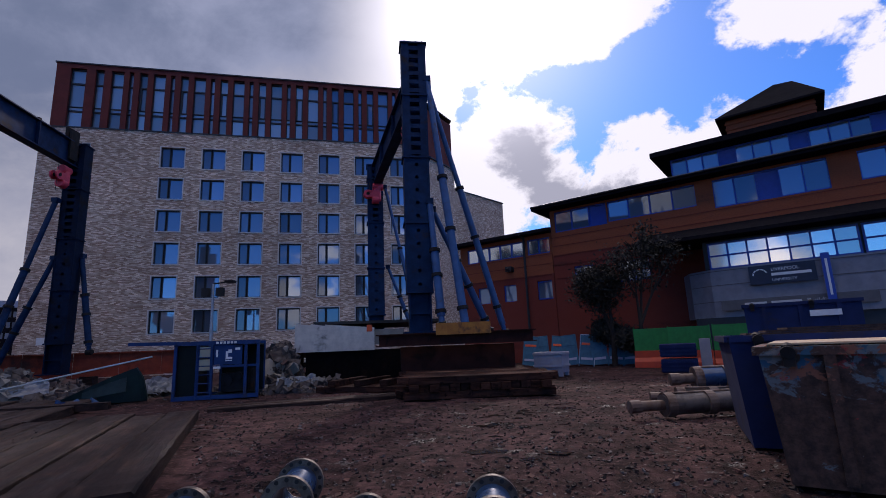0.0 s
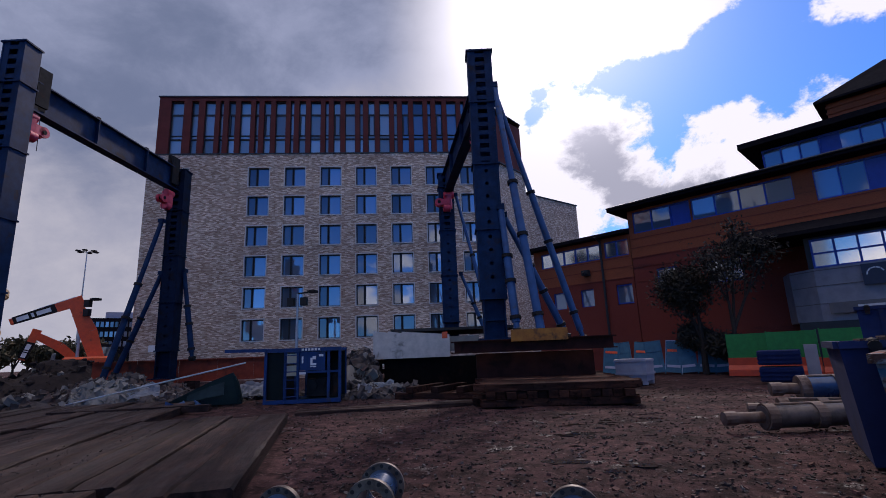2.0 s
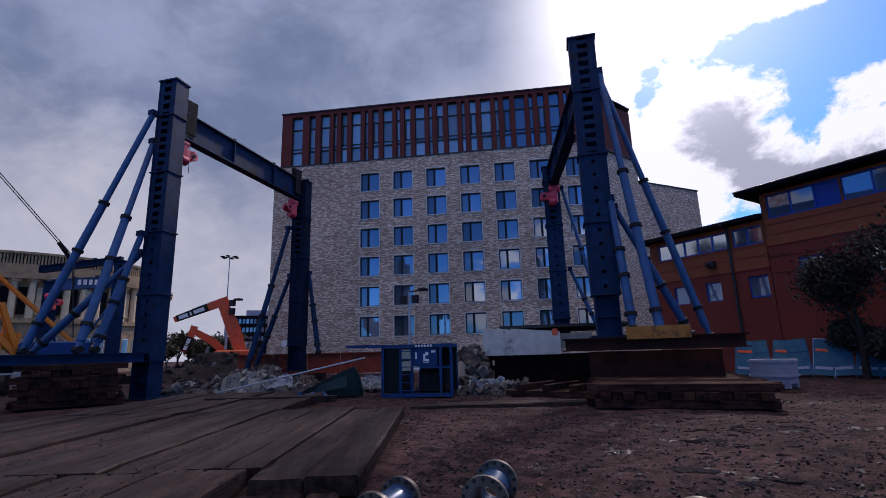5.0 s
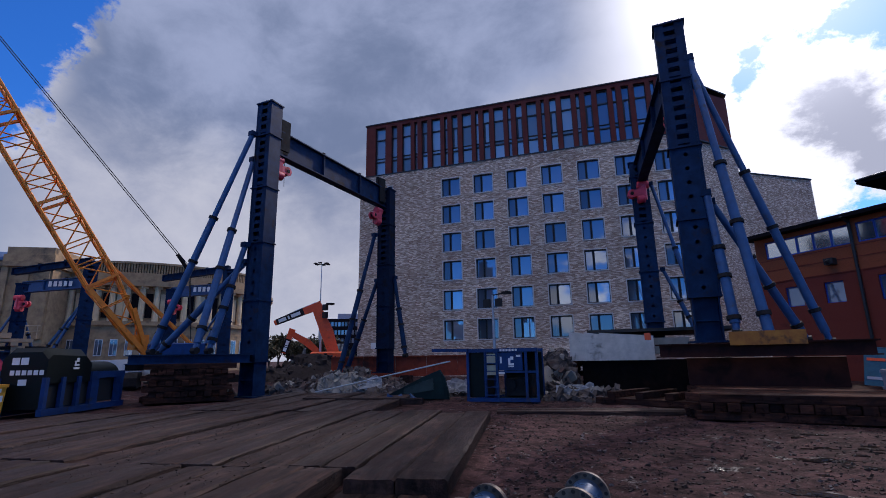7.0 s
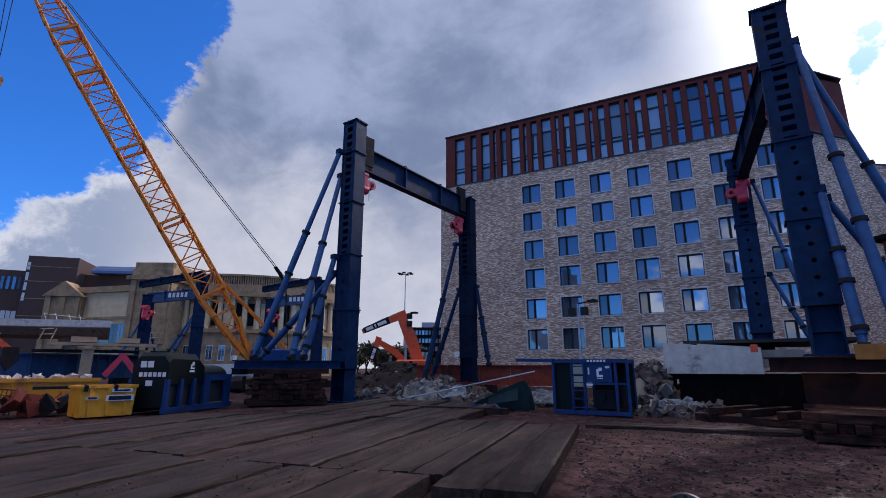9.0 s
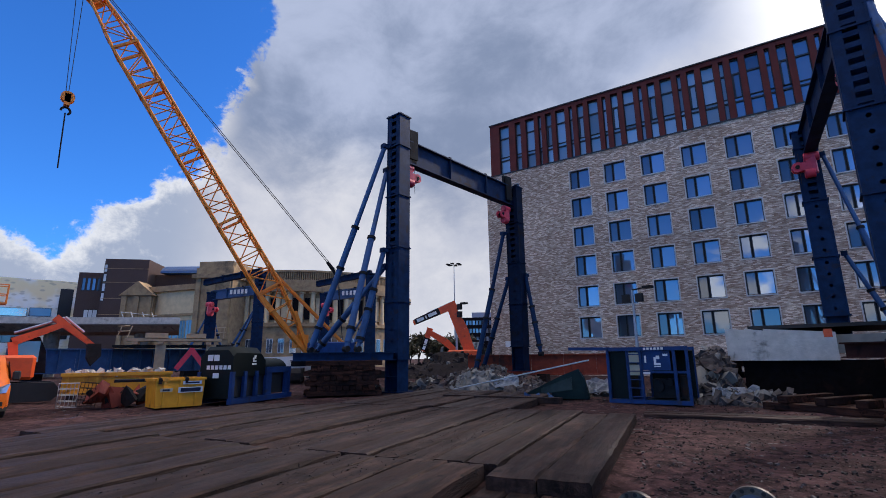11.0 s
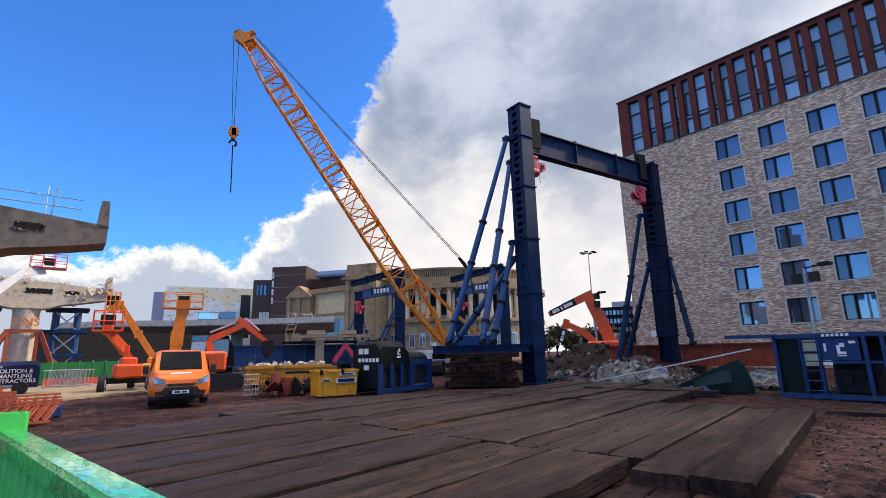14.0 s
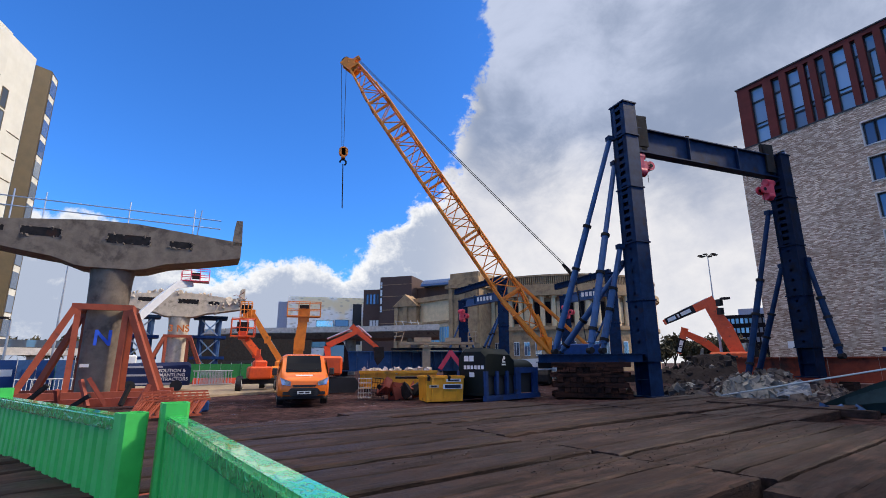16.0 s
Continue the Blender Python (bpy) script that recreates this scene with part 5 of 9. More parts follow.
def skip(label, m, length, width, h, mat, lid=False, lean=0.35, group="skips"):
    """An open steel skip: sloping ends, ribbed sides, rolled rim, lifting lugs."""
    sk = thing("skip", label, "skip", m, group)
    bm = bmesh.new()
    t = 0.05
    o = [[(-length / 2 + lean, 0, 0), (length / 2 - lean, 0, 0), (length / 2 - lean, width, 0), (-length / 2 + lean, width, 0)], [(-length / 2, 0, h), (length / 2, 0, h), (length / 2, width, h), (-length / 2, width, h)],
         [(-length / 2 + t, t, h), (length / 2 - t, t, h), (length / 2 - t, width - t, h), (-length / 2 + t, width - t, h)], [(-length / 2 + lean + t, t, t), (length / 2 - lean - t, t, t), (length / 2 - lean - t, width - t, t), (-length / 2 + lean + t, width - t, t)]]
    loft(bm, o)
    part("tub", bm, mat, sk)
    bm = bmesh.new()
    for a, b in (((-length / 2, 0, h), (length / 2, 0, h)), ((length / 2, 0, h), (length / 2, width, h)), ((length / 2, width, h), (-length / 2, width, h)), ((-length / 2, width, h), (-length / 2, 0, h))):
        bar(bm, a, b, 0.11, 0.09)
    part("rim", bm, mat, sk)
    for k in (-0.32, 0.0, 0.32):
        bm = bmesh.new()
        span(bm, k * length - 0.05, k * length + 0.05, -0.05, 0.0, 0.05, h - 0.05)
        part("rib", bm, mat, sk)
    for k in (-0.42, 0.1):
        bm = bmesh.new()
        rod(bm, (k * length, -0.1, h - 0.02), (k * length, 0.08, h + 0.02), 0.07, seg=10), span(bm, k * length - 0.05, k * length + 0.05, -0.08, 0.0, h - 0.16, h + 0.06)
        part("lifting_lug", bm, M_STEEL, sk)
    if lid:
        bm = bmesh.new()
        span(bm, -length / 2 + 0.1, length / 2 + 0.2, 0.06, width + 0.15, h + 0.06, h + 0.08)
        part("plywood_cover", bm, M_PLY, sk, "pale plywood sheet laid over the top")
    return sk


yawn = -36.0
p = spot(-31.3, 6.35)
skip("rust-eaten dark skip with pale plywood laid on top", Matrix.Translation((p.x + 1.55 * math.cos(radians(yawn)) + 0.1, p.y + 1.55 * math.sin(radians(yawn)), 0.0)) @ Matrix.Rotation(radians(yawn), 4, "Z"), 3.4, 1.9, 1.34, M_RUSTSKIP, True, 0.12)
p = spot(-29.4, 8.2)
skip("dark blue steel skip half hidden behind another", Matrix.Translation((p.x + 2.1 * math.cos(radians(-25)), p.y + 2.1 * math.sin(radians(-25)), 0.0)) @ Matrix.Rotation(radians(-25), 4, "Z"), 4.4, 2.0, 1.46, M_SKIPBLUE, False, 0.12)
p = spot(-35.5, 17.0)
big = skip("tall dark blue container skip with pale lettering", Matrix.Translation(p) @ Matrix.Rotation(radians(-33), 4, "Z"), 2.7, 2.0, 2.3, M_SKIPBLUE, False, 0.05)
for x0, x1, z in ((0.2, 0.9, 2.0), (0.2, 0.7, 1.25)):
    bm = bmesh.new()
    span(bm, x0, x1, -0.065, -0.052, z - 0.08, z + 0.08)
    part("text_bar", bm, M_WHITE, big)
bm = bmesh.new()
q = spot(-33.5, 10.5, 1.5)
sl = thing("steel_plate_stack", "flat rusty steel plates laid across a skip", "steel plates", Matrix.Translation((q.x, q.y, 1.5)) @ Matrix.Rotation(radians(-26), 4, "Z"))
for k in range(3):
    bm = bmesh.new()
    span(bm, -0.6 + 0.3 * k, 2.2 + 0.2 * k, -0.5, 0.5, 0.035 * k, 0.035 * k + 0.03)
    part("plate", bm, M_RUSTSKIP, sl)

# ---- plastic pallet box, mesh panels, barriers ----
M_PLASTIC = material("pale grey plastic", (0.36, 0.36, 0.42), (0.3, 0.3, 0.36), 0.5)
tote = thing("pallet_box", "pale grey plastic pallet box standing on mud", "pallet box", Matrix.Translation(spot(-11.6, 23.0, -0.02)) @ Matrix.Rotation(radians(-30), 4, "Z"))
bm = bmesh.new()
loft(bm, [[(-0.62, -0.52, 0.16), (0.62, -0.52, 0.16), (0.62, 0.52, 0.16), (-0.62, 0.52, 0.16)], [(-0.65, -0.55, 1.05), (0.65, -0.55, 1.05), (0.65, 0.55, 1.05), (-0.65, 0.55, 1.05)], [(-0.59, -0.49, 1.05), (0.59, -0.49, 1.05), (0.59, 0.49, 1.05), (-0.59, 0.49, 1.05)], [(-0.57, -0.47, 0.2), (0.57, -0.47, 0.2), (0.57, 0.47, 0.2), (-0.57, 0.47, 0.2)]])
part("tub", bm, M_PLASTIC, tote)
for x in (-0.52, 0.0, 0.52):
    for y in (-0.42, 0.42):
        bm = bmesh.new()
        span(bm, x - 0.09, x + 0.09, y - 0.09, y + 0.09, 0.0, 0.16)
        part("foot", bm, M_PLASTIC, tote)
for z in (0.45, 0.98):
    bm = bmesh.new()
    for s in (-1, 1):
        span(bm, -0.67, 0.67, s * 0.55, s * 0.58, z - 0.04, z + 0.04), span(bm, s * 0.65, s * 0.68, -0.55, 0.55, z - 0.04, z + 0.04)
    part("band", bm, M_PLASTIC, tote)
M_TEAL = material("blue-green netting panel", (0.035, 0.125, 0.185), (0.022, 0.085, 0.13), 0.6, 0.0, 3.0, 0.2, 12.0, 0.4, (0.05, 0.1, 0.13), 0.3, 1.5)
for k in range(8):
    az = -9.2 - k * 1.55
    pn = thing("net_barrier", "blue-green netting barrier leaning in a row", "barrier", Matrix.Translation(spot(az, 31.0 - 0.1 * k, -0.05)) @ Matrix.Rotation(radians(az - 8), 4, "Z") @ Matrix.Rotation(radians(-16 - (k * 7) % 5), 4, "X") @ Matrix.Rotation(radians(5 * (-1) ** k), 4, "Y"), "net barriers")
    bm = bmesh.new()
    span(bm, -0.42, 0.42, -0.02, 0.02, 0.1, 1.9)
    part("sheet", bm, M_TEAL, pn)
    bm = bmesh.new()
    for s in (-1, 1):
        rod(bm, (s * 0.43, 0, 0), (s * 0.43, 0, 1.95), 0.03, seg=6)
    rod(bm, (-0.43, 0, 1.93), (0.43, 0, 1.93), 0.03, seg=6)
    part("tube_frame", bm, M_CHROME if k == 4 else M_TEAL, pn)
    for z, m in ((0.45, M_PLASTIC), (1.35, M_TEAL if k % 2 else M_ORANGE)):
        bm = bmesh.new()
        span(bm, -0.34, 0.34, -0.045, -0.03, z - 0.07, z + 0.07)
        part("band", bm, m, pn)
M_GREENNET = material("green netting", (0.02, 0.22, 0.045), (0.014, 0.16, 0.033), 0.7)
M_WBARRIER = material("orange-red plastic barrier", (0.55, 0.06, 0.015), (0.45, 0.05, 0.012), 0.5)
for k, (az, d) in enumerate(((-22.4, 28.0), (-25.9, 26.6), (-30.2, 25.0))):
    fb = thing("water_barrier", "red-orange plastic barrier block topped with a green netting panel", "barrier", Matrix.Translation(spot(az, d, -0.04)) @ Matrix.Rotation(radians(-38), 4, "Z"), "water barriers")
    bm = bmesh.new()
    loft(bm, [[(x, -0.25, 0), (x, 0.25, 0), (x, 0.22, 0.3), (x, 0.1, 0.5), (x, 0.1, 0.85), (x, -0.1, 0.85), (x, -0.1, 0.5), (x, -0.22, 0.3)] for x in (-0.95, 0.95)])
    part("block", bm, M_WBARRIER, fb)
    bm = bmesh.new()
    span(bm, -0.9, 0.9, -0.03, 0.03, 0.85, 1.98)
    pnl = part("panel", bm, M_GREENNET, fb, "green netting panel")
    for s in (-1, 1):
        bm = bmesh.new()
        rod(bm, (s * 0.92, 0, 0.8), (s * 0.92, 0, 2.02), 0.03, seg=6)
        part("post", bm, M_GREENNET, pnl)
for z in (0.0, 0.62):
    bx = thing("tool_crate", "dark blue plastic crate with ribbed side, one on another", "crate", Matrix.Translation(spot(-24.7, 23.0, z - 0.02)) @ Matrix.Rotation(radians(-28), 4, "Z"), "tool crates")
    bm = bmesh.new()
    span(bm, -0.68, 0.68, -0.5, 0.5, 0.06, 0.6)
    soften(bm, 0.03)
    part("tub", bm, M_SKIPBLUE, bx)
    for q in (0.15, 0.3, 0.45):
        bm = bmesh.new()
        span(bm, -0.7, 0.7, -0.53, -0.5, q - 0.025, q + 0.025)
        part("rib", bm, M_SKIPBLUE, bx)
bm = bmesh.new()
span(bm, -0.2, 0.2, -0.05, 0.05, 0, 1.4)
soften(bm, 0.01)
solid("steel_plate", bm, M_GREYSTONE, "grey plate leaning beside stacked crates", "steel plate", m=Matrix.Translation(spot(-27.2, 22.8, -0.02)) @ Matrix.Rotation(radians(-30), 4, "Z") @ Matrix.Rotation(radians(-8), 4, "X"))


# ---- tree by the university building ----
M_BARK = material("grey-brown bark", (0.04, 0.03, 0.024), (0.024, 0.018, 0.015), 0.9, 0.0, 6.0, 0.6, 14.0, 0.2, stretch=(2, 2, 0.5))
M_LEAF = material("dark autumn leaves", (0.018, 0.016, 0.009), (0.034, 0.022, 0.012), 0.7, 0.0, 2.0)
M_LEAFFAR = material("distant foliage", (0.04, 0.045, 0.02), (0.08, 0.055, 0.022), 0.8, 0.0, 1.0)


def tree(label, base, h, spread, seed, leaves, leaf, mat, group="trees", low=0.3):
    rnd = random.Random(seed)
    tr = thing("tree", label, "tree", Matrix.Translation(base), group)
    bm = bmesh.new()
    ends = []

    def grow(p, d, length, r, depth):
        q = p + d * length
        rod(bm, p, q, r, r * 0.68, seg=8 if depth < 2 else 5)
        if depth >= 4 or r < 0.012:
            ends.append(q)
            return
        if depth >= 2:
            ends.append(p.lerp(q, 0.6))
        for _ in range(3 if depth < 3 else 2):
            nd = (d + Vector((rnd.uniform(-1, 1) * spread, rnd.uniform(-1, 1) * spread, rnd.uniform(-0.2, 0.5)))).normalized()
            grow(q, nd, length * rnd.uniform(0.6, 0.82), r * 0.62, depth + 1)

    grow(Vector((0, 0, -0.2)), Vector((0.03, 0, 1)), h * low, h * 0.025, 0)
    part("trunk", bm, M_BARK, tr, "grey-brown trunk and limbs")
    verts, faces = [], []
    for _ in range(leaves):
        e = rnd.choice(ends)
        g = Vector((rnd.gauss(0, 1), rnd.gauss(0, 1), rnd.gauss(0, 0.8))) * h * 0.055
        c = e + g
        a, b = Vector((rnd.gauss(0, 1), rnd.gauss(0, 1), rnd.gauss(0, 1))).normalized(), Vector((rnd.gauss(0, 1), rnd.gauss(0, 1), rnd.gauss(0, 1))).normalized()
        s = leaf * rnd.uniform(0.6, 1.3)
        k = len(verts)
        verts += [c - a * s, c + b * s * 0.5, c + a * s, c - b * s * 0.5]
        faces.append((k, k + 1, k + 2, k + 3))
    me = bpy.data.meshes.new("crown")
    me.from_pydata(verts, [], faces)
    me.materials.append(mat)
    tagged(part("crown", me, None, tr, "thin uneven crown of small leaves"), kind="stuff")
    return tr


tree("dark half-bare tree in front of a brick wall", spot(-18.4, 30.0), 7.4, 0.55, 11, 8000, 0.11, M_LEAF, low=0.27)
tree("slim dark tree with ivy by a brick wall", spot(-21.3, 29.0), 6.2, 0.4, 12, 3000, 0.11, M_LEAF, low=0.38)
tree("low dark shrub against a brick wall", spot(-18.7, 31.0), 4.4, 0.9, 13, 7000, 0.12, M_LEAF, low=0.2)
tree("low dark shrub beside a tree trunk", spot(-20.6, 30.5), 4.0, 0.95, 14, 7000, 0.12, M_LEAF, low=0.18)

# ---- cut deck slab, power packs, edge beams ----
slab = thing("deck_slab", "cut end of a pale concrete bridge deck on timber supports, void painted black", "bridge deck", Matrix.Translation(spot(12.5, 24.2)) @ Matrix.Rotation(radians(10.5), 4, "Z"))
for x0, x1 in ((-2.0, -1.28), (-1.275, -0.62), (-0.615, 1.72)):
    bm = bmesh.new()
    loft(bm, [[(x0, y, 1.44 - 0.012 * (x0 + 2)), (x1, y, 1.42), (x1, y, 2.72 - 0.06 * (x1 + 2)), (x0, y, 2.78 - 0.06 * (x0 + 2))] for y in (0.0, 7.0)])
    soften(bm, 0.04)
    part("slab_block", bm, M_CONCPALE, slab)
bm = bmesh.new()
span(bm, -1.2, 5.2, 0.6, 7.0, 2.72, 2.86)
part("surfacing", bm, M_BLACK, slab, "dark broken surfacing")
bm = bmesh.new()
span(bm, 1.6, 3.2, 0.3, 6.0, 1.7, 2.4)
part("slab_block", bm, M_CONC, slab)
bm = bmesh.new()
span(bm, 1.35, 1.62, -0.012, 0.0, 2.3, 2.62)
part("spray_mark", bm, M_ORANGE, slab)
for x in (-1.6, 0.0, 1.5):
    for k in range(6):
        bm = bmesh.new()
        if k % 2:
            span(bm, x - 0.5, x + 0.5, 0.7, 1.0, k * 0.235, k * 0.235 + 0.23), span(bm, x - 0.5, x + 0.5, 1.4, 1.7, k * 0.235, k * 0.235 + 0.23)
        else:
            span(bm, x - 0.45, x - 0.15, 0.5, 1.9, k * 0.235, k * 0.235 + 0.23), span(bm, x + 0.15, x + 0.45, 0.5, 1.9, k * 0.235, k * 0.235 + 0.23)
        part("support_timber", bm, M_TIMBERDARK, slab)
# added black sheet paints the shade of the void under the slab
bm = bmesh.new()
span(bm, -1.5, 3.6, 0.22, 0.42, -0.1, 1.44)
part("void_sheet", bm, M_VOIDBLACK, slab, "black sheet standing in for the shaded void")

a, b = spot(44.2, 36.5, 0.0), spot(26.5, 37.5, 0.0)
M_GIRDERRED = material("stained red-brown girder paint", (0.30, 0.048, 0.018), (0.20, 0.032, 0.014), 0.7, 0.0, 2.0, 0.2, 10.0, 0.3, (0.05, 0.022, 0.015), 0.45, 0.6)
edge_beam = thing("edge_beam", "long red-orange painted steel edge girder lying on rubble", "steel girder", Matrix.Translation((a + b) / 2))
o = (a + b) / 2
dn = (b - a).normalized()
n = 5
for i in range(n):
    bm = bmesh.new()
    p, q = a.lerp(b, i / n) - o, a.lerp(b, (i + 0.992) / n) - o
    bar(bm, p + Vector((0, 0, 1.15)), q + Vector((0, 0, 1.15)), 0.08, 1.3), bar(bm, p + Vector((0, 0, 1.84)), q + Vector((0, 0, 1.84)), 0.4, 0.08), bar(bm, p + Vector((0, 0, 0.46)), q + Vector((0, 0, 0.46)), 0.4, 0.08)
    part("girder_length", bm, M_GIRDERRED, edge_beam)
bm = bmesh.new()
bar(bm, spot(36, 36.4, -0.1) - o, spot(36, 36.4, 0.5) - o, 1.2, 0.5), bar(bm, spot(42, 36.4, -0.1) - o, spot(42, 36.4, 0.5) - o, 1.2, 0.5)
part("packing", bm, M_TIMBER, edge_beam)

M_PANELBLUE = material("clean blue enclosure", (0.012, 0.042, 0.15), (0.008, 0.028, 0.10), 0.5, 0.0, 2.0, 0.1, 12.0, 0.25, (0.03, 0.03, 0.035), 0.25, 1.5)
M_DKGREEN = material("black-green hood", (0.006, 0.010, 0.010), (0.004, 0.007, 0.007), 0.45, 0.0, 2.0, spec=0.14)
M_TUBGREEN = material("dark green tub paint", (0.008, 0.028, 0.024), (0.005, 0.016, 0.014), 0.5, 0.0, 2.0, 0.15, 10.0, 0.4, (0.04, 0.03, 0.02), 0.25, 1.2)
M_FADED = material("faded green panel", (0.030, 0.052, 0.048), (0.018, 0.032, 0.03), 0.7)
M_CREAM = material("cream panel", (0.42, 0.38, 0.27), (0.36, 0.32, 0.22), 0.6)
gen = thing("power_unit", "blue skid-framed hydraulic power unit with ladder and open front", "power unit", Matrix.Translation(spot(25.0, 19.7, -0.03)) @ Matrix.Rotation(radians(13), 4, "Z"))
for x in (-1.35, -0.62, -0.16, 0.98, 1.4):
    for y in (0.0, 1.6):
        bm = bmesh.new()
        span(bm, x - 0.05, x + 0.05, y - 0.05, y + 0.05, 0.1, 1.92)
        part("post", bm, M_PANELBLUE, gen)
for z, m in ((0.07, M_PANELBLUE), (1.95, M_PANELBLUE)):
    for y in (0.0, 1.6):
        bm = bmesh.new()
        span(bm, -1.4, 1.45, y - 0.07, y + 0.07, z - 0.07, z + 0.07)
        part("rail", bm, m, gen)
bm = bmesh.new()
span(bm, -0.2, 1.4, -0.03, 0.03, 1.08, 1.16)
part("rail", bm, M_PANELBLUE, gen)
bm = bmesh.new()
span(bm, -0.1, 0.85, -0.02, 0.02, 1.18, 1.86)
pb = part("control_panel", bm, M_PANELBLUE, gen, "blue control panel with white marks")
bm = bmesh.new()
span(bm, 0.3, 0.52, -0.03, -0.02, 1.36, 1.44), span(bm, 0.3, 0.38, -0.03, -0.02, 1.44, 1.64), span(bm, 0.38, 0.5, -0.03, -0.02, 1.58, 1.7)
part("emblem", bm, M_WHITE, pb)
for x0, x1, z0, z1 in ((-0.02, 0.04, 1.45, 1.7), (0.62, 0.78, 1.68, 1.76), (-0.1, 0.14, 1.04, 1.12), (0.3, 0.52, 1.3, 1.33)):
    bm = bmesh.new()
    span(bm, x0, x1, -0.045, -0.03, z0, z1)
    part("notice", bm, M_WHITE, pb)
bm = bmesh.new()
for k in range(6):
    span(bm, -0.02 + k * 0.12, 0.06 + k * 0.12, -0.09, -0.072, 1.91, 1.99)
part("text_bar", bm, M_WHITE, gen)
bm = bmesh.new()
span(bm, -1.35, -0.64, 0.12, 1.55, 0.15, 1.88)
part("cabinet", bm, M_DKGREEN, gen, "black-green cabinet")
for z0, z1 in ((1.0, 1.38), (1.44, 1.82)):
    bm = bmesh.new()
    span(bm, -0.59, -0.19, -0.02, 0.03, z0, z1)
    part("filter_panel", bm, M_CREAM, gen, "cream louvred panel")
bm = bmesh.new()
for x in (-0.64, -0.14):
    bar(bm, (x, -0.1, 0.0), (x, -0.1, 1.95), 0.035, 0.035)
for k in range(6):
    rod(bm, (-0.64, -0.1, 0.25 + k * 0.3), (-0.14, -0.1, 0.25 + k * 0.3), 0.018, seg=6)
part("ladder", bm, M_PANELBLUE, gen)
bm = bmesh.new()
span(bm, 0.1, 0.85, 0.4, 1.4, 0.2, 0.85), rod(bm, (0.3, 0.3, 0.6), (0.3, 0.5, 0.6), 0.2, seg=14), rod(bm, (0.68, 0.28, 0.75), (0.68, 0.5, 0.75), 0.14, seg=12), rod(bm, (1.15, 0.4, 0.2), (1.15, 0.4, 1.0), 0.12, seg=12)
part("engine", bm, M_STEEL, gen, "dark engine and pumps")
bm = bmesh.new()
span(bm, -0.1, 1.4, 1.5, 1.56, 0.1, 1.9), span(bm, -0.1, 1.4, 0.05, 1.5, 1.86, 1.9), span(bm, -0.1, 1.4, 0.05, 1.5, 0.1, 0.16)
part("housing", bm, M_DKGREEN, gen)
bm = bmesh.new()
bar(bm, (-1.3, -0.02, 1.97), (-2.9, 0.3, 2.0), 0.35, 0.12)
part("hose_tray", bm, M_PANELBLUE, gen)
# sagging dark sheet and pole beside it
bm = bmesh.new()
prof = [(-1.55, 0.2), (-0.9, 0.52), (-0.2, 0.86), (0.35, 1.08), (0.62, 1.18), (0.85, 0.8), (1.02, 0.12)]
tub = thing("steel_tub", "dark green open steel tub lying askew beside debris", "steel tub", Matrix.Translation(spot(33.7, 21.3, -0.02)) @ Matrix.Rotation(radians(30), 4, "Z"))
loft(bm, [[(x, 0.0, 0.0), (x, 0.9, 0.0), (x, 0.98, z), (x, 0.92, z), (x, 0.84, 0.06), (x, 0.06, 0.06), (x, -0.1, z), (x, -0.16, z)] for x, z in prof])
part("shell", bm, M_TUBGREEN, tub)
bm = bmesh.new()
loft(bm, [[(x, -0.10 - 0.06 * z, z * 0.35), (x, -0.16 - 0.02 * z, z * 0.8), (x, -0.13, z * 0.8), (x, -0.06, z * 0.35)] for x, z in prof[1:4]])
part("faded_panel", bm, M_FADED, tub, "faded grey-green panel")
bm = bmesh.new()
a, b = spot(45.9, 23.5, 0.25), spot(30.8, 21.0, 1.52)
rod(bm, a, b, 0.03, seg=6)
solid("scaffold_tube", bm, M_CHROME, "long bare scaffold tube leaning over debris", "scaffold tube")
bm = bmesh.new()
a, b = spot(47.0, 20.5, 0.12), spot(34.0, 18.6, 0.12)
bar(bm, a, b, 0.3, 0.22)
solid("timber_baulk", bm, M_TIMBER, "loose dark timber baulk at the edge of the mats", "timber")
for k in range(3):
    bm = bmesh.new()
    p = spot(37.8 - 1.3 * k, 20.3 + 0.2 * k)
    chunk(bm, (p.x, p.y, 0.14), 0.26, random.Random(k))
    solid("site_lamp", bm, M_BLUEPIPE, "small blue plastic block on mud", "block", group="small blocks")

# ---- power pack and skip on the mats side ----
pk = thing("power_pack", "black-green hooded power pack on a blue steel skid", "power pack", Matrix.Translation((-20.3, 7.4, -0.02)) @ Matrix.Rotation(radians(121.4), 4, "Z"))
for y in (0.0, 1.55):
    bm = bmesh.new()
    span(bm, -0.1, 4.1, y - 0.1, y + 0.1, 0.0, 0.22)
    part("skid_rail", bm, M_PANELBLUE, pk)
for x in (0.0, 0.75, 1.5, 2.2, 3.9):
    for y in (0.0, 1.55):
        bm = bmesh.new()
        span(bm, x - 0.08, x + 0.08, y - 0.07, y + 0.07, 0.2, 1.25)
        part("post", bm, M_PANELBLUE, pk)
bm = bmesh.new()
span(bm, 2.1, 4.0, -0.08, 0.02, 1.15, 1.4), span(bm, 2.2, 2.55, -0.05, 0.05, 0.2, 1.2), span(bm, 3.55, 3.9, -0.05, 0.05, 0.2, 1.2)
part("side_frame", bm, M_PANELBLUE, pk)
bm = bmesh.new()
span(bm, 0.05, 3.95, 0.12, 1.45, 0.25, 1.3)
part("engine_bay", bm, M_BLACK, pk, "dark open engine bay")
bm = bmesh.new()
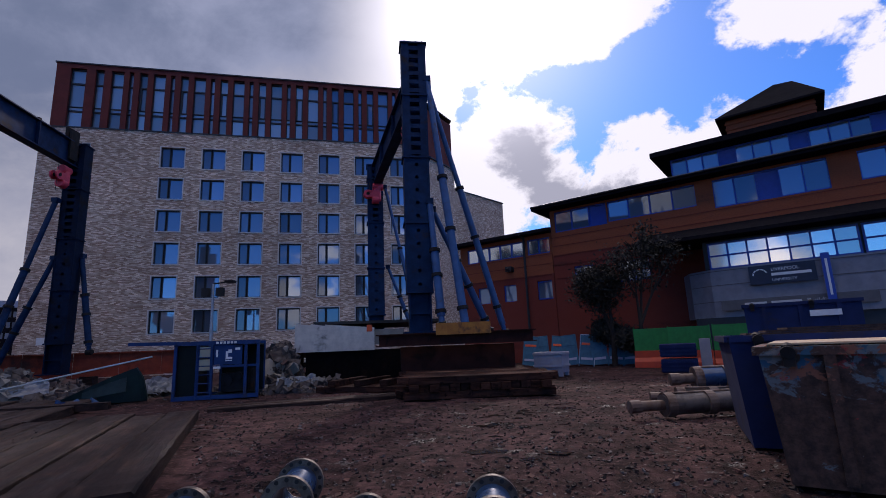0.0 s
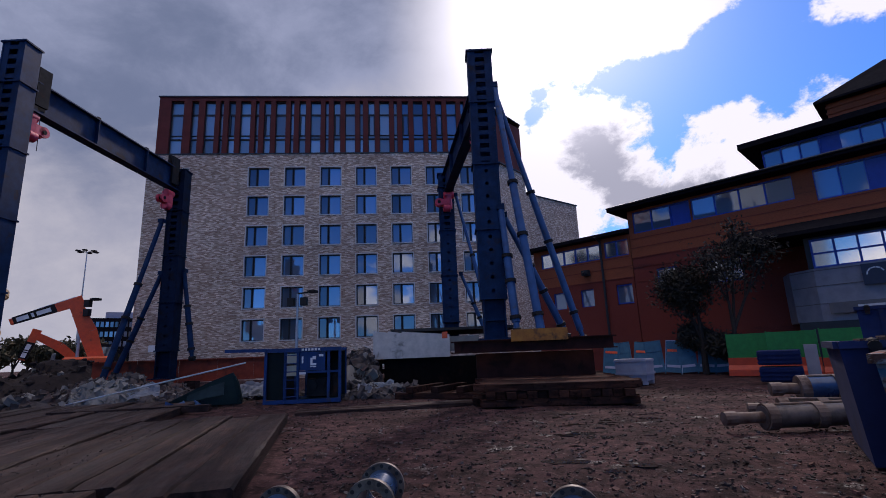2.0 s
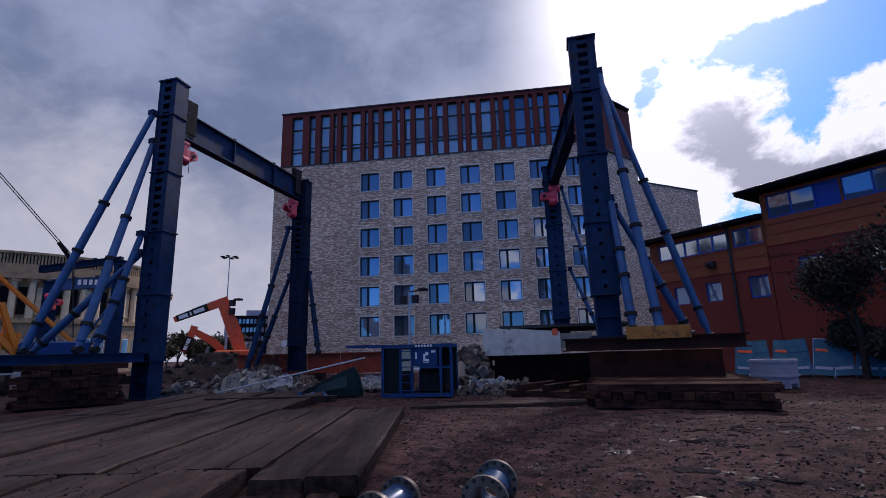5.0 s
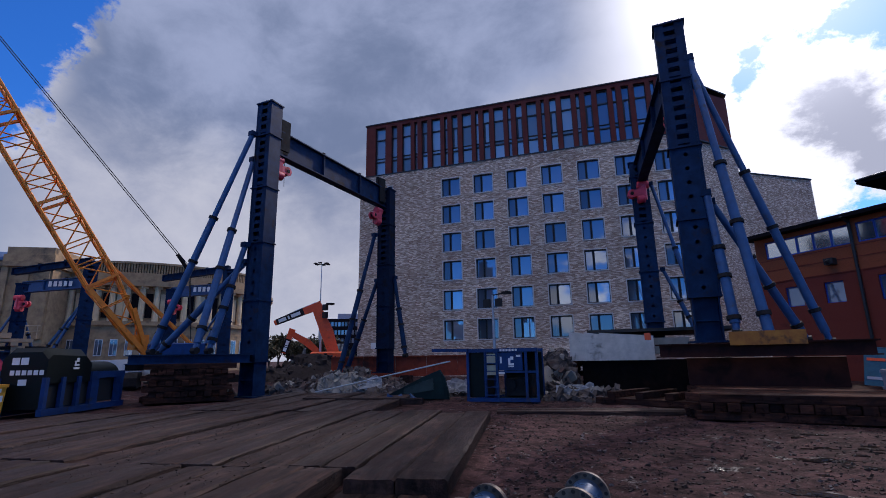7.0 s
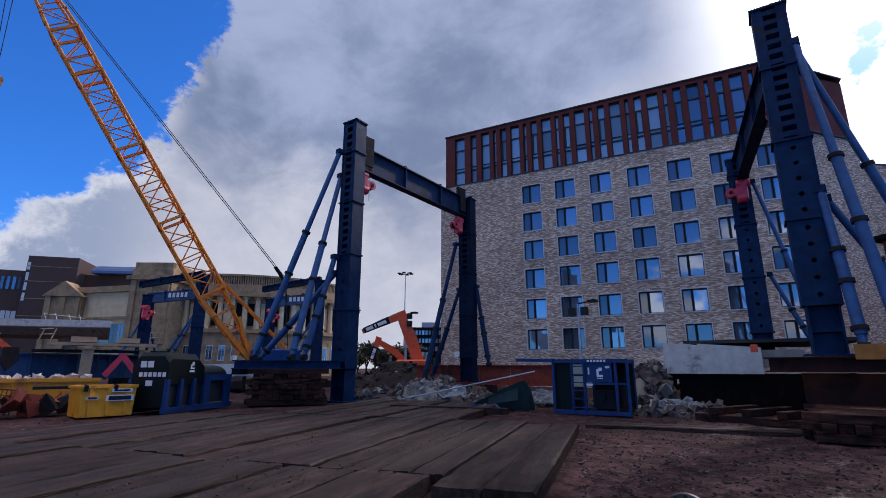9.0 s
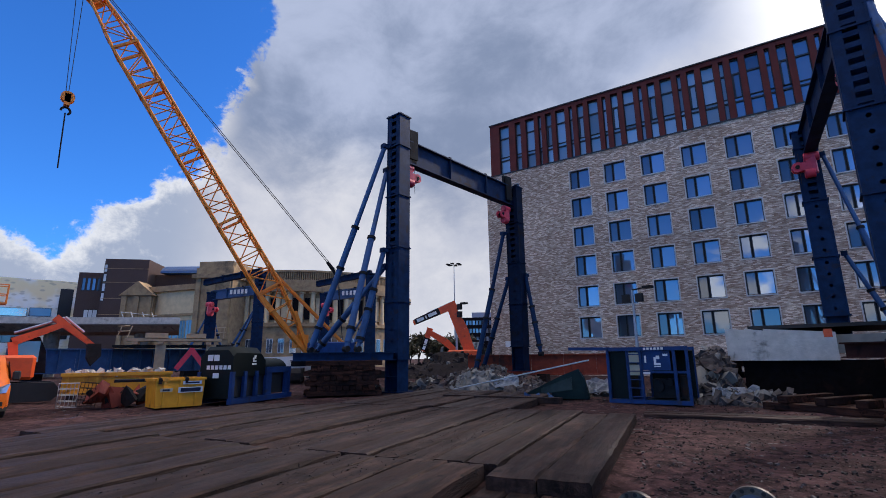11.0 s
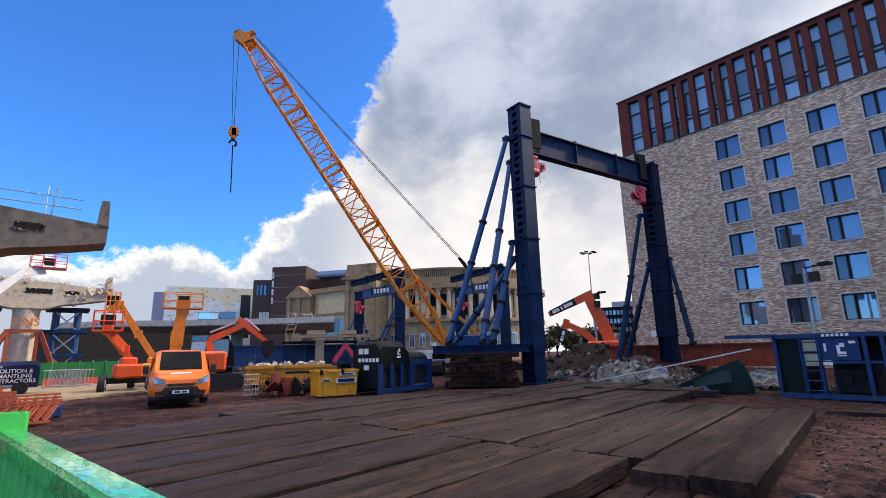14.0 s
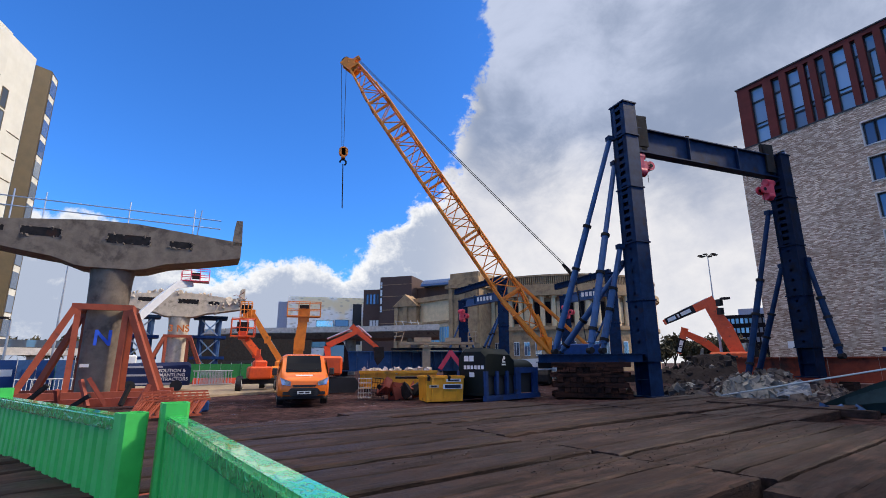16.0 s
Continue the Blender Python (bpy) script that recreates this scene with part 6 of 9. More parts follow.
loft(bm, [[(x, 0.0, 1.05), (x, 1.55, 1.05), (x, 1.55, h - 0.25), (x, 1.3, h), (x, 0.25, h), (x, 0.0, h - 0.25)] for x, h in ((-0.02, 2.1), (0.15, 2.25), (1.75, 2.22), (2.1, 1.95))])
hd = part("hood", bm, M_DKGREEN, pk, "rounded black-green hood", smooth=True)
bm = bmesh.new()
span(bm, -0.03, 0.0, 0.02, 1.53, 0.22, 1.6)
part("end_panel", bm, M_DKGREEN, pk)
for y0, y1, z0, z1 in ((0.95, 1.2, 1.68, 1.92), (0.65, 0.9, 1.68, 1.92), (0.62, 0.9, 1.0, 1.2)):
    bm = bmesh.new()
    span(bm, -0.05, -0.035, y0, y1, z0, z1)
    part("notice", bm, M_WHITE, hd)
bm = bmesh.new()
for k in range(6):
    span(bm, -0.05, -0.035, 0.08 + k * 0.2, 0.22 + k * 0.2, 1.34, 1.5)
part("text_bar", bm, M_WHITE, hd)
bm = bmesh.new()
span(bm, 1.2, 1.42, -0.02, -0.004, 1.62, 1.68), span(bm, 1.2, 1.28, -0.02, -0.004, 1.68, 1.8), span(bm, 1.28, 1.4, -0.02, -0.004, 1.76, 1.9), span(bm, 1.16, 1.44, -0.02, -0.004, 1.5, 1.57)
part("emblem", bm, M_WHITE, hd)
bm = bmesh.new()
n = 14
loft(bm, [[(x, 0.78 + 0.7 * math.cos(math.pi * i / n), 1.3 + 0.48 * math.sin(math.pi * i / n)) for i in range(n + 1)] for x in (2.1, 3.85)])
part("tank", bm, M_DKGREEN, pk, "rounded dark tank", smooth=True)

ys = skip("yellow steel skip with white label bars", Matrix.Translation(spot(74.7, 21.6, -0.02)) @ Matrix.Rotation(radians(74.7 + 18), 4, "Z"), 1.75, 1.2, 1.02, M_SKIPYEL, False, 0.06)
for x0, x1, z0, z1, m in ((0.05, 0.72, 0.82, 0.94, M_WHITE), (-0.1, 0.78, 0.52, 0.72, M_WHITE), (-0.72, -0.3, 0.58, 0.7, M_CREAM)):
    bm = bmesh.new()
    span(bm, x0, x1, -0.075, -0.06, z0, z1)
    lb = part("label_plate", bm, m, ys)
    bm = bmesh.new()
    span(bm, x0 + 0.08, x1 - 0.08, -0.08, -0.075, z0 + 0.03, z1 - 0.03)
    part("text_bar", bm, M_NAVY, lb)
# ---- crawler crane ----
def seen_up(az, k, d):
    """A point d metres out whose height over the eye is k times d."""
    return spot(az, d, 1.6 + k * d)


foot, tip = spot(62.6, 40.0, 2.4), spot(86.75, 42.0, 29.6)
crane = thing("crawler_crane", "yellow crawler crane with long lattice boom, hook block and stay ropes", "crane", Matrix.Translation(foot))


def cl(v):
    return Vector(v) - foot


axis = (tip - foot).normalized()
flatside = axis.cross(Vector((0, 0, 1))).normalized()
upside = flatside.cross(axis).normalized()
LEN = (tip - foot).length


def boom_at(u, a, b):
    """A chord point: u metres up the boom; a, b are -1 or 1."""
    w = 0.88 * min(1.0, 0.25 + u / 5.0, 0.45 + (LEN - u) / 7.0)
    return axis * u + flatside * a * w + upside * b * w


stops = [0.6, 5.5, 11.5, 17.5, 23.5, LEN - 5.2, LEN - 0.6]
for s0, s1 in zip(stops, stops[1:]):
    bm = bmesh.new()
    for a in (-1, 1):
        for b in (-1, 1):
            rod(bm, boom_at(s0, a, b), boom_at(s1, a, b), 0.1, seg=6)
    sec = part("boom_section", bm, M_YELLOW, crane)
    n = max(3, round((s1 - s0) / 1.45))
    bm = bmesh.new()
    for i in range(n):
        u0, u1 = s0 + (s1 - s0) * i / n, s0 + (s1 - s0) * (i + 1) / n
        for (a0, b0), (a1, b1) in (((-1, -1), (-1, 1)), ((-1, 1), (1, 1)), ((1, 1), (1, -1)), ((1, -1), (-1, -1))):
            p, q = (boom_at(u0, a0, b0), boom_at(u1, a1, b1)) if i % 2 else (boom_at(u0, a1, b1), boom_at(u1, a0, b0))
            rod(bm, p, q, 0.048, seg=5)
            rod(bm, boom_at(u1, a0, b0), boom_at(u1, a1, b1), 0.048, seg=5)
    tagged(part("lacing", bm, M_YELLOW, sec), kind="stuff")
    bm = bmesh.new()
    for b in (-1, 1):
        bar(bm, boom_at(s1, -1.1, b), boom_at(s1, 1.1, b), 0.18, 0.18)
    for a in (-1, 1):
        bar(bm, boom_at(s1, a, -1.1), boom_at(s1, a, 1.1), 0.18, 0.18)
    part("joint_frame", bm, M_YELLOW, sec)
# boom head, foot plates, mast and ropes
bm = bmesh.new()
for a in (-1, 1):
    bar(bm, axis * (LEN - 1.0) + flatside * a * 0.35, axis * (LEN + 0.7) - upside * 0.5 + flatside * a * 0.35, 0.12, 0.9)
box(bm, axis * (LEN + 0.2), (0.7, 0.7, 0.5)), bar(bm, axis * (LEN + 0.2), axis * (LEN + 0.3) - Vector((axis.x, axis.y, 0)).normalized() * 0.2 + upside * 0.8, 0.4, 0.3)
head = part("boom_head", bm, M_YELLOW, crane)
wheel_c = axis * (LEN + 0.5) - upside * 0.35
bm = bmesh.new()
for a in (-0.2, 0.0, 0.2):
    rod(bm, wheel_c + flatside * (a - 0.06), wheel_c + flatside * (a + 0.06), 0.45, seg=18)
part("sheave", bm, M_STEEL, head)
bm = bmesh.new()
for a in (-1, 1):
    bar(bm, flatside * a * 0.5 - axis * 0.4, boom_at(5.5, a, -1), 0.14, 0.3), bar(bm, flatside * a * 0.5 - axis * 0.4, boom_at(3.0, a, 1), 0.14, 0.25)
box(bm, axis * 0.8, (0.9, 0.9, 1.0))
part("boom_foot", bm, M_YELLOW, crane)
stay = cl(spot(59.4, 40.6, 8.6))
mast = cl(spot(58.6, 41.0, 3.0))
bm = bmesh.new()
for a in (-0.35, 0.35):
    bar(bm, mast + flatside * a, boom_at(6.6, a, 1), 0.16, 0.16)
for i in range(9):
    p, q = mast.lerp(boom_at(6.6, 0, 1), i / 9), mast.lerp(boom_at(6.6, 0, 1), (i + 1) / 9)
    rod(bm, p + flatside * 0.35 * (-1) ** i, q - flatside * 0.35 * (-1) ** i, 0.04, seg=5)
part("jib_strut", bm, M_YELLOW, crane)
for o in (-0.28, 0.28):
    bm = bmesh.new()
    rod(bm, stay + flatside * o, axis * (LEN + 0.2) + upside * 0.7 + flatside * o, 0.03, seg=5)
    part("stay_rope", bm, M_BLACK, crane)
    bm = bmesh.new()
    rod(bm, stay + flatside * o, mast + Vector((0, 0, 0.2)), 0.03, seg=5)
    part("stay_rope", bm, M_BLACK, crane)
bm = bmesh.new()
bar(bm, stay - Vector((0.3, 0, 0)), stay + (axis * LEN - stay).normalized() * 1.3, 0.3, 0.14)
part("bridle", bm, M_STEEL, crane)
blk = cl(spot(87.35, 41.8, 20.3))
htop = wheel_c - flatside * 0.1
for o in (-0.45, 0.0):
    bm = bmesh.new()
    rod(bm, htop + Vector((o * 0.4, o, 0)), blk + Vector((0, o * 0.35, 0.5)), 0.025, seg=5)
    part("hoist_rope", bm, M_BLACK, crane)
bm = bmesh.new()
for a in (-0.18, 0.18):
    rod(bm, blk + Vector((a - 0.07, 0, 0.1)), blk + Vector((a + 0.07, 0, 0.1)), 0.42, seg=16)
box(bm, blk + Vector((0, 0, -0.1)), (0.5, 0.35, 0.9))
hb = part("hook_block", bm, M_YELLOW, crane)
bm = bmesh.new()
for i in range(8):
    a0, a1 = radians(-60 + i * 35), radians(-60 + (i + 1) * 35)
    if i < 7:
        rod(bm, blk + Vector((0, 0.28 * math.cos(a0), -0.95 + 0.28 * math.sin(a0))), blk + Vector((0, 0.28 * math.cos(a1), -0.95 + 0.28 * math.sin(a1))), 0.08, seg=6)
part("hook", bm, M_STEEL, hb)
bm = bmesh.new()
rod(bm, blk + Vector((0, 0, -1.1)), cl(spot(87.2, 41.8, 15.0)), 0.045, seg=6)
part("sling_chain", bm, M_STEEL, hb)
bm = bmesh.new()
box(bm, cl(spot(59.6, 40.8, 2.2)), (3.2, 4.4, 1.6), Matrix.Rotation(radians(60), 3, "Z")), box(bm, cl(spot(61.5, 39.6, 2.1)), (1.2, 1.5, 1.7), Matrix.Rotation(radians(60), 3, "Z"))
soften(bm, 0.08)
part("machine_house", bm, M_BLUE2, crane, "blue machine house and cab")
for o in (-2.2, 2.2):
    bm = bmesh.new()
    ringp = [(3.2 * c, 0.55 + 0.5 * s) for c, s in ((-1, -0.6), (-0.9, -1), (0.9, -1), (1, -0.6), (1, 0.4), (0.9, 1), (-0.9, 1), (-1, 0.4))]
    m = Matrix.Translation(cl(spot(60.2, 40.5, 0.0))) @ Matrix.Rotation(radians(150), 4, "Z") @ Matrix.Translation((0, o, 0))
    loft(bm, [[m @ Vector((x, y, z)) for x, z in ringp] for y in (-0.4, 0.4)])
    part("crawler_track", bm, M_STEEL, crane)

# ---- flyover piers ----
M_SPRAYBLUE = material("blue spray paint", (0.03, 0.12, 0.7), None, 0.6)
M_SPRAYOR = material("orange spray paint", (0.75, 0.2, 0.03), None, 0.6)


def lettering(parent, text, size, m, mat, depth=0.004, name="lettering"):
    cu = bpy.data.curves.new("words", "FONT")
    cu.body, cu.size, cu.extrude, cu.align_x, cu.align_y = text, size, depth, "CENTER", "CENTER"
    cu.offset = 0.018 * size
    tmp = bpy.data.objects.new("words", cu)
    me = bpy.data.meshes.new_from_object(tmp)
    bpy.data.objects.remove(tmp)
    me.name = name
    me.materials.clear()
    me.materials.append(mat)
    ob = new(name, me)
    ob.parent = parent
    ob.matrix_basis = m
    return ob


# sunlight on the second pier is put into this paler concrete
M_CONCSUN = material("sandy concrete painted sunlit", (0.66, 0.55, 0.41), (0.50, 0.41, 0.31), 0.85, 0.0, 2.2, 0.4, 9.0, 0.3, (0.2, 0.17, 0.13), 0.3, 0.8)
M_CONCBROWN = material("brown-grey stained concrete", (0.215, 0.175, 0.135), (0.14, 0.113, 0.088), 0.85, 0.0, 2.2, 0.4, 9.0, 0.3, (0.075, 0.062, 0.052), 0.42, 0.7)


def pier(label, az, d, yaw, broken, conc):
    """A round column with a hammerhead cap, held by raking red steel props."""
    pr = thing("flyover_pier", label, "bridge pier", Matrix.Translation(spot(az, d)) @ Matrix.Rotation(radians(yaw), 4, "Z"), "flyover piers")
    bm = bmesh.new()
    rings = []
    for z, r in ((-0.2, 0.8), (4.2, 0.8), (4.21, 0.86), (5.6, 0.9), (6.35, 1.0)):
        rings.append([(r * math.cos(math.tau * i / 24), r * math.sin(math.tau * i / 24), z) for i in range(24)])
    loft(bm, rings)
    part("shaft", bm, conc, pr, smooth=True)
    # cap: x runs along the cap, underside curves up to the tips
    bm = bmesh.new()
    rings = []
    for i in range(25):
        x = -5.7 + 11.4 * i / 24
        u = abs(x) / 5.7
        under = 6.05 + 0.35 * min(1, max(0, (abs(x) - 0.9) / 1.2)) ** 2 + 1.05 * max(0.0, u - 0.3) ** 1.3
        topz = 8.35 - 0.55 * max(0.0, u - 0.15)
        hw = 1.0
        if broken and x > 4.2:
            topz -= 0.25 * abs(math.sin(x * 7))
        rings.append([(x, -hw, under), (x, hw, under), (x, hw, topz), (x, -hw, topz)])
    loft(bm, rings)
    cap = part("cap", bm, conc, pr, "weathered concrete hammerhead cap")
    bm = bmesh.new()
    for x0, x1, zt in ((5.25, 5.72, 9.1),):
        loft(bm, [[(x0, y, 7.7), (x1, y, 7.75), (x1 - 0.06, y, zt), (x0 + 0.1, y, zt)] for y in (-1.0, 1.0)])
    part("upstand", bm, conc, cap)
    # thin dark plates on the cap face paint the shade inside broken-out hollows
    for x0, x1, z0, z1 in ((-3.6, -2.1, 7.35, 7.75), (-0.3, 1.5, 7.3, 7.75), (2.35, 3.4, 7.3, 7.65), (-5.0, -4.2, 7.45, 7.7)):
        bm = bmesh.new()
        span(bm, x0, x1, -1.012, -0.99, z0, z1)
        hollow = part("hollow_shade", bm, M_STEEL, cap, "dark plate painting the shade of a broken-out hollow")
        bm = bmesh.new()
        rr = random.Random(int(x0 * 10))
        for k in range(16):
            e = rr.random()
            x, z = (rr.uniform(x0, x1), rr.choice((z0, z1))) if k < 12 else (rr.choice((x0, x1)), rr.uniform(z0, z1))
            chunk(bm, (x, -0.99, z), 0.06 + 0.08 * e, rr)
        tagged(part("broken_edge", bm, conc, hollow), kind="stuff")
    if broken:
        rr = random.Random(17)
        for x0, x1, z0, z1, count, big in ((2.6, 5.6, 6.5, 8.0, 46, 0.5), (-5.6, -3.6, 6.9, 8.2, 22, 0.42), (-3.0, 3.0, 8.2, 8.45, 30, 0.3)):
            bm = bmesh.new()
            for k in range(count):
                x = rr.uniform(x0, x1)
                chunk(bm, (x, rr.uniform(-1.05, -0.6), rr.uniform(max(z0, 6.15 + 0.3 * (abs(x) - 1.0)), z1)), 0.12 + big * rr.random() ** 2, rr)
            tagged(part("broken_edge", bm, conc, cap), kind="stuff")
        for k in range(9):
            bm = bmesh.new()
            x, z = rr.uniform(4.4, 5.6), rr.uniform(7.2, 8.6)
            rod(bm, (x, -0.9, z), (x + rr.uniform(0.2, 0.7), -1.1, z + rr.uniform(-0.5, 0.7)), 0.025, seg=5)
            part("bent_rebar", bm, M_RUSTRED, cap)
    bm = bmesh.new()
    for s in (-1, 1):
        span(bm, -1.2, 1.2, s * 1.0, s * 1.14, 4.05, 4.32)
        span(bm, s * 1.0, s * 1.2, -1.0, 1.0, 4.05, 4.32)
    col = part("collar", bm, M_PROP, pr, "red oxide steel collar")
    for sx in (-1, 1):
        for sy in (-1, 1):
            bm = bmesh.new()
            bar(bm, (sx * 1.1, sy * 1.07, 4.1), (sx * 2.6, sy * 1.5, 0.35), 0.26, 0.26)
            part("raking_prop", bm, M_PROP, pr)
            bm = bmesh.new()
            bar(bm, (sx * 0.95, sy * 1.0, 4.05), (sx * 0.92, sy * 1.15, 0.35), 0.24, 0.26)
            part("upright_prop", bm, M_PROP, pr)
    for sy in (-1, 1):
        bm = bmesh.new()
        span(bm, -3.2, 3.2, sy * 1.3, sy * 1.7, 0.0, 0.38)
        part("base_beam", bm, M_PROP, pr)
    return pr


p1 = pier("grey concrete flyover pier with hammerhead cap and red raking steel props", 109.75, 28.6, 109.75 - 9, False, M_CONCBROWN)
lettering(p1, "N", 1.0, Matrix.Translation((0.12, -0.83, 2.75)) @ Matrix.Rotation(radians(90), 4, "X") @ Matrix.Rotation(radians(8), 4, "Y"), M_SPRAYBLUE, name="spray_mark")
bm = bmesh.new()
span(bm, -0.6, -0.25, -0.83, -0.81, 1.45, 1.6)
part("notice", bm, M_WHITE, p1)
for z in (8.75, 9.2):
    bm = bmesh.new()
    rod(bm, (-5.6, -0.6, z), (4.6, -0.6, z - 0.12), 0.03, seg=6)
    part("guard_rail", bm, M_CHROME, p1)
for x in (-4.2, -3.0, 0.4, 3.3, 3.5):
    bm = bmesh.new()
    rod(bm, (x, -0.6, 8.0), (x + (0.12 if x > 3.4 else 0), -0.6, 9.55), 0.03, seg=6)
    part("guard_post", bm, M_CHROME, p1)
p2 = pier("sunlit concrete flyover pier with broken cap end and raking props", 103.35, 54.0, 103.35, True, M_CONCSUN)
lettering(p2, "3 NS", 0.9, Matrix.Translation((0.05, -0.93, 4.9)) @ Matrix.Rotation(radians(90), 4, "X"), M_SPRAYOR, name="spray_mark")
# blue trestle towers behind the second pier
for az, d in ((100.4, 57.0), (106.6, 58.0)):
    tw = thing("trestle_tower", "blue steel trestle tower with bracing and platforms", "trestle", Matrix.Translation(spot(az, d)) @ Matrix.Rotation(radians(az), 4, "Z"), "trestle towers")
    for sx in (-1, 1):
        for sy in (-1, 1):
            bm = bmesh.new()
            rod(bm, (sx * 0.8, sy * 0.8, 0), (sx * 0.8, sy * 0.8, 6.2), 0.3, seg=10)
            part("leg", bm, M_BLUEPIPE, tw)
    for z in (0.4, 2.2, 4.3, 6.3):
        bm = bmesh.new()
        span(bm, -1.6, 1.6, -1.3, 1.3, z - 0.14, z + 0.14)
        part("platform", bm, M_BLUE2 if z < 6 else M_BLUE, tw)
    for z in (0.5, 2.4, 4.4):
        bm = bmesh.new()
        bar(bm, (-0.8, -1.05, z), (0.8, -1.05, z + 1.6), 0.1, 0.12), bar(bm, (0.8, -1.1, z), (-0.8, -1.1, z + 1.6), 0.1, 0.12)
        part("brace", bm, M_CHROME, tw)
# access lift standing on the second pier
lift = thing("boom_lift", "white boom lift reaching up with a red cage", "boom lift", Matrix.Translation(spot(108.5, 48.0)), "boom lifts")


def limb(bm, a, b, w, h0, h1=None):
    """A tapered box arm."""
    a, b = Vector(a), Vector(b)
    d = (b - a).normalized()
    side = d.cross(Vector((0, 0, 1)))
    side = side.normalized() if side.length > 1e-3 else Vector((1, 0, 0))
    top = side.cross(d)
    h1 = h0 if h1 is None else h1
    loft(bm, [[p + side * s * w / 2 + top * t * h / 2 for s, t in ((-1, -1), (1, -1), (1, 1), (-1, 1))] for p, h in ((a, h0), (b, h1))])


def cage(parent, c, yaw, w, d, h, mat):
    """A work platform: floor plate and railings."""
    bm = bmesh.new()
    span(bm, -w / 2, w / 2, -d / 2, d / 2, 0, 0.08)
    cg = part("work_cage", bm, mat, parent)
    cg.matrix_basis = Matrix.Translation(c) @ Matrix.Rotation(radians(yaw), 4, "Z")
    for sx in (-1, -0.33, 0.33, 1):
        for sy in (-1, 1):
            bm = bmesh.new()
            rod(bm, (sx * w / 2, sy * d / 2, 0), (sx * w / 2, sy * d / 2, h), 0.03, seg=6)
            part("post", bm, mat, cg)
    for z in (h * 0.5, h):
        for sy in (-1, 1):
            bm = bmesh.new()
            rod(bm, (-w / 2, sy * d / 2, z), (w / 2, sy * d / 2, z), 0.03, seg=6)
            part("rail", bm, mat, cg)
            bm = bmesh.new()
            rod(bm, (sy * w / 2, -d / 2, z), (sy * w / 2, d / 2, z), 0.03, seg=6)
            part("rail", bm, mat, cg)
    bm = bmesh.new()
    span(bm, -0.35, 0.35, d / 2 - 0.3, d / 2 - 0.04, 0.35, 0.95)
    soften(bm, 0.03)
    part("control_box", bm, M_STEEL, cg)
    return cg


lo = spot(108.5, 48.0)
bm = bmesh.new()
limb(bm, spot(109.2, 47.5, 3.2) - lo, spot(104.0, 49.5, 8.6) - lo, 0.45, 0.75, 0.5), limb(bm, spot(104.1, 49.5, 8.5) - lo, spot(102.6, 50.0, 9.0) - lo, 0.4, 0.6, 0.9)
part("boom", bm, M_WHITE, lift, "white telescopic boom")
cage(lift, spot(102.3, 50.0, 9.0) - lo, 100, 2.3, 1.2, 1.15, M_RED)
bm = bmesh.new()
box(bm, (0, 0, 1.4), (2.2, 3.0, 1.8), Matrix.Rotation(radians(20), 3, "Z"))
soften(bm, 0.1)
part("turntable", bm, M_WHITE, lift)
for k in range(4):
    bm = bmesh.new()
    c = Vector(((k % 2) * 2.4 - 1.2, (k // 2) * 2.6 - 1.3, 0.5))
    rod(bm, c - Vector((0.2, 0, 0)), c + Vector((0.2, 0, 0)), 0.5, seg=16)
    part("wheel", bm, M_BLACK, lift)


def boom_lift(label, az, d, knee, end, mat, mat2, cage_w=2.0, yaw=0.0, knee2=None, w=0.4):
    o = spot(az, d)
    bl = thing("boom_lift", label, "boom lift", Matrix.Translation(o), "boom lifts")
    bm = bmesh.new()
    box(bm, (0, 0, 1.05), (1.35, 1.9, 0.75), Matrix.Rotation(radians(az + yaw), 3, "Z"))
    box(bm, (0, 0, 1.55), (0.8, 1.1, 0.5), Matrix.Rotation(radians(az + yaw), 3, "Z"))
    soften(bm, 0.1)
    part("turntable", bm, mat, bl)
    bm = bmesh.new()
    box(bm, (0, 0, 0.55), (2.0, 1.2, 0.3), Matrix.Rotation(radians(az), 3, "Z"))
    part("chassis", bm, M_STEEL, bl)
    rz = Matrix.Rotation(radians(az), 3, "Z")
    for k in range(4):
        bm = bmesh.new()
        c = rz @ Vector(((k % 2) * 2.2 - 1.1, (k // 2) * 2.2 - 1.1, 0.42))
        rod(bm, c - rz @ Vector((0.16, 0, 0)), c + rz @ Vector((0.16, 0, 0)), 0.42, seg=16)
        wh = part("wheel", bm, M_BLACK, bl)
        bm = bmesh.new()
        rod(bm, c - rz @ Vector((0.18, 0, 0)), c + rz @ Vector((0.18, 0, 0)), 0.22, seg=10)
        part("hub", bm, M_WHITE, wh)
    pts = [Vector((0, 0, 1.7)), Vector(knee) - o] + ([Vector(knee2) - o] if knee2 else []) + [Vector(end) - o]
    for i, (a, b) in enumerate(zip(pts, pts[1:])):
        bm = bmesh.new()
        limb(bm, a, b, w, w * 1.1, w * 0.9)
        box(bm, b, (w * 1.1, w * 1.1, w * 1.3))
        bo = part("boom", bm, mat if i < 1 else mat2, bl)
        bm = bmesh.new()
        rod(bm, a + Vector((0, 0, w * 0.75)), a.lerp(b, 0.8) + Vector((0, 0, w * 0.75)), w * 0.13, seg=6)
        part("hydraulic_ram", bm, M_CHROME, bo)
    cage(bl, pts[-1] + Vector((0, 0, -0.1)), az + yaw, cage_w, 1.0, 1.1 if cage_w < 3 else 1.4, mat if cage_w < 3 else M_DECK)
    return bl


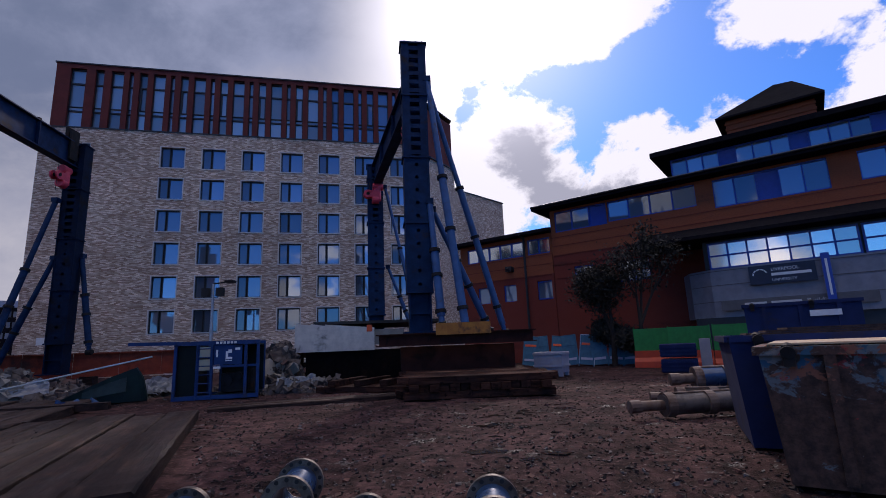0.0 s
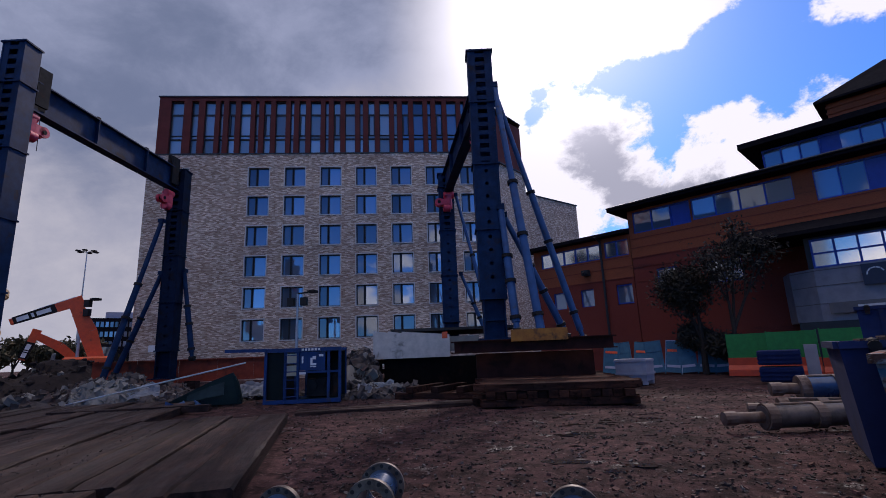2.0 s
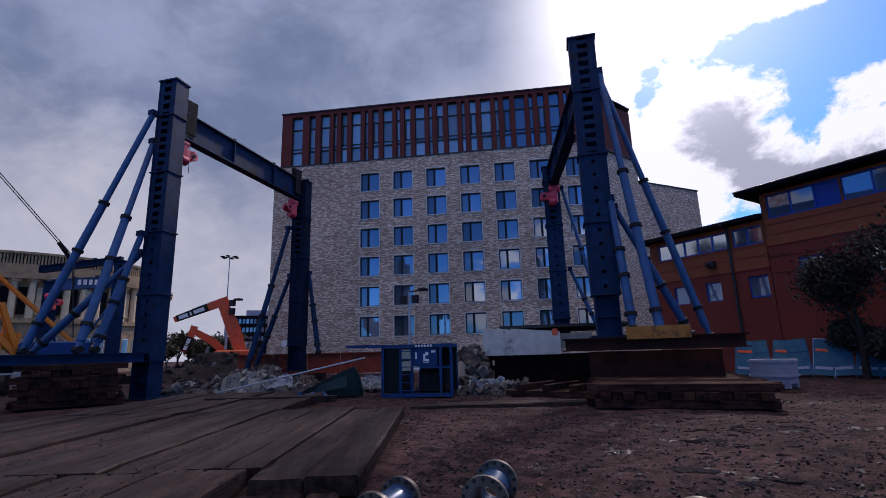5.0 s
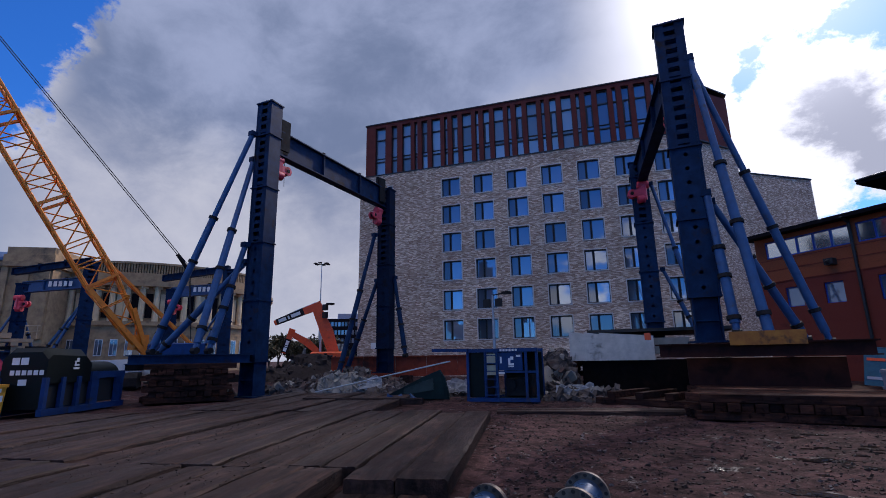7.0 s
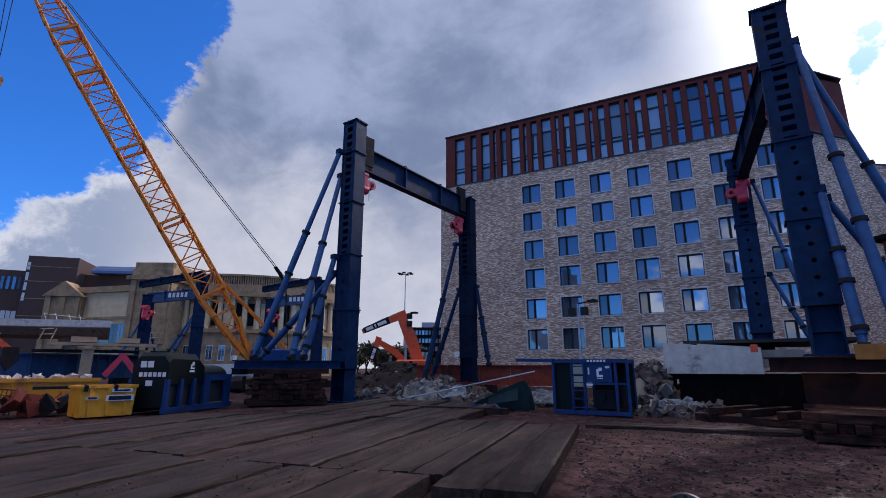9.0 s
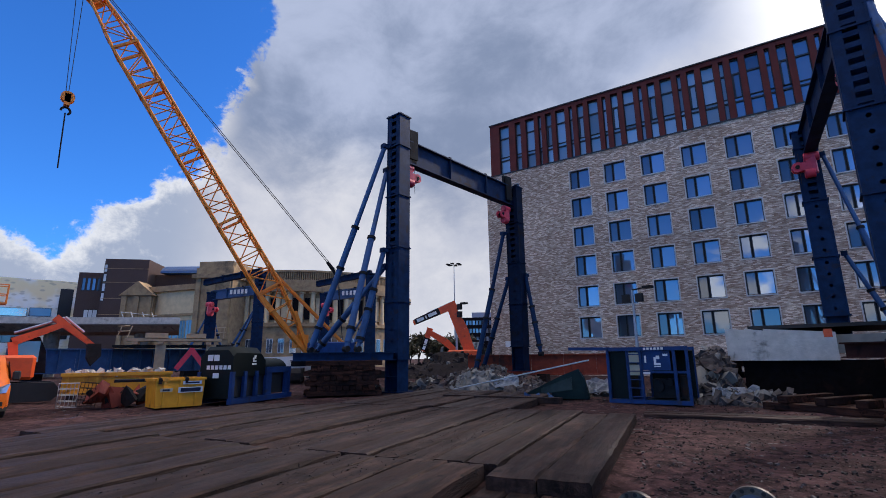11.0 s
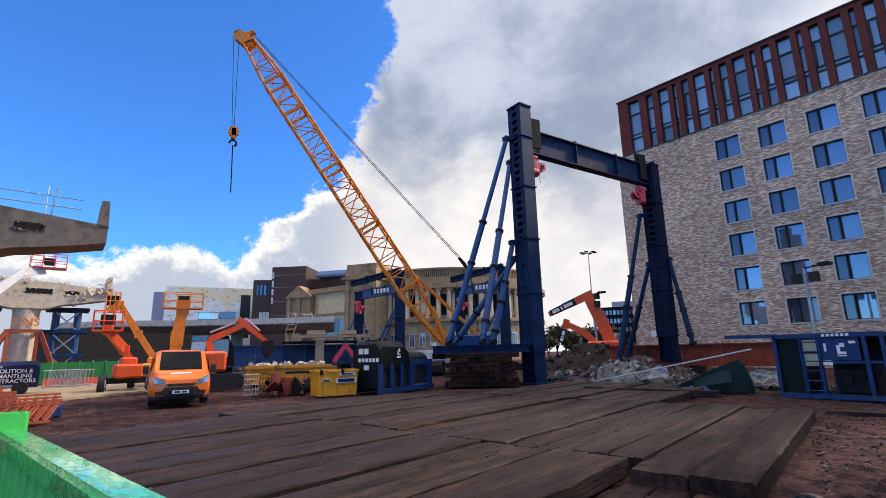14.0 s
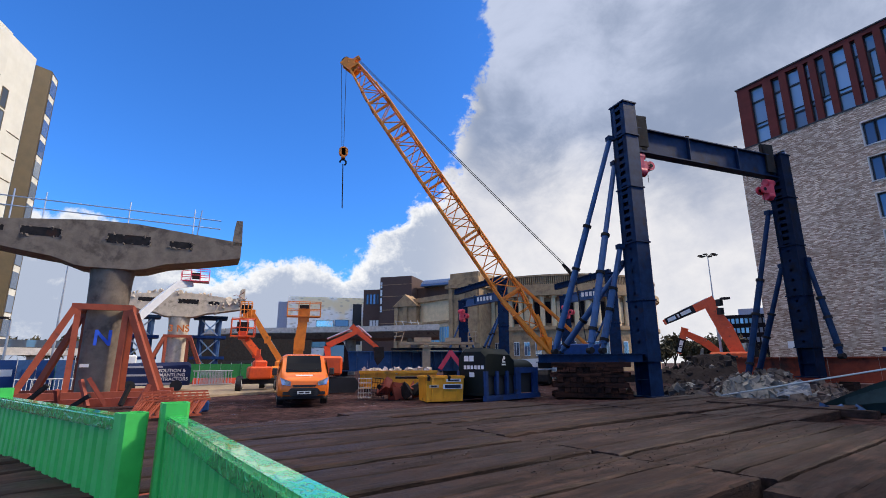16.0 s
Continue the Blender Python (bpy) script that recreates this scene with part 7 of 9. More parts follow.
boom_lift("orange articulated boom lift with cage raised low", 95.2, 33.0, spot(95.6, 33.0, 2.2), spot(97.2, 32.6, 3.3), M_ORANGE, M_ORANGE, 1.35, 5)
boom_lift("yellow articulated boom lift with bent arm", 93.0, 36.0, spot(94.6, 36.0, 3.2), spot(97.0, 36.2, 4.75), M_YELLOW, M_YELLOW, 0.7, 0, spot(96.4, 36.0, 5.0), 0.36)
boom_lift("yellow telescopic lift with upright mast and wide cage", 91.3, 38.0, spot(91.2, 38.0, 3.0), spot(90.9, 38.0, 5.1), M_YELLOW, M_YELLOW, 2.4, 0, None, 0.7)


# ---- excavators ----
def excavator(label, az, d, pts, mat, turn=0.0, widths=(0.7, 0.5), bucket=True, scale=1.0, marked=False, bend=None):
    """A tracked excavator seen from its side. pts: boom foot, knuckle, stick end in the plane of the arm (x to its right, z)."""
    ex = thing("excavator", label, "excavator", Matrix.Translation(spot(az, d)) @ Matrix.Rotation(radians(az + turn), 4, "Z"), "excavators")
    s = scale
    for y in (-1.05 * s, 1.05 * s):
        bm = bmesh.new()
        ringp = [(1.8 * s * c, 0.42 * s + 0.4 * s * q) for c, q in ((-1, -0.5), (-0.88, -1), (0.88, -1), (1, -0.5), (1, 0.4), (0.9, 1), (-0.9, 1), (-1, 0.4))]
        loft(bm, [[(x, y + o, z) for x, z in ringp] for o in (-0.28 * s, 0.28 * s)])
        part("crawler_track", bm, M_BLACK, ex)
    bm = bmesh.new()
    span(bm, -1.8 * s, 0.9 * s, -1.2 * s, 1.2 * s, 0.95 * s, 2.0 * s)
    soften(bm, 0.12 * s)
    part("body", bm, mat, ex)
    bm = bmesh.new()
    loft(bm, [[(-0.1 * s, y, 1.2 * s), (1.35 * s, y, 1.2 * s), (1.25 * s, y, 2.2 * s), (0.95 * s, y, 2.85 * s), (-0.1 * s, y, 2.85 * s)] for y in (0.4 * s, 1.25 * s)])
    cab = part("cab", bm, M_STEEL, ex)
    bm = bmesh.new()
    span(bm, 0.05 * s, 1.0 * s, 0.36 * s, 0.4 * s, 1.7 * s, 2.65 * s)
    part("cab_window", bm, M_GLASS2, cab)
    p = [Vector((x, 0.1, z)) for x, z in pts]
    bm = bmesh.new()
    mid = Vector((bend[0], 0.1, bend[1]))
    limb(bm, p[0], mid, 0.5 * s, widths[0] * 0.8, widths[0]), limb(bm, mid, p[1], 0.5 * s, widths[0], widths[0] * 0.7)
    bo = part("boom", bm, mat, ex)
    if marked:
        bm = bmesh.new()
        d0 = (p[2] - p[1]).normalized()
        limb(bm, p[1].lerp(p[2], 0.3) + Vector((0, -0.24, 0)), p[1].lerp(p[2], 0.95) + Vector((0, -0.24, 0)), 0.05, 0.75, 0.6)
        sign = part("name_board", bm, M_STEEL, bo, "dark board with white lettering")
        bm = bmesh.new()
        for k0, k1 in ((0.38, 0.6), (0.64, 0.68), (0.72, 0.9)):
            limb(bm, p[1].lerp(p[2], k0) + Vector((0, -0.28, 0)), p[1].lerp(p[2], k1) + Vector((0, -0.28, 0)), 0.02, 0.34, 0.34)
        part("text_bar", bm, M_WHITE, sign)
    bm = bmesh.new()
    rod(bm, p[0] + Vector((0.3, 0.1, 0.0)), mid + Vector((0, 0.1, -0.1)), 0.07 * s, seg=8), rod(bm, mid + Vector((0, 0, 0.4 * s)), p[1] + Vector((0, 0, 0.3 * s)), 0.06 * s, seg=8)
    part("hydraulic_ram", bm, M_CHROME, bo)
    bm = bmesh.new()
    limb(bm, p[1] + (p[1] - p[2]).normalized() * 0.5 * s, p[2], 0.4 * s, widths[1], widths[1] * 0.6)
    st = part("stick", bm, mat, ex)
    bm = bmesh.new()
    rod(bm, p[1] + Vector((0, 0, 0.35 * s)), p[2].lerp(p[1], 0.35) + Vector((0, 0, 0.3 * s)), 0.06 * s, seg=8)
    part("hydraulic_ram", bm, M_CHROME, st)
    if bucket:
        bm = bmesh.new()
        q = p[2]
        loft(bm, [[q + Vector((x, y, z)) for x, z in ((-0.25, 0.1), (0.3, 0.1), (0.35, -0.5), (0.0, -0.95), (-0.2, -0.6))] for y in (-0.3 * s, 0.35 * s)])
        part("grapple", bm, M_STEEL, ex)
    return ex


excavator("orange excavator with raised arm and dark grapple", 88.2, 29.5, [(0.25, 1.1), (1.75, 3.45), (3.0, 2.45)], M_ORANGE, 0.0, (0.36, 0.34), bend=(0.0, 2.6))
excavator("large orange demolition excavator with lettered arm", 44.0, 52.0, [(0.2, 1.9), (-1.9, 7.1), (-5.9, 5.4)], M_ORANGE, 0.0, (1.3, 0.8), False, 1.25, True, (-0.75, 4.6))
excavator("small orange excavator with lowered arm behind rubble", 46.3, 58.0, [(0.9, 2.3), (-2.4, 4.7), (-3.1, 2.5)], M_ORANGE, 0.0, (0.8, 0.7), False, 1.0, True, (-0.5, 3.6))

# ---- van ----
M_VAN = material("metallic orange car paint", (0.80, 0.17, 0.018), (0.76, 0.155, 0.016), 0.22, 0.15, 1.0)
M_WINDSCREEN = glass_material("dark windscreen", (0.008, 0.009, 0.012), 0.1, 0.0)
M_LAMP = material("clear headlamp", (0.6, 0.62, 0.64), (0.45, 0.47, 0.5), 0.12, 0.6)
van = thing("van", "orange panel van with dark windscreen parked on mud", "van", Matrix.Translation(spot(90.45, 20.1, 0.0)) @ Matrix.Rotation(radians(4), 4, "Z"))


def vring(x, hb, ht, z0, zw, z1, ztop):
    """A body section: sill, waist, shoulder, roof."""
    half = [(hb * 0.92, z0), (hb, z0 + 0.12), (hb, zw), (ht + (hb - ht) * 0.55, zw + (z1 - zw) * 0.6), (ht, z1), (ht * 0.8, ztop)]
    return [(x, y, z) for y, z in half] + [(x, -y, z) for y, z in half[::-1]]


bm = bmesh.new()
loft(bm, [vring(0.0, 0.72, 0.5, 0.38, 0.72, 0.86, 0.9), vring(-0.08, 0.88, 0.68, 0.3, 0.78, 0.97, 1.0), vring(-0.32, 0.96, 0.8, 0.27, 0.88, 1.06, 1.1), vring(-0.75, 0.99, 0.86, 0.26, 0.98, 1.16, 1.2),
          vring(-1.1, 0.99, 0.84, 0.26, 1.1, 1.52, 1.58), vring(-1.5, 0.99, 0.82, 0.26, 1.1, 1.86, 1.93), vring(-2.2, 0.99, 0.84, 0.26, 1.1, 1.9, 1.98), vring(-4.8, 0.98, 0.84, 0.28, 1.1, 1.9, 1.97), vring(-4.95, 0.94, 0.8, 0.32, 1.1, 1.8, 1.88)])
part("body", bm, M_VAN, van, smooth=True)
bm = bmesh.new()
loft(bm, [[(-0.79, -0.7, 1.19), (-0.79, 0.7, 1.19), (-0.79, 0.7, 1.265), (-0.79, -0.7, 1.265)], [(-1.1, -0.69, 1.5), (-1.1, 0.69, 1.5), (-1.1, 0.69, 1.61), (-1.1, -0.69, 1.61)], [(-1.44, -0.66, 1.82), (-1.44, 0.66, 1.82), (-1.44, 0.66, 1.91), (-1.44, -0.66, 1.91)]])
ws = part("windscreen", bm, M_WINDSCREEN, van)
for s in (-1, 1):
    bm = bmesh.new()
    bar(bm, (-0.8, s * 0.05, 1.29), (-0.86, s * 0.62, 1.36), 0.02, 0.02)
    part("wiper", bm, M_BLACK, ws)
    bm = bmesh.new()
    loft(bm, [[(0.03, s * 0.5, 0.9), (0.02, s * 0.52, 0.75), (-0.02, s * 0.84, 0.79), (-0.1, s * 0.92, 1.06)], [(-0.1, s * 0.5, 0.9), (-0.1, s * 0.52, 0.75), (-0.2, s * 0.84, 0.79), (-0.3, s * 0.92, 1.06)]])
    hl = part("headlight", bm, M_LAMP, van)
    bm = bmesh.new()
    rod(bm, (-0.06, s * 0.66, 0.85), (0.02, s * 0.66, 0.85), 0.07, seg=12)
    part("bulb_lens", bm, M_CHROME, hl)
    bm = bmesh.new()
    box(bm, (-0.95, s * 1.12, 1.27), (0.14, 0.2, 0.3))
    soften(bm, 0.04)
    part("mirror", bm, M_BLACK, van, smooth=True)
    bm = bmesh.new()
    loft(bm, [[(-1.0, s * y, 1.2), (-1.9, s * y, 1.2), (-1.9, s * (y - 0.06), 1.72), (-1.45, s * (y - 0.06), 1.72)] for y in (0.985, 1.0)])
    part("side_window", bm, M_WINDSCREEN, van)
    bm = bmesh.new()
    box(bm, (-0.01, s * 0.66, 0.47), (0.1, 0.26, 0.12))
    part("fog_lamp_recess", bm, M_BLACK, van)
    for x in (-0.95, -3.9):
        bm = bmesh.new()
        rod(bm, (x, s * 0.72, 0.33), (x, s * 0.97, 0.33), 0.34, seg=22)
        soften(bm, 0.03)
        wh = part("wheel", bm, M_BLACK, van, smooth=True)
        bm = bmesh.new()
        rod(bm, (x, s * 0.94, 0.33), (x, s * 0.985, 0.33), 0.21, seg=14)
        part("rim", bm, M_CHROME, wh)
bm = bmesh.new()
loft(bm, [[(0.03, -0.46, 0.78), (0.03, 0.46, 0.78), (0.03, 0.4, 0.7), (0.03, -0.4, 0.7)], [(-0.05, -0.46, 0.78), (-0.05, 0.46, 0.78), (-0.05, 0.4, 0.7), (-0.05, -0.4, 0.7)]])
part("upper_grille", bm, M_BLACK, van)
bm = bmesh.new()
loft(bm, [[(0.04, -0.5, 0.66), (0.04, 0.5, 0.66), (0.04, 0.66, 0.46), (0.04, 0.46, 0.36), (0.04, -0.46, 0.36), (0.04, -0.66, 0.46)], [(-0.05, -0.5, 0.66), (-0.05, 0.5, 0.66), (-0.05, 0.66, 0.46), (-0.05, 0.46, 0.36), (-0.05, -0.46, 0.36), (-0.05, -0.66, 0.46)]])
gr2 = part("lower_grille", bm, M_BLACK, van)
for z in (0.42, 0.5, 0.57):
    bm = bmesh.new()
    span(bm, 0.035, 0.055, -0.4, 0.4, z - 0.012, z + 0.012)
    part("grille_bar", bm, M_STEEL, gr2)
bm = bmesh.new()
loft(bm, [[(0.0, -0.75, 0.36), (0.0, 0.75, 0.36), (-0.02, 0.75, 0.26), (-0.02, -0.75, 0.26)], [(-0.2, -0.94, 0.36), (-0.2, 0.94, 0.36), (-0.2, 0.92, 0.24), (-0.2, -0.92, 0.24)]])
part("bumper", bm, M_BLACK, van)
bm = bmesh.new()
span(bm, 0.06, 0.075, -0.26, 0.26, 0.44, 0.55)
np_ = part("number_plate", bm, M_WHITE, van)
for y0, y1 in ((-0.2, -0.02), (0.04, 0.2)):
    bm = bmesh.new()
    span(bm, 0.075, 0.079, y0, y1, 0.465, 0.525)
    part("text_bar", bm, M_BLACK, np_)
bm = bmesh.new()
box(bm, (-0.4, 0, 1.125), (0.16, 0.66, 0.012), Matrix.Rotation(radians(12), 3, "Y"))
part("bonnet_label", bm, M_WHITE, van)
# ---- barriers close to the camera ----
def green_barrier(a, b, label, end_post):
    """A moulded green barrier from a to b: wide top rail, ribbed panel, foot rail and end tube."""
    a, b = Vector((a[0], a[1], 0)), Vector((b[0], b[1], 0))
    d = (b - a).normalized()
    L = (b - a).length
    gb = thing("site_barrier", label, "barrier", Matrix.Translation(a) @ Matrix.Rotation(math.atan2(d.y, d.x), 4, "Z"), "green barriers")
    bm = bmesh.new()
    span(bm, 0, L, -0.1, 0.1, 0.89, 1.04)
    soften(bm, 0.025, 2)
    part("top_rail", bm, M_GREENTOP, gb, "glossy green rail wet with rain", smooth=True)
    bm = bmesh.new()
    span(bm, 0, L, -0.1, 0.1, 0.02, 0.16)
    soften(bm, 0.02)
    part("foot_rail", bm, M_GREEN, gb)
    n = max(3, int(L / 0.28))
    for i in range(n):
        bm = bmesh.new()
        x = L * (i + 0.5) / n
        w = L / n
        loft(bm, [[(x - w * 0.5, -0.035, z), (x - w * 0.34, -0.075, z), (x + w * 0.2, -0.075, z), (x + w * 0.36, -0.035, z), (x + w * 0.5, -0.035, z), (x + w * 0.5, 0.035, z), (x - w * 0.5, 0.035, z)] for z in (0.16, 0.89)])
        part("panel_rib", bm, M_GREEN, gb)
    for x, h in end_post:
        bm = bmesh.new()
        ring = [(0.13, 0.1), (0.13, -0.1), (0.09, -0.13), (-0.09, -0.13), (-0.13, -0.1), (-0.13, 0.1), (-0.09, 0.13), (0.09, 0.13)]
        loft(bm, [[(x + u * k, v * k, z) for u, v in ring] for z, k in ((0.12, 1.0), (h, 1.0), (h, 0.86), (h - 0.05, 0.84))])
        part("end_tube", bm, M_GREEN, gb, smooth=True)
    return gb


M_GREENTOP = bpy.data.materials.new("wet green plastic")
M_GREENTOP.use_nodes = True
nt = Net(M_GREENTOP.node_tree)
tc = nt.t.nodes.new("ShaderNodeTexCoord").outputs["Object"]
bs = nt.t.nodes.new("ShaderNodeBsdfPrincipled")
nt.put(bs.inputs["Base Color"], nt.mix(nt.noise(tc, 3.0), rgb(0.045, 0.48, 0.11), rgb(0.035, 0.40, 0.09)))
drops = nt.noise(nt.scaled(tc, 1.0, 2.2, 1.0), 9.0, 3.0, 0.5, 0.4)
nt.put(bs.inputs["Roughness"], nt.ramp(drops, 0.45, 0.52, 0.28, 0.06))
bs.inputs["Coat Weight"].default_value = 0.6
bn = nt.t.nodes.new("ShaderNodeBump")
bn.inputs["Strength"].default_value, bn.inputs["Distance"].default_value = 0.6, 0.01
nt.put(bn.inputs["Height"], nt.ramp(drops, 0.44, 0.54))
nt.put(bs.inputs["Normal"], bn.outputs[0])
nt.t.links.new(bs.outputs[0], nt.t.nodes.new("ShaderNodeOutputMaterial").inputs[0])
A1, B1 = Vector((-5.82, -1.41, 0)), Vector((-2.14, -0.01, 0))
E1 = B1 + (B1 - A1).normalized() * 0.55
green_barrier(A1.xy, E1.xy, "near glossy green plastic barrier with wet top rail", ((-0.02, 1.17),))
A2, B2 = spot(117.0, 11.8), Vector((-5.89, -1.87, 0))
green_barrier(A2.xy, B2.xy, "green plastic barrier with ribbed side and end tube", ((0.4, 1.18), ((B2 - A2).length + 0.1, 1.08)))
bm = bmesh.new()
p = spot(105.6, 6.7)
box(bm, (p.x, p.y, 0.08), (0.5, 0.34, 0.2), Matrix.Rotation(radians(20), 3, "Z"))
soften(bm, 0.02)
solid("steel_block", bm, M_RUSTRED, "rust-red steel ballast block between green barriers", "steel block")

# ---- yard around the first pier ----
bm = bmesh.new()
tb = thing("lattice_stack", "leaning stack of orange-red lattice trench frames", "steel frames", Matrix.Translation(spot(103.6, 17.2)) @ Matrix.Rotation(radians(112), 4, "Z") @ Matrix.Diagonal((0.72, 0.9, 0.8, 1)))
for k in range(4):
    bm = bmesh.new()
    y = k * 0.16
    for q in range(9):
        bar(bm, (-1.3 + q * 0.3, y, 0.05 + k * 0.03), (-0.75 + q * 0.3, y + 0.75, 0.55 + 0.1 * k), 0.05, 0.05)
    bar(bm, (-1.4, y, 0.06), (1.3, y, 0.06), 0.06, 0.06), bar(bm, (-0.85, y + 0.75, 0.58 + 0.1 * k), (1.8, y + 0.75, 0.58 + 0.1 * k), 0.06, 0.06)
    part("frame_panel", bm, M_PROP, tb)
for k, (a, d) in enumerate(((101.2, 18.6), (100.6, 19.2))):
    bm = bmesh.new()
    p = spot(a, d)
    box(bm, (p.x, p.y, 0.17), (0.5, 0.4, 0.36), Matrix.Rotation(0.4 * k, 3, "Z"))
    soften(bm, 0.05)
    solid("fuel_can", bm, M_BLUE2, "bright blue plastic container on mud", "container", group="blue containers")
st = thing("steel_offcuts", "rusty red steel stools and offcuts piled on the ground", "steel offcuts", Matrix.Translation(spot(109.5, 22.5)) @ Matrix.Rotation(radians(100), 4, "Z"))
rnd = random.Random(8)
for k in range(9):
    bm = bmesh.new()
    x = -2.2 + 0.5 * k
    bar(bm, (x, rnd.uniform(-0.5, 0.5), 0.1), (x + rnd.uniform(-0.8, 0.8), rnd.uniform(-0.6, 0.6), rnd.uniform(0.3, 1.1)), 0.12, 0.14)
    part("offcut", bm, M_RUSTRED if k % 3 else M_STEEL, st)
bm = bmesh.new()
bar(bm, (-2.6, 0.3, 0.15), (2.6, 0.5, 0.2), 0.4, 0.3)
part("offcut", bm, M_RUSTRED, st)

bvan = thing("contractor_van", "dark blue contractor's box van with white lettering", "van", Matrix.Translation(spot(104.7, 34.0)) @ Matrix.Rotation(radians(104.7), 4, "Z"))
bm = bmesh.new()
loft(bm, [[(x, 0, 0.35), (x, 2.0, 0.35), (x, 2.0, zt - 0.15), (x, 1.8, zt), (x, 0.15, zt), (x, 0.0, zt - 0.2)] for x, zt in ((-2.2, 1.62), (1.55, 1.72), (1.72, 1.55))])
soften(bm, 0.03)
part("body", bm, M_SKIPBLUE, bvan, smooth=True)
for txt, z, x, s in (("DEMOLITION &", 1.2, 0.5, 0.27), ("DISMANTLING", 0.95, 0.55, 0.27), ("CONTRACTORS", 0.7, 0.6, 0.27)):
    lettering(bvan, txt, s, Matrix.Translation((x, -0.012, z)) @ Matrix.Rotation(radians(90), 4, "X"), M_WHITE, 0.003)
for x0, x1, z in ((-1.9, 0.2, 1.42), (-1.8, -0.5, 0.45), (-0.3, 1.3, 0.45), (-2.0, -0.6, 0.95)):
    bm = bmesh.new()
    span(bm, x0, x1, -0.012, -0.004, z - 0.05, z + 0.06)
    part("text_bar", bm, M_PLASTIC, bvan)
for x in (-1.4, 1.0):
    bm = bmesh.new()
    rod(bm, (x, -0.02, 0.32), (x, 0.25, 0.32), 0.33, seg=18)
    part("wheel", bm, M_BLACK, bvan)
# crowd-control fence bundle and red barriers by the second pier
M_GALV = material("galvanised steel", (0.45, 0.46, 0.48), (0.35, 0.36, 0.38), 0.45, 0.6, 4.0)
for k in range(5):
    fc = thing("steel_hurdle", "galvanised steel crowd hurdle stacked upright", "hurdle", Matrix.Translation(spot(100.3 - 0.35 * k, 41.0 + 0.25 * k)) @ Matrix.Rotation(radians(100 + 5 * k), 4, "Z"), "steel hurdles")
    for q in range(9):
        bm = bmesh.new()
        rod(bm, (-0.8 + q * 0.2, 0, 0.1), (-0.8 + q * 0.2, 0, 1.05), 0.02, seg=5)
        part("rail_bar", bm, M_GALV, fc)
    for z in (0.1, 1.08):
        bm = bmesh.new()
        rod(bm, (-0.9, 0, z), (0.9, 0, z), 0.035, seg=6)
        part("rail_tube", bm, M_GALV, fc)
bm = bmesh.new()
c = spot(98.6, 46.0)
for k in range(6):
    p = spot(101.5 - k * 1.0, 47.0)
    b = thing("site_screen", "green netting screen panel fixed to fence", "screen", Matrix.Translation(p) @ Matrix.Rotation(radians(100), 4, "Z"), "green screens")
    bm = bmesh.new()
    span(bm, -0.4, 0.4, -0.03, 0.03, 0.1, 1.6)
    part("sheet", bm, M_GREENNET, b)
    bm = bmesh.new()
    rod(bm, (0.41, 0, 0), (0.41, 0, 1.7), 0.03, seg=6)
    part("post", bm, M_GALV, b)
for k in range(3):
    p = spot(100.8 - k * 1.5, 44.0)
    b = thing("water_barrier", "low red plastic barrier block", "barrier", Matrix.Translation(p) @ Matrix.Rotation(radians(100), 4, "Z"), "water barriers")
    bm = bmesh.new()
    loft(bm, [[(x, -0.25, 0), (x, 0.25, 0), (x, 0.1, 0.5), (x, -0.1, 0.5)] for x in (-0.55, 0.55)])
    part("block", bm, M_WBARRIER, b)
# sandy grit strip and kerb stones around the lifts, sunlight painted into their colour
M_SUNGRIT = material("sandy grit painted sunlit", (0.40, 0.30, 0.185), (0.24, 0.18, 0.115), 0.9, 0.0, 2.0, 0.4, 7.0)
bm = bmesh.new()
ringp = []
for q in range(40):
    a = math.tau * q / 40
    r = 1 + 0.25 * noise.noise(Vector((math.cos(a) * 2, math.sin(a) * 2, 4)))
    ringp.append((-36 + 9.0 * r * math.cos(a), -7.0 + 6.0 * r * math.sin(a)))
prism(bm, ringp, -0.3, 0.035)
solid("sunlit_grit", bm, M_SUNGRIT, "patch of sandy grit beyond the mud, painted sunlit", kind="structure")
# hoarding and skips beyond the first pier
for k in range(5):
    hz = spot(112.2 + k * 1.35, 38.0 + 0.5 * k)
    hb = thing("hoarding_panel", "blue-lined site hoarding panel beside a fence", "hoarding", Matrix.Translation(hz) @ Matrix.Rotation(radians(113), 4, "Z"), "hoarding panels")
    bm = bmesh.new()
    span(bm, -0.44, 0.44, -0.04, 0.04, 0.1, 1.85)
    part("sheet", bm, M_BLUEPIPE if k % 2 == 0 else M_BLUE2, hb)
    bm = bmesh.new()
    rod(bm, (0.44, 0, 0), (0.44, 0, 2.0), 0.03, seg=6)
    part("post", bm, M_GREENNET if k == 1 else M_GALV, hb)
    if k == 3:
        bm = bmesh.new()
        span(bm, -0.3, 0.3, -0.055, -0.042, 0.9, 1.3)
        part("notice", bm, M_WHITE, hb)
for k in range(7):
    fc = thing("steel_hurdle", "white steel pedestrian hurdle on the ground", "hurdle", Matrix.Translation(spot(107.5 + k * 1.25, 36.0)) @ Matrix.Rotation(radians(112), 4, "Z"), "steel hurdles")
    for q in range(5):
        bm = bmesh.new()
        rod(bm, (-0.36 + q * 0.18, 0, 0.05), (-0.36 + q * 0.18, 0, 0.75), 0.02, seg=5)
        part("rail_bar", bm, M_WHITE, fc)
    bm = bmesh.new()
    rod(bm, (-0.39, 0, 0.78), (0.39, 0, 0.78), 0.03, seg=6)
    part("top_tube", bm, M_WHITE, fc)

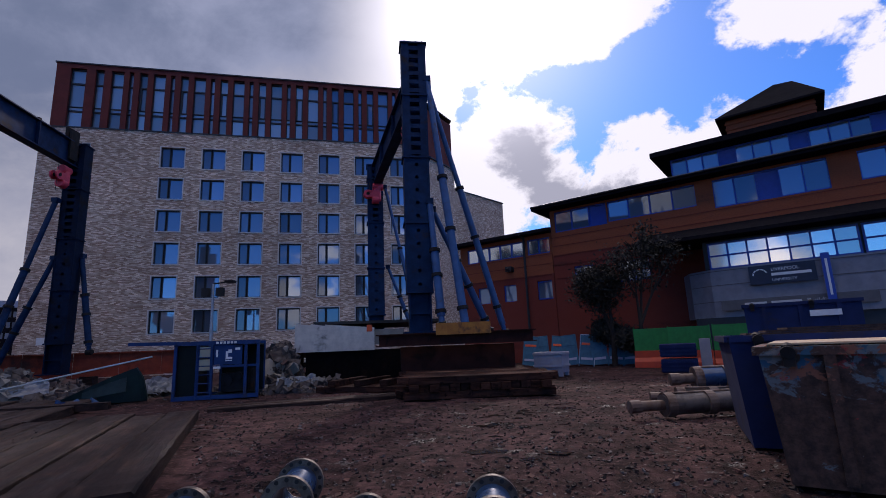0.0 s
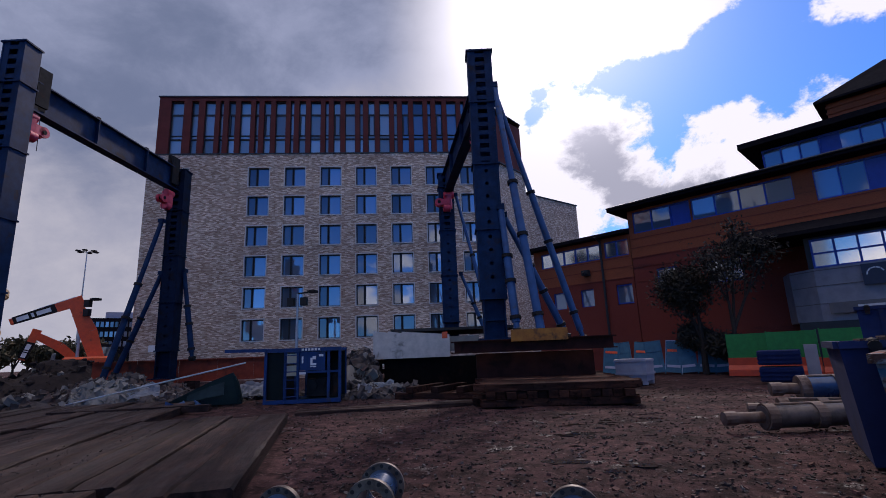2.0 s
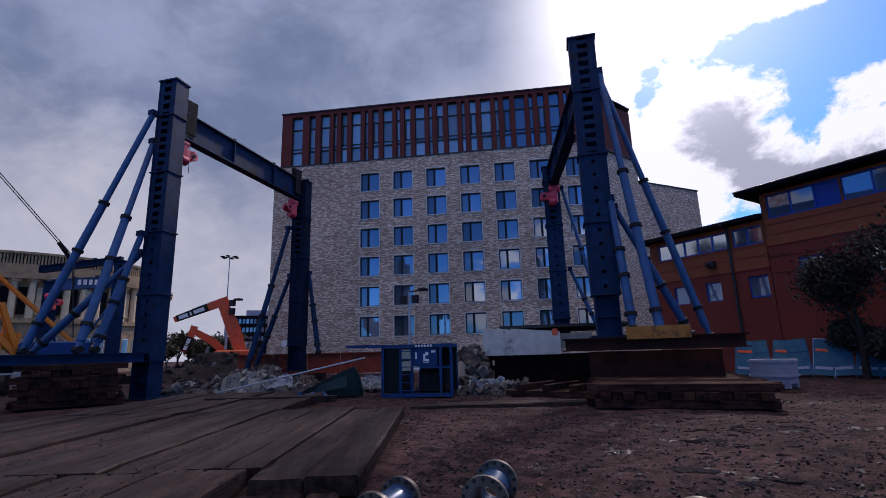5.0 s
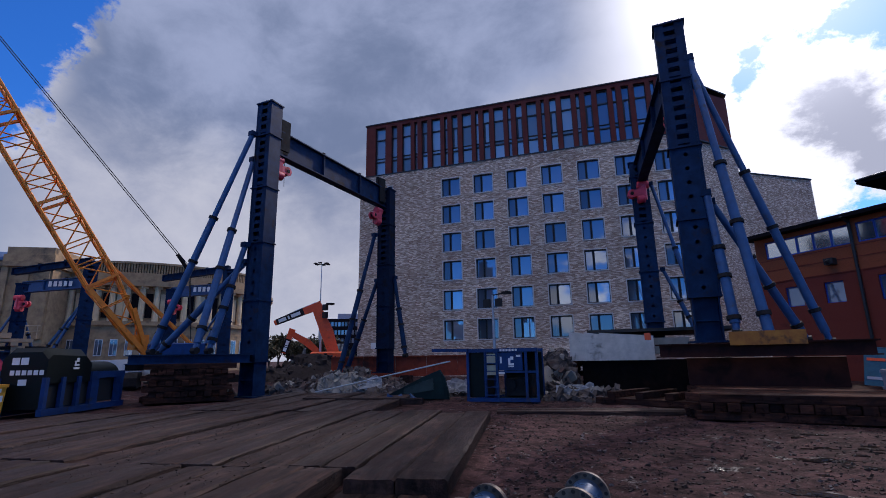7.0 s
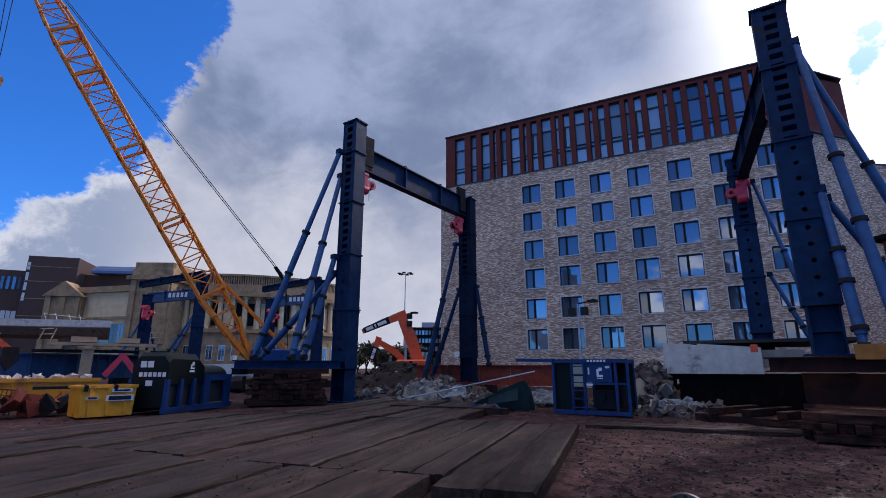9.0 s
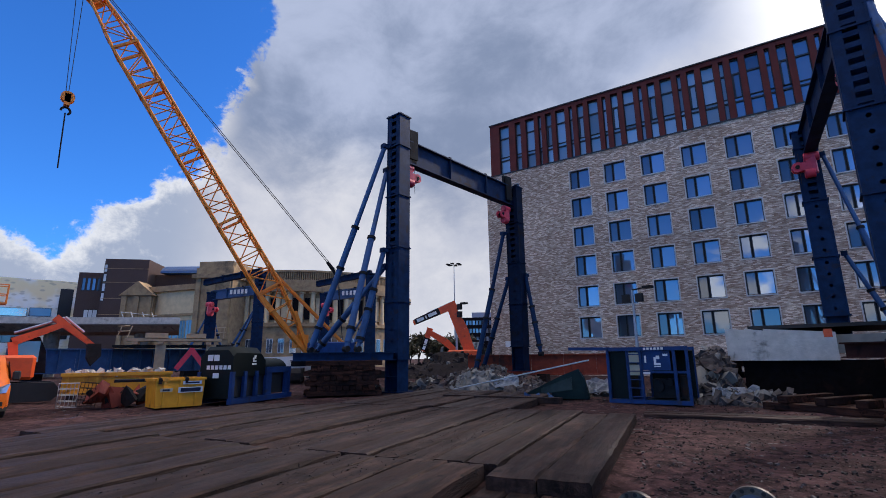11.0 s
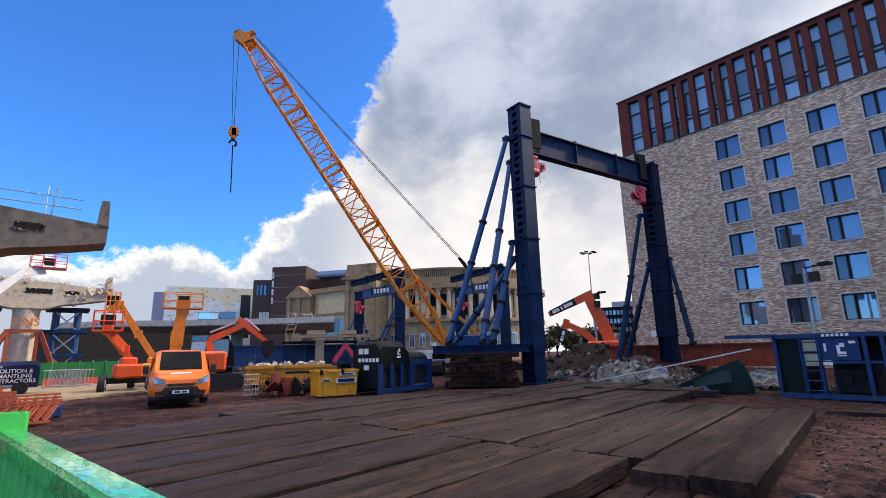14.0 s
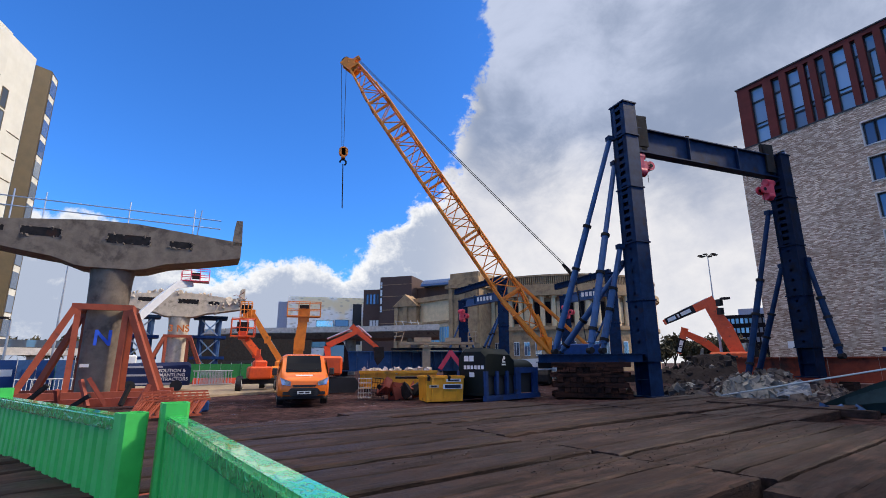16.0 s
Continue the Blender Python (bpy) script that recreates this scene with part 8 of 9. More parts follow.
# ---- middle ground between van and far gantry ----
a, b = spot(88.5, 36.0), spot(71.6, 37.5)
o = (a + b) / 2
gd = thing("bridge_girder", "long blue steel bridge girder with stiffeners", "steel girder", Matrix.Translation(o))
n = 7
for i in range(n):
    p, q = a.lerp(b, i / n) - o, a.lerp(b, (i + 0.995) / n) - o
    bm = bmesh.new()
    bar(bm, p + Vector((0, 0, 1.75)), q + Vector((0, 0, 1.75)), 0.06, 1.3), bar(bm, p + Vector((0, 0, 2.42)), q + Vector((0, 0, 2.42)), 0.5, 0.06), bar(bm, p + Vector((0, 0, 1.08)), q + Vector((0, 0, 1.08)), 0.5, 0.06)
    gl_ = part("girder_length", bm, M_BLUEPIPE, gd)
    for k in (0.1, 0.5):
        bm = bmesh.new()
        c = p.lerp(q, k)
        box(bm, c + Vector((0.16, 0, 1.75)), (0.3, 0.04, 1.24))
        part("stiffener", bm, M_BLUEPIPE, gl_)
for az in (86.5, 80.0, 74.0):
    bm = bmesh.new()
    c = spot(az, 36.6) - o
    box(bm, c + Vector((0, 0, 0.5)), (0.9, 0.9, 1.1))
    part("trestle", bm, M_STEEL, gd)
tp = thing("timber_platform", "pale timber platform on posts with pallets and rails", "platform", Matrix.Translation(spot(75.6, 35.0)) @ Matrix.Rotation(radians(75.6), 4, "Z"))
for k in range(4):
    bm = bmesh.new()
    span(bm, -2.6, 2.6, -0.9 + k * 0.5, -0.55 + k * 0.5, 2.86 + 0.05 * (k % 2), 3.0 + 0.05 * (k % 2))
    part("deck_board", bm, M_TIMBERPALE, tp)
for x in (-2.2, -0.9, 0.4, 1.7):
    bm = bmesh.new()
    span(bm, x, x + 0.3, -1.0, 1.0, 2.66, 2.84)
    part("joist", bm, M_TIMBERPALE, tp)
for x in (-1.0, 1.75):
    bm = bmesh.new()
    span(bm, x, x + 0.55, -0.8, -0.5, 1.2, 2.66)
    part("post", bm, M_TIMBERPALE, tp)
bm = bmesh.new()
span(bm, -3.2, 3.3, -0.6, 1.0, 2.5, 2.64)
part("bearer", bm, M_STEEL, tp)
for x, w, h in ((-1.6, 1.2, 0.3), (0.6, 1.1, 0.28)):
    bm = bmesh.new()
    span(bm, x, x + w, -0.6, 0.4, 3.06, 3.06 + h)
    part("pallet", bm, M_TIMBERPALE, tp)
for x in (-3.0, 2.2):
    bm = bmesh.new()
    for dx_ in (0, 0.5):
        rod(bm, (x + dx_, -0.7, 3.05), (x + dx_ + (0.2 if x < 0 else 0), -0.7, 3.75), 0.03, seg=6)
    rod(bm, (x, -0.7, 3.4), (x + 0.6, -0.7, 3.45), 0.03, seg=6), rod(bm, (x, -0.7, 3.7), (x + 0.6, -0.7, 3.75), 0.03, seg=6)
    part("guard_frame", bm, M_TIMBERPALE, tp)
bm = bmesh.new()
bar(bm, (0.2, -0.9, 1.2), (1.0, -0.9, 2.4), 0.2, 0.3)
part("red_brace", bm, M_RED, tp)
bm = bmesh.new()
bar(bm, (0.9, -0.92, 2.4), (1.75, -0.92, 1.3), 0.2, 0.3)
part("red_brace", bm, M_RED, tp)
yt = thing("edge_trough", "yellow steel trough with ribs lying on the ground", "steel trough", Matrix.Translation(spot(80.0, 27.5)) @ Matrix.Rotation(radians(80), 4, "Z"))
bm = bmesh.new()
span(bm, -2.1, 2.1, 0, 0.1, 0.35, 1.05), span(bm, -2.15, 2.15, -0.12, 0.35, 1.05, 1.2), span(bm, -2.1, 2.1, -0.1, 0.35, 0.25, 0.35)
part("trough", bm, M_SKIPYEL, yt)
for k in range(8):
    bm = bmesh.new()
    x = -1.95 + k * 0.55
    span(bm, x, x + 0.08, -0.1, 0.0, 0.35, 1.05)
    part("rib", bm, M_SKIPYEL, yt)
bm = bmesh.new()
rr = random.Random(4)
for k in range(40):
    chunk(bm, (rr.uniform(-1.9, 1.9), 0.1, 1.22), rr.uniform(0.1, 0.3), rr)
tagged(part("load", bm, M_CONCPALE, yt), kind="stuff")
for x in (-1.7, 0, 1.7):
    bm = bmesh.new()
    span(bm, x - 0.15, x + 0.15, -0.1, 0.5, 0, 0.25)
    part("packer", bm, M_TIMBER, yt)
# wire cages and dark red scrap
for k, az in enumerate((83.8, 82.4)):
    wc = thing("wire_cage", "galvanised wire cage with scrap on muddy ground", "cage", Matrix.Translation(spot(az, 23.5)) @ Matrix.Rotation(radians(az), 4, "Z") @ Matrix.Rotation(radians(6 * k), 4, "Y"), "wire cages")
    bm = bmesh.new()
    for q in range(6):
        for s in (-0.35, 0.35):
            rod(bm, (-0.3 + q * 0.12, s, 0.05), (-0.3 + q * 0.12, s, 0.9), 0.008, seg=4)
    for z in (0.05, 0.26, 0.48, 0.7, 0.9):
        for s in (-0.35, 0.35):
            rod(bm, (-0.3, s, z), (0.3, s, z), 0.01, seg=4), rod(bm, (s * 0.86, -0.35, z), (s * 0.86, 0.35, z), 0.01, seg=4)
    part("mesh", bm, M_GALV if k == 0 else M_STEEL, wc)
sp_ = thing("scrap_pile", "dark red and black scrap machinery piled up", "scrap", Matrix.Translation(spot(79.9, 23.6)) @ Matrix.Rotation(radians(80), 4, "Z"))
rr = random.Random(9)
for k in range(16):
    bm = bmesh.new()
    chunk(bm, (rr.uniform(-1.0, 1.0), rr.uniform(-0.4, 0.5), rr.uniform(0.15, 0.6)), rr.uniform(0.3, 0.75), rr)
    part("scrap_piece", bm, M_STEEL if k % 3 else M_RUSTRED, sp_)
bm = bmesh.new()
span(bm, -0.2, 3.2, 0.6, 1.4, 0.85, 0.95)
part("scrap_plate", bm, M_STEEL, sp_)

# ---- second gantry line, farther off ----
for (a1, d1), (a2, d2) in (((72.5, 52.0), (67.8, 48.5)), ((60.7, 50.0), (55.5, 47.5))):
    f1, f2 = spot(a1, d1), spot(a2, d2)
    g = thing("lifting_gantry", "lower blue steel gantry with white-lettered crossbeam and struts", "gantry", Matrix.Translation(f1), "lifting gantries")
    column(g, (0, 0, 0.6), a1, 7.6)
    column(g, f2 - f1 + Vector((0, 0, 0.6)), a2, 9.2)
    gb = beam(g, Vector((0, 0, 8.3)), f2 - f1 + Vector((0, 0, 8.6)), 0.9, 0.5, M_BLUEPIPE)
    beam(g, Vector((-0.6, -0.6, 9.4)), f2 - f1 + Vector((0, 0, 10.2)), 0.55, 0.5, M_BLUE)
    mid, dirn = (f2 - f1) * 0.6, (f2 - f1).normalized()
    nrm = Vector((dirn.y, -dirn.x, 0))
    for k in range(5):
        bm = bmesh.new()
        c = mid + dirn * (k - 2) * 0.42 + Vector((0, 0, 8.05)) + nrm * 0.28
        bar(bm, c - dirn * 0.13, c + dirn * 0.13, 0.02, 0.42)
        part("text_bar", bm, M_WHITE, gb)
    hoist(g, Vector((0.8, -0.4, 6.6)), dirn)
    for s in (-1, 1):
        strut(g, Vector((0, 0, 6.6)), Vector((s * 1.2 - 0.8, -2.6 * s, 0.8)), 0.12)
        strut(g, f2 - f1 + Vector((0, 0, 7.0)), f2 - f1 + Vector((-1.6 + s, -2.4, 0.8)), 0.12)
    for q in (Vector((0, 0, 0.2)), f2 - f1 + Vector((0, 0, 0.2))):
        bm = bmesh.new()
        box(bm, q, (2.2, 2.2, 0.75))
        soften(bm, 0.03)
        part("base_block", bm, M_STEEL, g)

# ---- remaining flyover deck ----
pts = [(101.0, 84.0), (97.0, 78.0), (91.0, 75.0), (84.0, 71.0), (75.3, 66.5)]
fo = thing("flyover_deck", "remaining stretch of concrete flyover deck with pale parapet edge", "bridge", Matrix.Translation(spot(86, 74)))
o = spot(86, 74)
for (a1, d1), (a2, d2) in zip(pts, pts[1:]):
    bm = bmesh.new()
    loft(bm, [[spot(az, d, 6.6) - o, spot(az, d, 5.95) - o, spot(az, d + 1.5, 5.2) - o, spot(az, d + 7, 5.0) - o, spot(az, d + 8, 6.6) - o] for az, d in ((a1, d1), (a2 + 0.0, d2))])
    part("deck_section", bm, M_CONC, fo)
    bm = bmesh.new()
    loft(bm, [[spot(az, d - 0.1, 6.8) - o, spot(az, d - 0.1, 6.05) - o, spot(az, d + 0.2, 6.05) - o, spot(az, d + 0.2, 6.8) - o] for az, d in ((a1, d1), (a2, d2))])
    part("parapet", bm, M_CONCPALE, fo)
for az, d in ((94.0, 80.0), (85.5, 76.0), (78.5, 72.0)):
    bm = bmesh.new()
    c = spot(az, d) - o
    rod(bm, c, c + Vector((0, 0, 5.2)), 0.8, seg=16)
    part("column", bm, M_CONC, fo)
bm = bmesh.new()
for az in (80.2, 79.4, 78.4, 77.6):
    rod(bm, spot(az, 69, 6.6) - o, spot(az + 0.3, 69, 7.5) - o, 0.04, seg=5)
rod(bm, spot(80.4, 69, 7.4) - o, spot(77.4, 68.6, 7.1) - o, 0.04, seg=5)
part("broken_railing", bm, M_GALV, fo)
# shadowed undercroft behind the lifts: an added dark wall for its shade, parked lorries
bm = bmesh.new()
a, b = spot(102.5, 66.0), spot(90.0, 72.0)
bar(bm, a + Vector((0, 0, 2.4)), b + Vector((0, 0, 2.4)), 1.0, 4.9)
solid("undercroft_shade", bm, M_STEEL, "dark wall standing in for shade beneath the flyover", kind="structure")
for az, d, c in ((88.6, 62.0, M_BLACK), (96.5, 60.0, M_BLACK), (82.0, 60.0, M_WHITE), (63.8, 44.0, M_WHITE)):
    lv = thing("parked_vehicle", "parked van seen between site machines", "vehicle", Matrix.Translation(spot(az, d)) @ Matrix.Rotation(radians(az), 4, "Z"), "parked vehicles")
    bm = bmesh.new()
    loft(bm, [[(x, -0.95, 0.3), (x, 0.95, 0.3), (x, 0.95, z1), (x, 0.8, z2), (x, -0.8, z2), (x, -0.95, z1)] for x, z1, z2 in ((-2.3, 1.0, 1.9), (0.9, 1.1, 2.0), (1.5, 1.0, 1.4), (2.4, 0.8, 1.05))])
    part("body", bm, c, lv)
    bm = bmesh.new()
    span(bm, -0.2, 1.0, -0.97, -0.93, 1.15, 1.65)
    part("side_window", bm, M_WINDSCREEN, lv)
    for x in (-1.5, 1.6):
        bm = bmesh.new()
        rod(bm, (x, -0.97, 0.33), (x, -0.7, 0.33), 0.33, seg=14)
        part("wheel", bm, M_BLACK, lv)

# ---- far buildings ----
M_MOSAIC = bpy.data.materials.new("pale mosaic cladding")
M_MOSAIC.use_nodes = True
nt = Net(M_MOSAIC.node_tree)
tc = nt.t.nodes.new("ShaderNodeTexCoord").outputs["Object"]
vor = nt.t.nodes.new("ShaderNodeTexVoronoi")
nt.put(vor.inputs["Vector"], nt.scaled(tc, 0.55, 0.0, 1.1))
vor.inputs["Scale"].default_value = 1.0
tint = nt.mix(nt.ramp(nt.noise(nt.scaled(tc, 1, 0, 1), 0.12, 3.0), 0.42, 0.6), rgb(0.84, 0.84, 0.82), rgb(0.82, 0.70, 0.44))
bs = nt.t.nodes.new("ShaderNodeBsdfPrincipled")
nt.put(bs.inputs["Base Color"], nt.mix(nt.ramp(vor.outputs["Distance"], 0.18, 0.42), nt.mix(0.6, tint, rgb(0.4, 0.36, 0.28)), tint))
bs.inputs["Roughness"].default_value = 0.5
nt.t.links.new(bs.outputs[0], nt.t.nodes.new("ShaderNodeOutputMaterial").inputs[0])
M_BROWNB = material("brown far brick", (0.095, 0.055, 0.045), (0.07, 0.042, 0.035), 0.85, 0.0, 4.0)
M_SAND = material("weathered sandstone", (0.44, 0.295, 0.155), (0.28, 0.185, 0.105), 0.85, 0.0, 0.8, 0.2, 3.0, 0.3, (0.10, 0.08, 0.06), 0.45, 0.12)
M_SANDPALE = material("clean pale sandstone", (0.78, 0.58, 0.33), (0.62, 0.46, 0.27), 0.85, 0.0, 0.8)


def far_block(name, label, a0, d0, a1, d1, z1, depth, mat, cat="building"):
    """A block whose front runs between two points of the plan; x along the front, y behind it."""
    a, b = spot(a0, d0), spot(a1, d1)
    v = b - a
    th = thing(name, label, cat, Matrix.Translation(a) @ Matrix.Rotation(math.atan2(v.y, v.x), 4, "Z"))
    bm = bmesh.new()
    span(bm, 0, v.length, 0, depth, -0.5, z1)
    part("wall", bm, mat, th)
    return th, v.length


def glazing(th, x0, x1, z0, z1, mat=None, y=-0.05, frame_mat=None, n=1):
    bm = bmesh.new()
    t = 0.12
    span(bm, x0 - t, x1 + t, y, 0.1, z0 - t, z0), span(bm, x0 - t, x1 + t, y, 0.1, z1, z1 + t), span(bm, x0 - t, x0, y, 0.1, z0, z1), span(bm, x1, x1 + t, y, 0.1, z0, z1)
    for i in range(1, n):
        x = x0 + (x1 - x0) * i / n
        span(bm, x - 0.06, x + 0.06, y, 0.1, z0, z1)
    w = part("window", bm, frame_mat or M_DARK, th)
    bm = bmesh.new()
    span(bm, x0, x1, y + 0.02, y + 0.05, z0, z1)
    part("pane", bm, mat or M_GLASS2, w)


wb, L = far_block("mosaic_building", "pale mosaic-clad modern building with blue strip glazing", 92.6, 170.0, 84.2, 170.0, 23.7, 30, M_MOSAIC)
glazing(wb, 9.5, 15.0, 13.8, 15.8, M_WARM)
glazing(wb, 15.6, 20.0, 14.0, 16.0, M_GLASS2)
glazing(wb, 21.5, 24.2, 8.0, 21.5, M_DARK)
glazing(wb, 6.0, 16.0, 7.0, 10.0, M_GLASS, n=4)
bm = bmesh.new()
span(bm, -3.2, 0.0, 1.0, 20, 0, 22.0)
part("stair_wall", bm, M_PLASTIC, wb)
bb, L = far_block("brick_offices", "dark brown brick building with stair tower and white strip windows", 84.2, 152.0, 81.9, 150.0, 24.0, 26, M_BROWNB)
glazing(bb, 2.2, 5.0, 10.5, 14.5, M_WHITE, n=3)
for k in range(4):
    glazing(bb, 1.0 + k * 1.1, 1.6 + k * 1.1, 19.5, 22.5, M_GLASS2)
bt, L = far_block("brick_tower", "dark brown brick stair tower with slit of white windows", 82.3, 146.0, 78.6, 142.0, 27.0, 22, M_BROWNB)
for k in range(4):
    glazing(bt, 0.1, 0.7, 16.5 + k * 2.4, 18.3 + k * 2.4, M_WHITE)
bm = bmesh.new()
for z in (13.0, 17.0, 21.0, 24.5):
    span(bm, 0, L, -0.06, 0, z, z + 0.15)
part("band", bm, M_SAND, bt)
glazing(bt, 5.8, 8.6, 9.5, 14.5, M_GLASS2)
bt2, L = far_block("brick_offices", "low dark brick block with blue barrel roof", 79.0, 148.0, 73.0, 140.0, 23.8, 20, M_BROWNB)
bm = bmesh.new()
n = 12
loft(bm, [[(x, 3 + 6 * math.cos(math.pi * i / n), 23.8 + 2.6 * math.sin(math.pi * i / n)) for i in range(n + 1)] for x in (6, L)])
part("barrel_roof", bm, M_BLUEPIPE, bt2)
cl_, L = far_block("library_wing", "pale sandstone classical wing with row of tall windows and cornice", 79.6, 128.0, 73.6, 113.0, 17.5, 20, M_SANDPALE)
for k in range(9):
    glazing(cl_, 2.5 + k * (L - 4) / 9, 4.0 + k * (L - 4) / 9, 6.2, 10.0, M_GLASS2, n=2, frame_mat=M_SAND)
bm = bmesh.new()
span(bm, -0.2, L + 0.2, -0.6, 0, 16.4, 17.6), span(bm, -0.2, L, -0.3, 0, 11.0, 11.5), span(bm, -0.2, L, -0.3, 0, 5.2, 5.7)
part("cornice", bm, M_SAND, cl_)
pv, L = far_block("library_porch", "weathered sandstone porch with pediment and pilasters", 80.6, 124.0, 77.9, 121.0, 16.0, 8, M_SAND)
bm = bmesh.new()
loft(bm, [[(-0.4, y, 15.5), (L + 0.4, y, 15.5), (L / 2, y, 18.6)] for y in (-0.5, 4)])
part("pediment", bm, M_SAND, pv)
for k in range(3):
    bm = bmesh.new()
    span(bm, 0.2 + k * (L - 1.4) / 2, 1.2 + k * (L - 1.4) / 2, -0.35, 0, 2, 15.4)
    part("pilaster", bm, M_SAND, pv)
ct, L = far_block("library_corner", "blackened sandstone corner block of a classical library", 74.2, 112.0, 70.6, 108.0, 20.6, 12, M_SAND)
bm = bmesh.new()
span(bm, -0.5, L + 0.5, -0.8, 12.5, 18.4, 19.2), span(bm, 0.3, L - 0.3, 0.3, 11, 20.6, 22.0)
part("cornice", bm, M_SAND, ct)
for k in range(3):
    bm = bmesh.new()
    span(bm, 0.3 + k * (L - 1.6) / 2, 1.3 + k * (L - 1.6) / 2, -0.4, 0, 6, 18.4)
    part("pilaster", bm, M_SAND, ct)
# round reading room
RC, RR_ = spot(62.0, 133.0), 25.0
rot = thing("round_library", "round sandstone reading room with half columns and balustrade", "building", Matrix.Translation(RC))


def drum(bm, r, z0, z1, seg=72):
    prism(bm, [(r * math.cos(math.tau * i / seg), r * math.sin(math.tau * i / seg)) for i in range(seg)], z0, z1)


for nm, r, z0, z1, m in (("base_drum", RR_, -0.5, 9.0, M_SAND), ("plinth_band", RR_ + 0.5, 8.6, 9.4, M_SAND), ("upper_drum", RR_ - 0.7, 9.4, 16.0, M_SAND), ("cornice", RR_ + 0.9, 16.0, 17.1, M_SAND), ("frieze", RR_ + 0.1, 17.1, 18.6, M_SAND), ("coping", RR_ + 0.3, 20.3, 20.7, M_SAND), ("roof", RR_ - 1.5, 18.6, 19.0, M_ROOF)):
    bm = bmesh.new()
    drum(bm, r, z0, z1)
    part(nm, bm, m, rot)
aim = math.degrees(math.atan2(-RC.y, -RC.x))
for k in range(-13, 14):
    a = radians(aim + k * 5.6)
    c = Vector((math.cos(a), math.sin(a), 0))
    bm = bmesh.new()
    rod(bm, c * (RR_ - 0.2) + Vector((0, 0, 9.4)), c * (RR_ - 0.2) + Vector((0, 0, 16.0)), 0.55, 0.48, seg=10)
    box(bm, c * (RR_ - 0.2) + Vector((0, 0, 15.8)), (1.3, 1.3, 0.4))
    part("half_column", bm, M_SANDPALE, rot)
    a = radians(aim + k * 5.6 + 2.8)
    c = Vector((math.cos(a), math.sin(a), 0))
    rz = Matrix.Rotation(a, 3, "Z")
    # flat panels between columns; the dark ones paint the shade of a niche
    bm = bmesh.new()
    box(bm, c * (RR_ - 0.62) + Vector((0, 0, 12.4)), (0.2, 1.1, 4.6), rz)
    part("niche_panel", bm, M_ROOF if k % 3 else M_SANDPALE, rot)
    bm = bmesh.new()
    box(bm, c * RR_ + Vector((0, 0, 4.6)), (0.14, 1.3, 3.0), rz)
    wn = part("window", bm, M_WHITE, rot)
    for s in (-0.3, 0.3):
        bm = bmesh.new()
        box(bm, c * (RR_ + 0.07) + rz @ Vector((0, s, 0)) + Vector((0, 0, 4.6)), (0.06, 0.5, 2.7), rz)
        part("pane", bm, M_GLASS2, wn)
bm = bmesh.new()
for k in range(150):
    a = radians(aim - 78 + k * 1.05)
    rod(bm, (RR_ * math.cos(a), RR_ * math.sin(a), 18.6), (RR_ * math.cos(a), RR_ * math.sin(a), 20.3), 0.16, seg=5)
tagged(part("baluster", bm, M_SAND, rot), kind="stuff")
# tall white block beyond the first pier
a, b = spot(123.5, 70.0), spot(118.4, 80.0)
v = b - a
tw = thing("apartment_tower", "tall white rendered tower block with narrow windows", "building", Matrix.Translation(a) @ Matrix.Rotation(math.atan2(v.y, v.x), 4, "Z"))
M_RENDERW = material("cream render", (0.72, 0.69, 0.6), (0.64, 0.61, 0.52), 0.8, 0.0, 0.5)
M_BRONZE = material("bronze cladding", (0.11, 0.075, 0.032), (0.085, 0.06, 0.026), 0.5, 0.3, 0.8)
L = v.length
bm = bmesh.new()
span(bm, 0, L, 0, 14, -0.5, 42.0)
part("wall", bm, M_RENDERW, tw)
bm = bmesh.new()
span(bm, 0, L * 0.42, -1.2, 0, -0.5, 41.0)
part("wall", bm, M_RENDERW, tw)
for k in range(11):
    glazing(tw, L * 0.6, L * 0.68, 3.5 + k * 2.9, 5.9 + k * 2.9, M_GLASS2, frame_mat=M_BRONZE)
    glazing(tw, L * 0.3, L * 0.36, 3.5 + k * 2.9, 5.9 + k * 2.9, M_GLASS2, y=-1.25, frame_mat=M_BRONZE)
for z in range(3, 33, 3):
    bm = bmesh.new()
    span(bm, L * 0.78, L - 0.2, -0.05, 0, z, z + 0.12)
    part("joint_band", bm, M_BRONZE, tw)
by = thing("tower_bay", "bronze-clad end bay of a tower block with stacked windows", "building", Matrix.Translation(b))
c1, c2 = spot(117.12, 80.5) - b, spot(116.5, 83.0) - b
bm = bmesh.new()
prism(bm, [(q.x, q.y) for q in (spot(118.36, 80.1) - b, c1, c2, spot(117.2, 92.0) - b, spot(119.4, 92.0) - b)], -0.5, 41.2)
part("wall", bm, M_BRONZE, by)
out = Vector((c2.y - c1.y, c1.x - c2.x, 0)).normalized()
if out.dot(c1 + b) > 0:
    out = -out
for k in range(13):
    z0 = 2.0 + k * 3.0
    for name, lo_, hi_, mat in (("window", 0.0, 2.1, M_GLASS), ("spandrel", 2.1, 2.9, M_RENDERW)):
        bm = bmesh.new()
        p, q = c1.lerp(c2, 0.15), c1.lerp(c2, 0.85)
        prism(bm, [(v_.x, v_.y) for v_ in (p - out * 0.1, q - out * 0.1, q + out * 0.06, p + out * 0.06)], z0 + lo_, z0 + hi_)
        part(name, bm, mat, by)
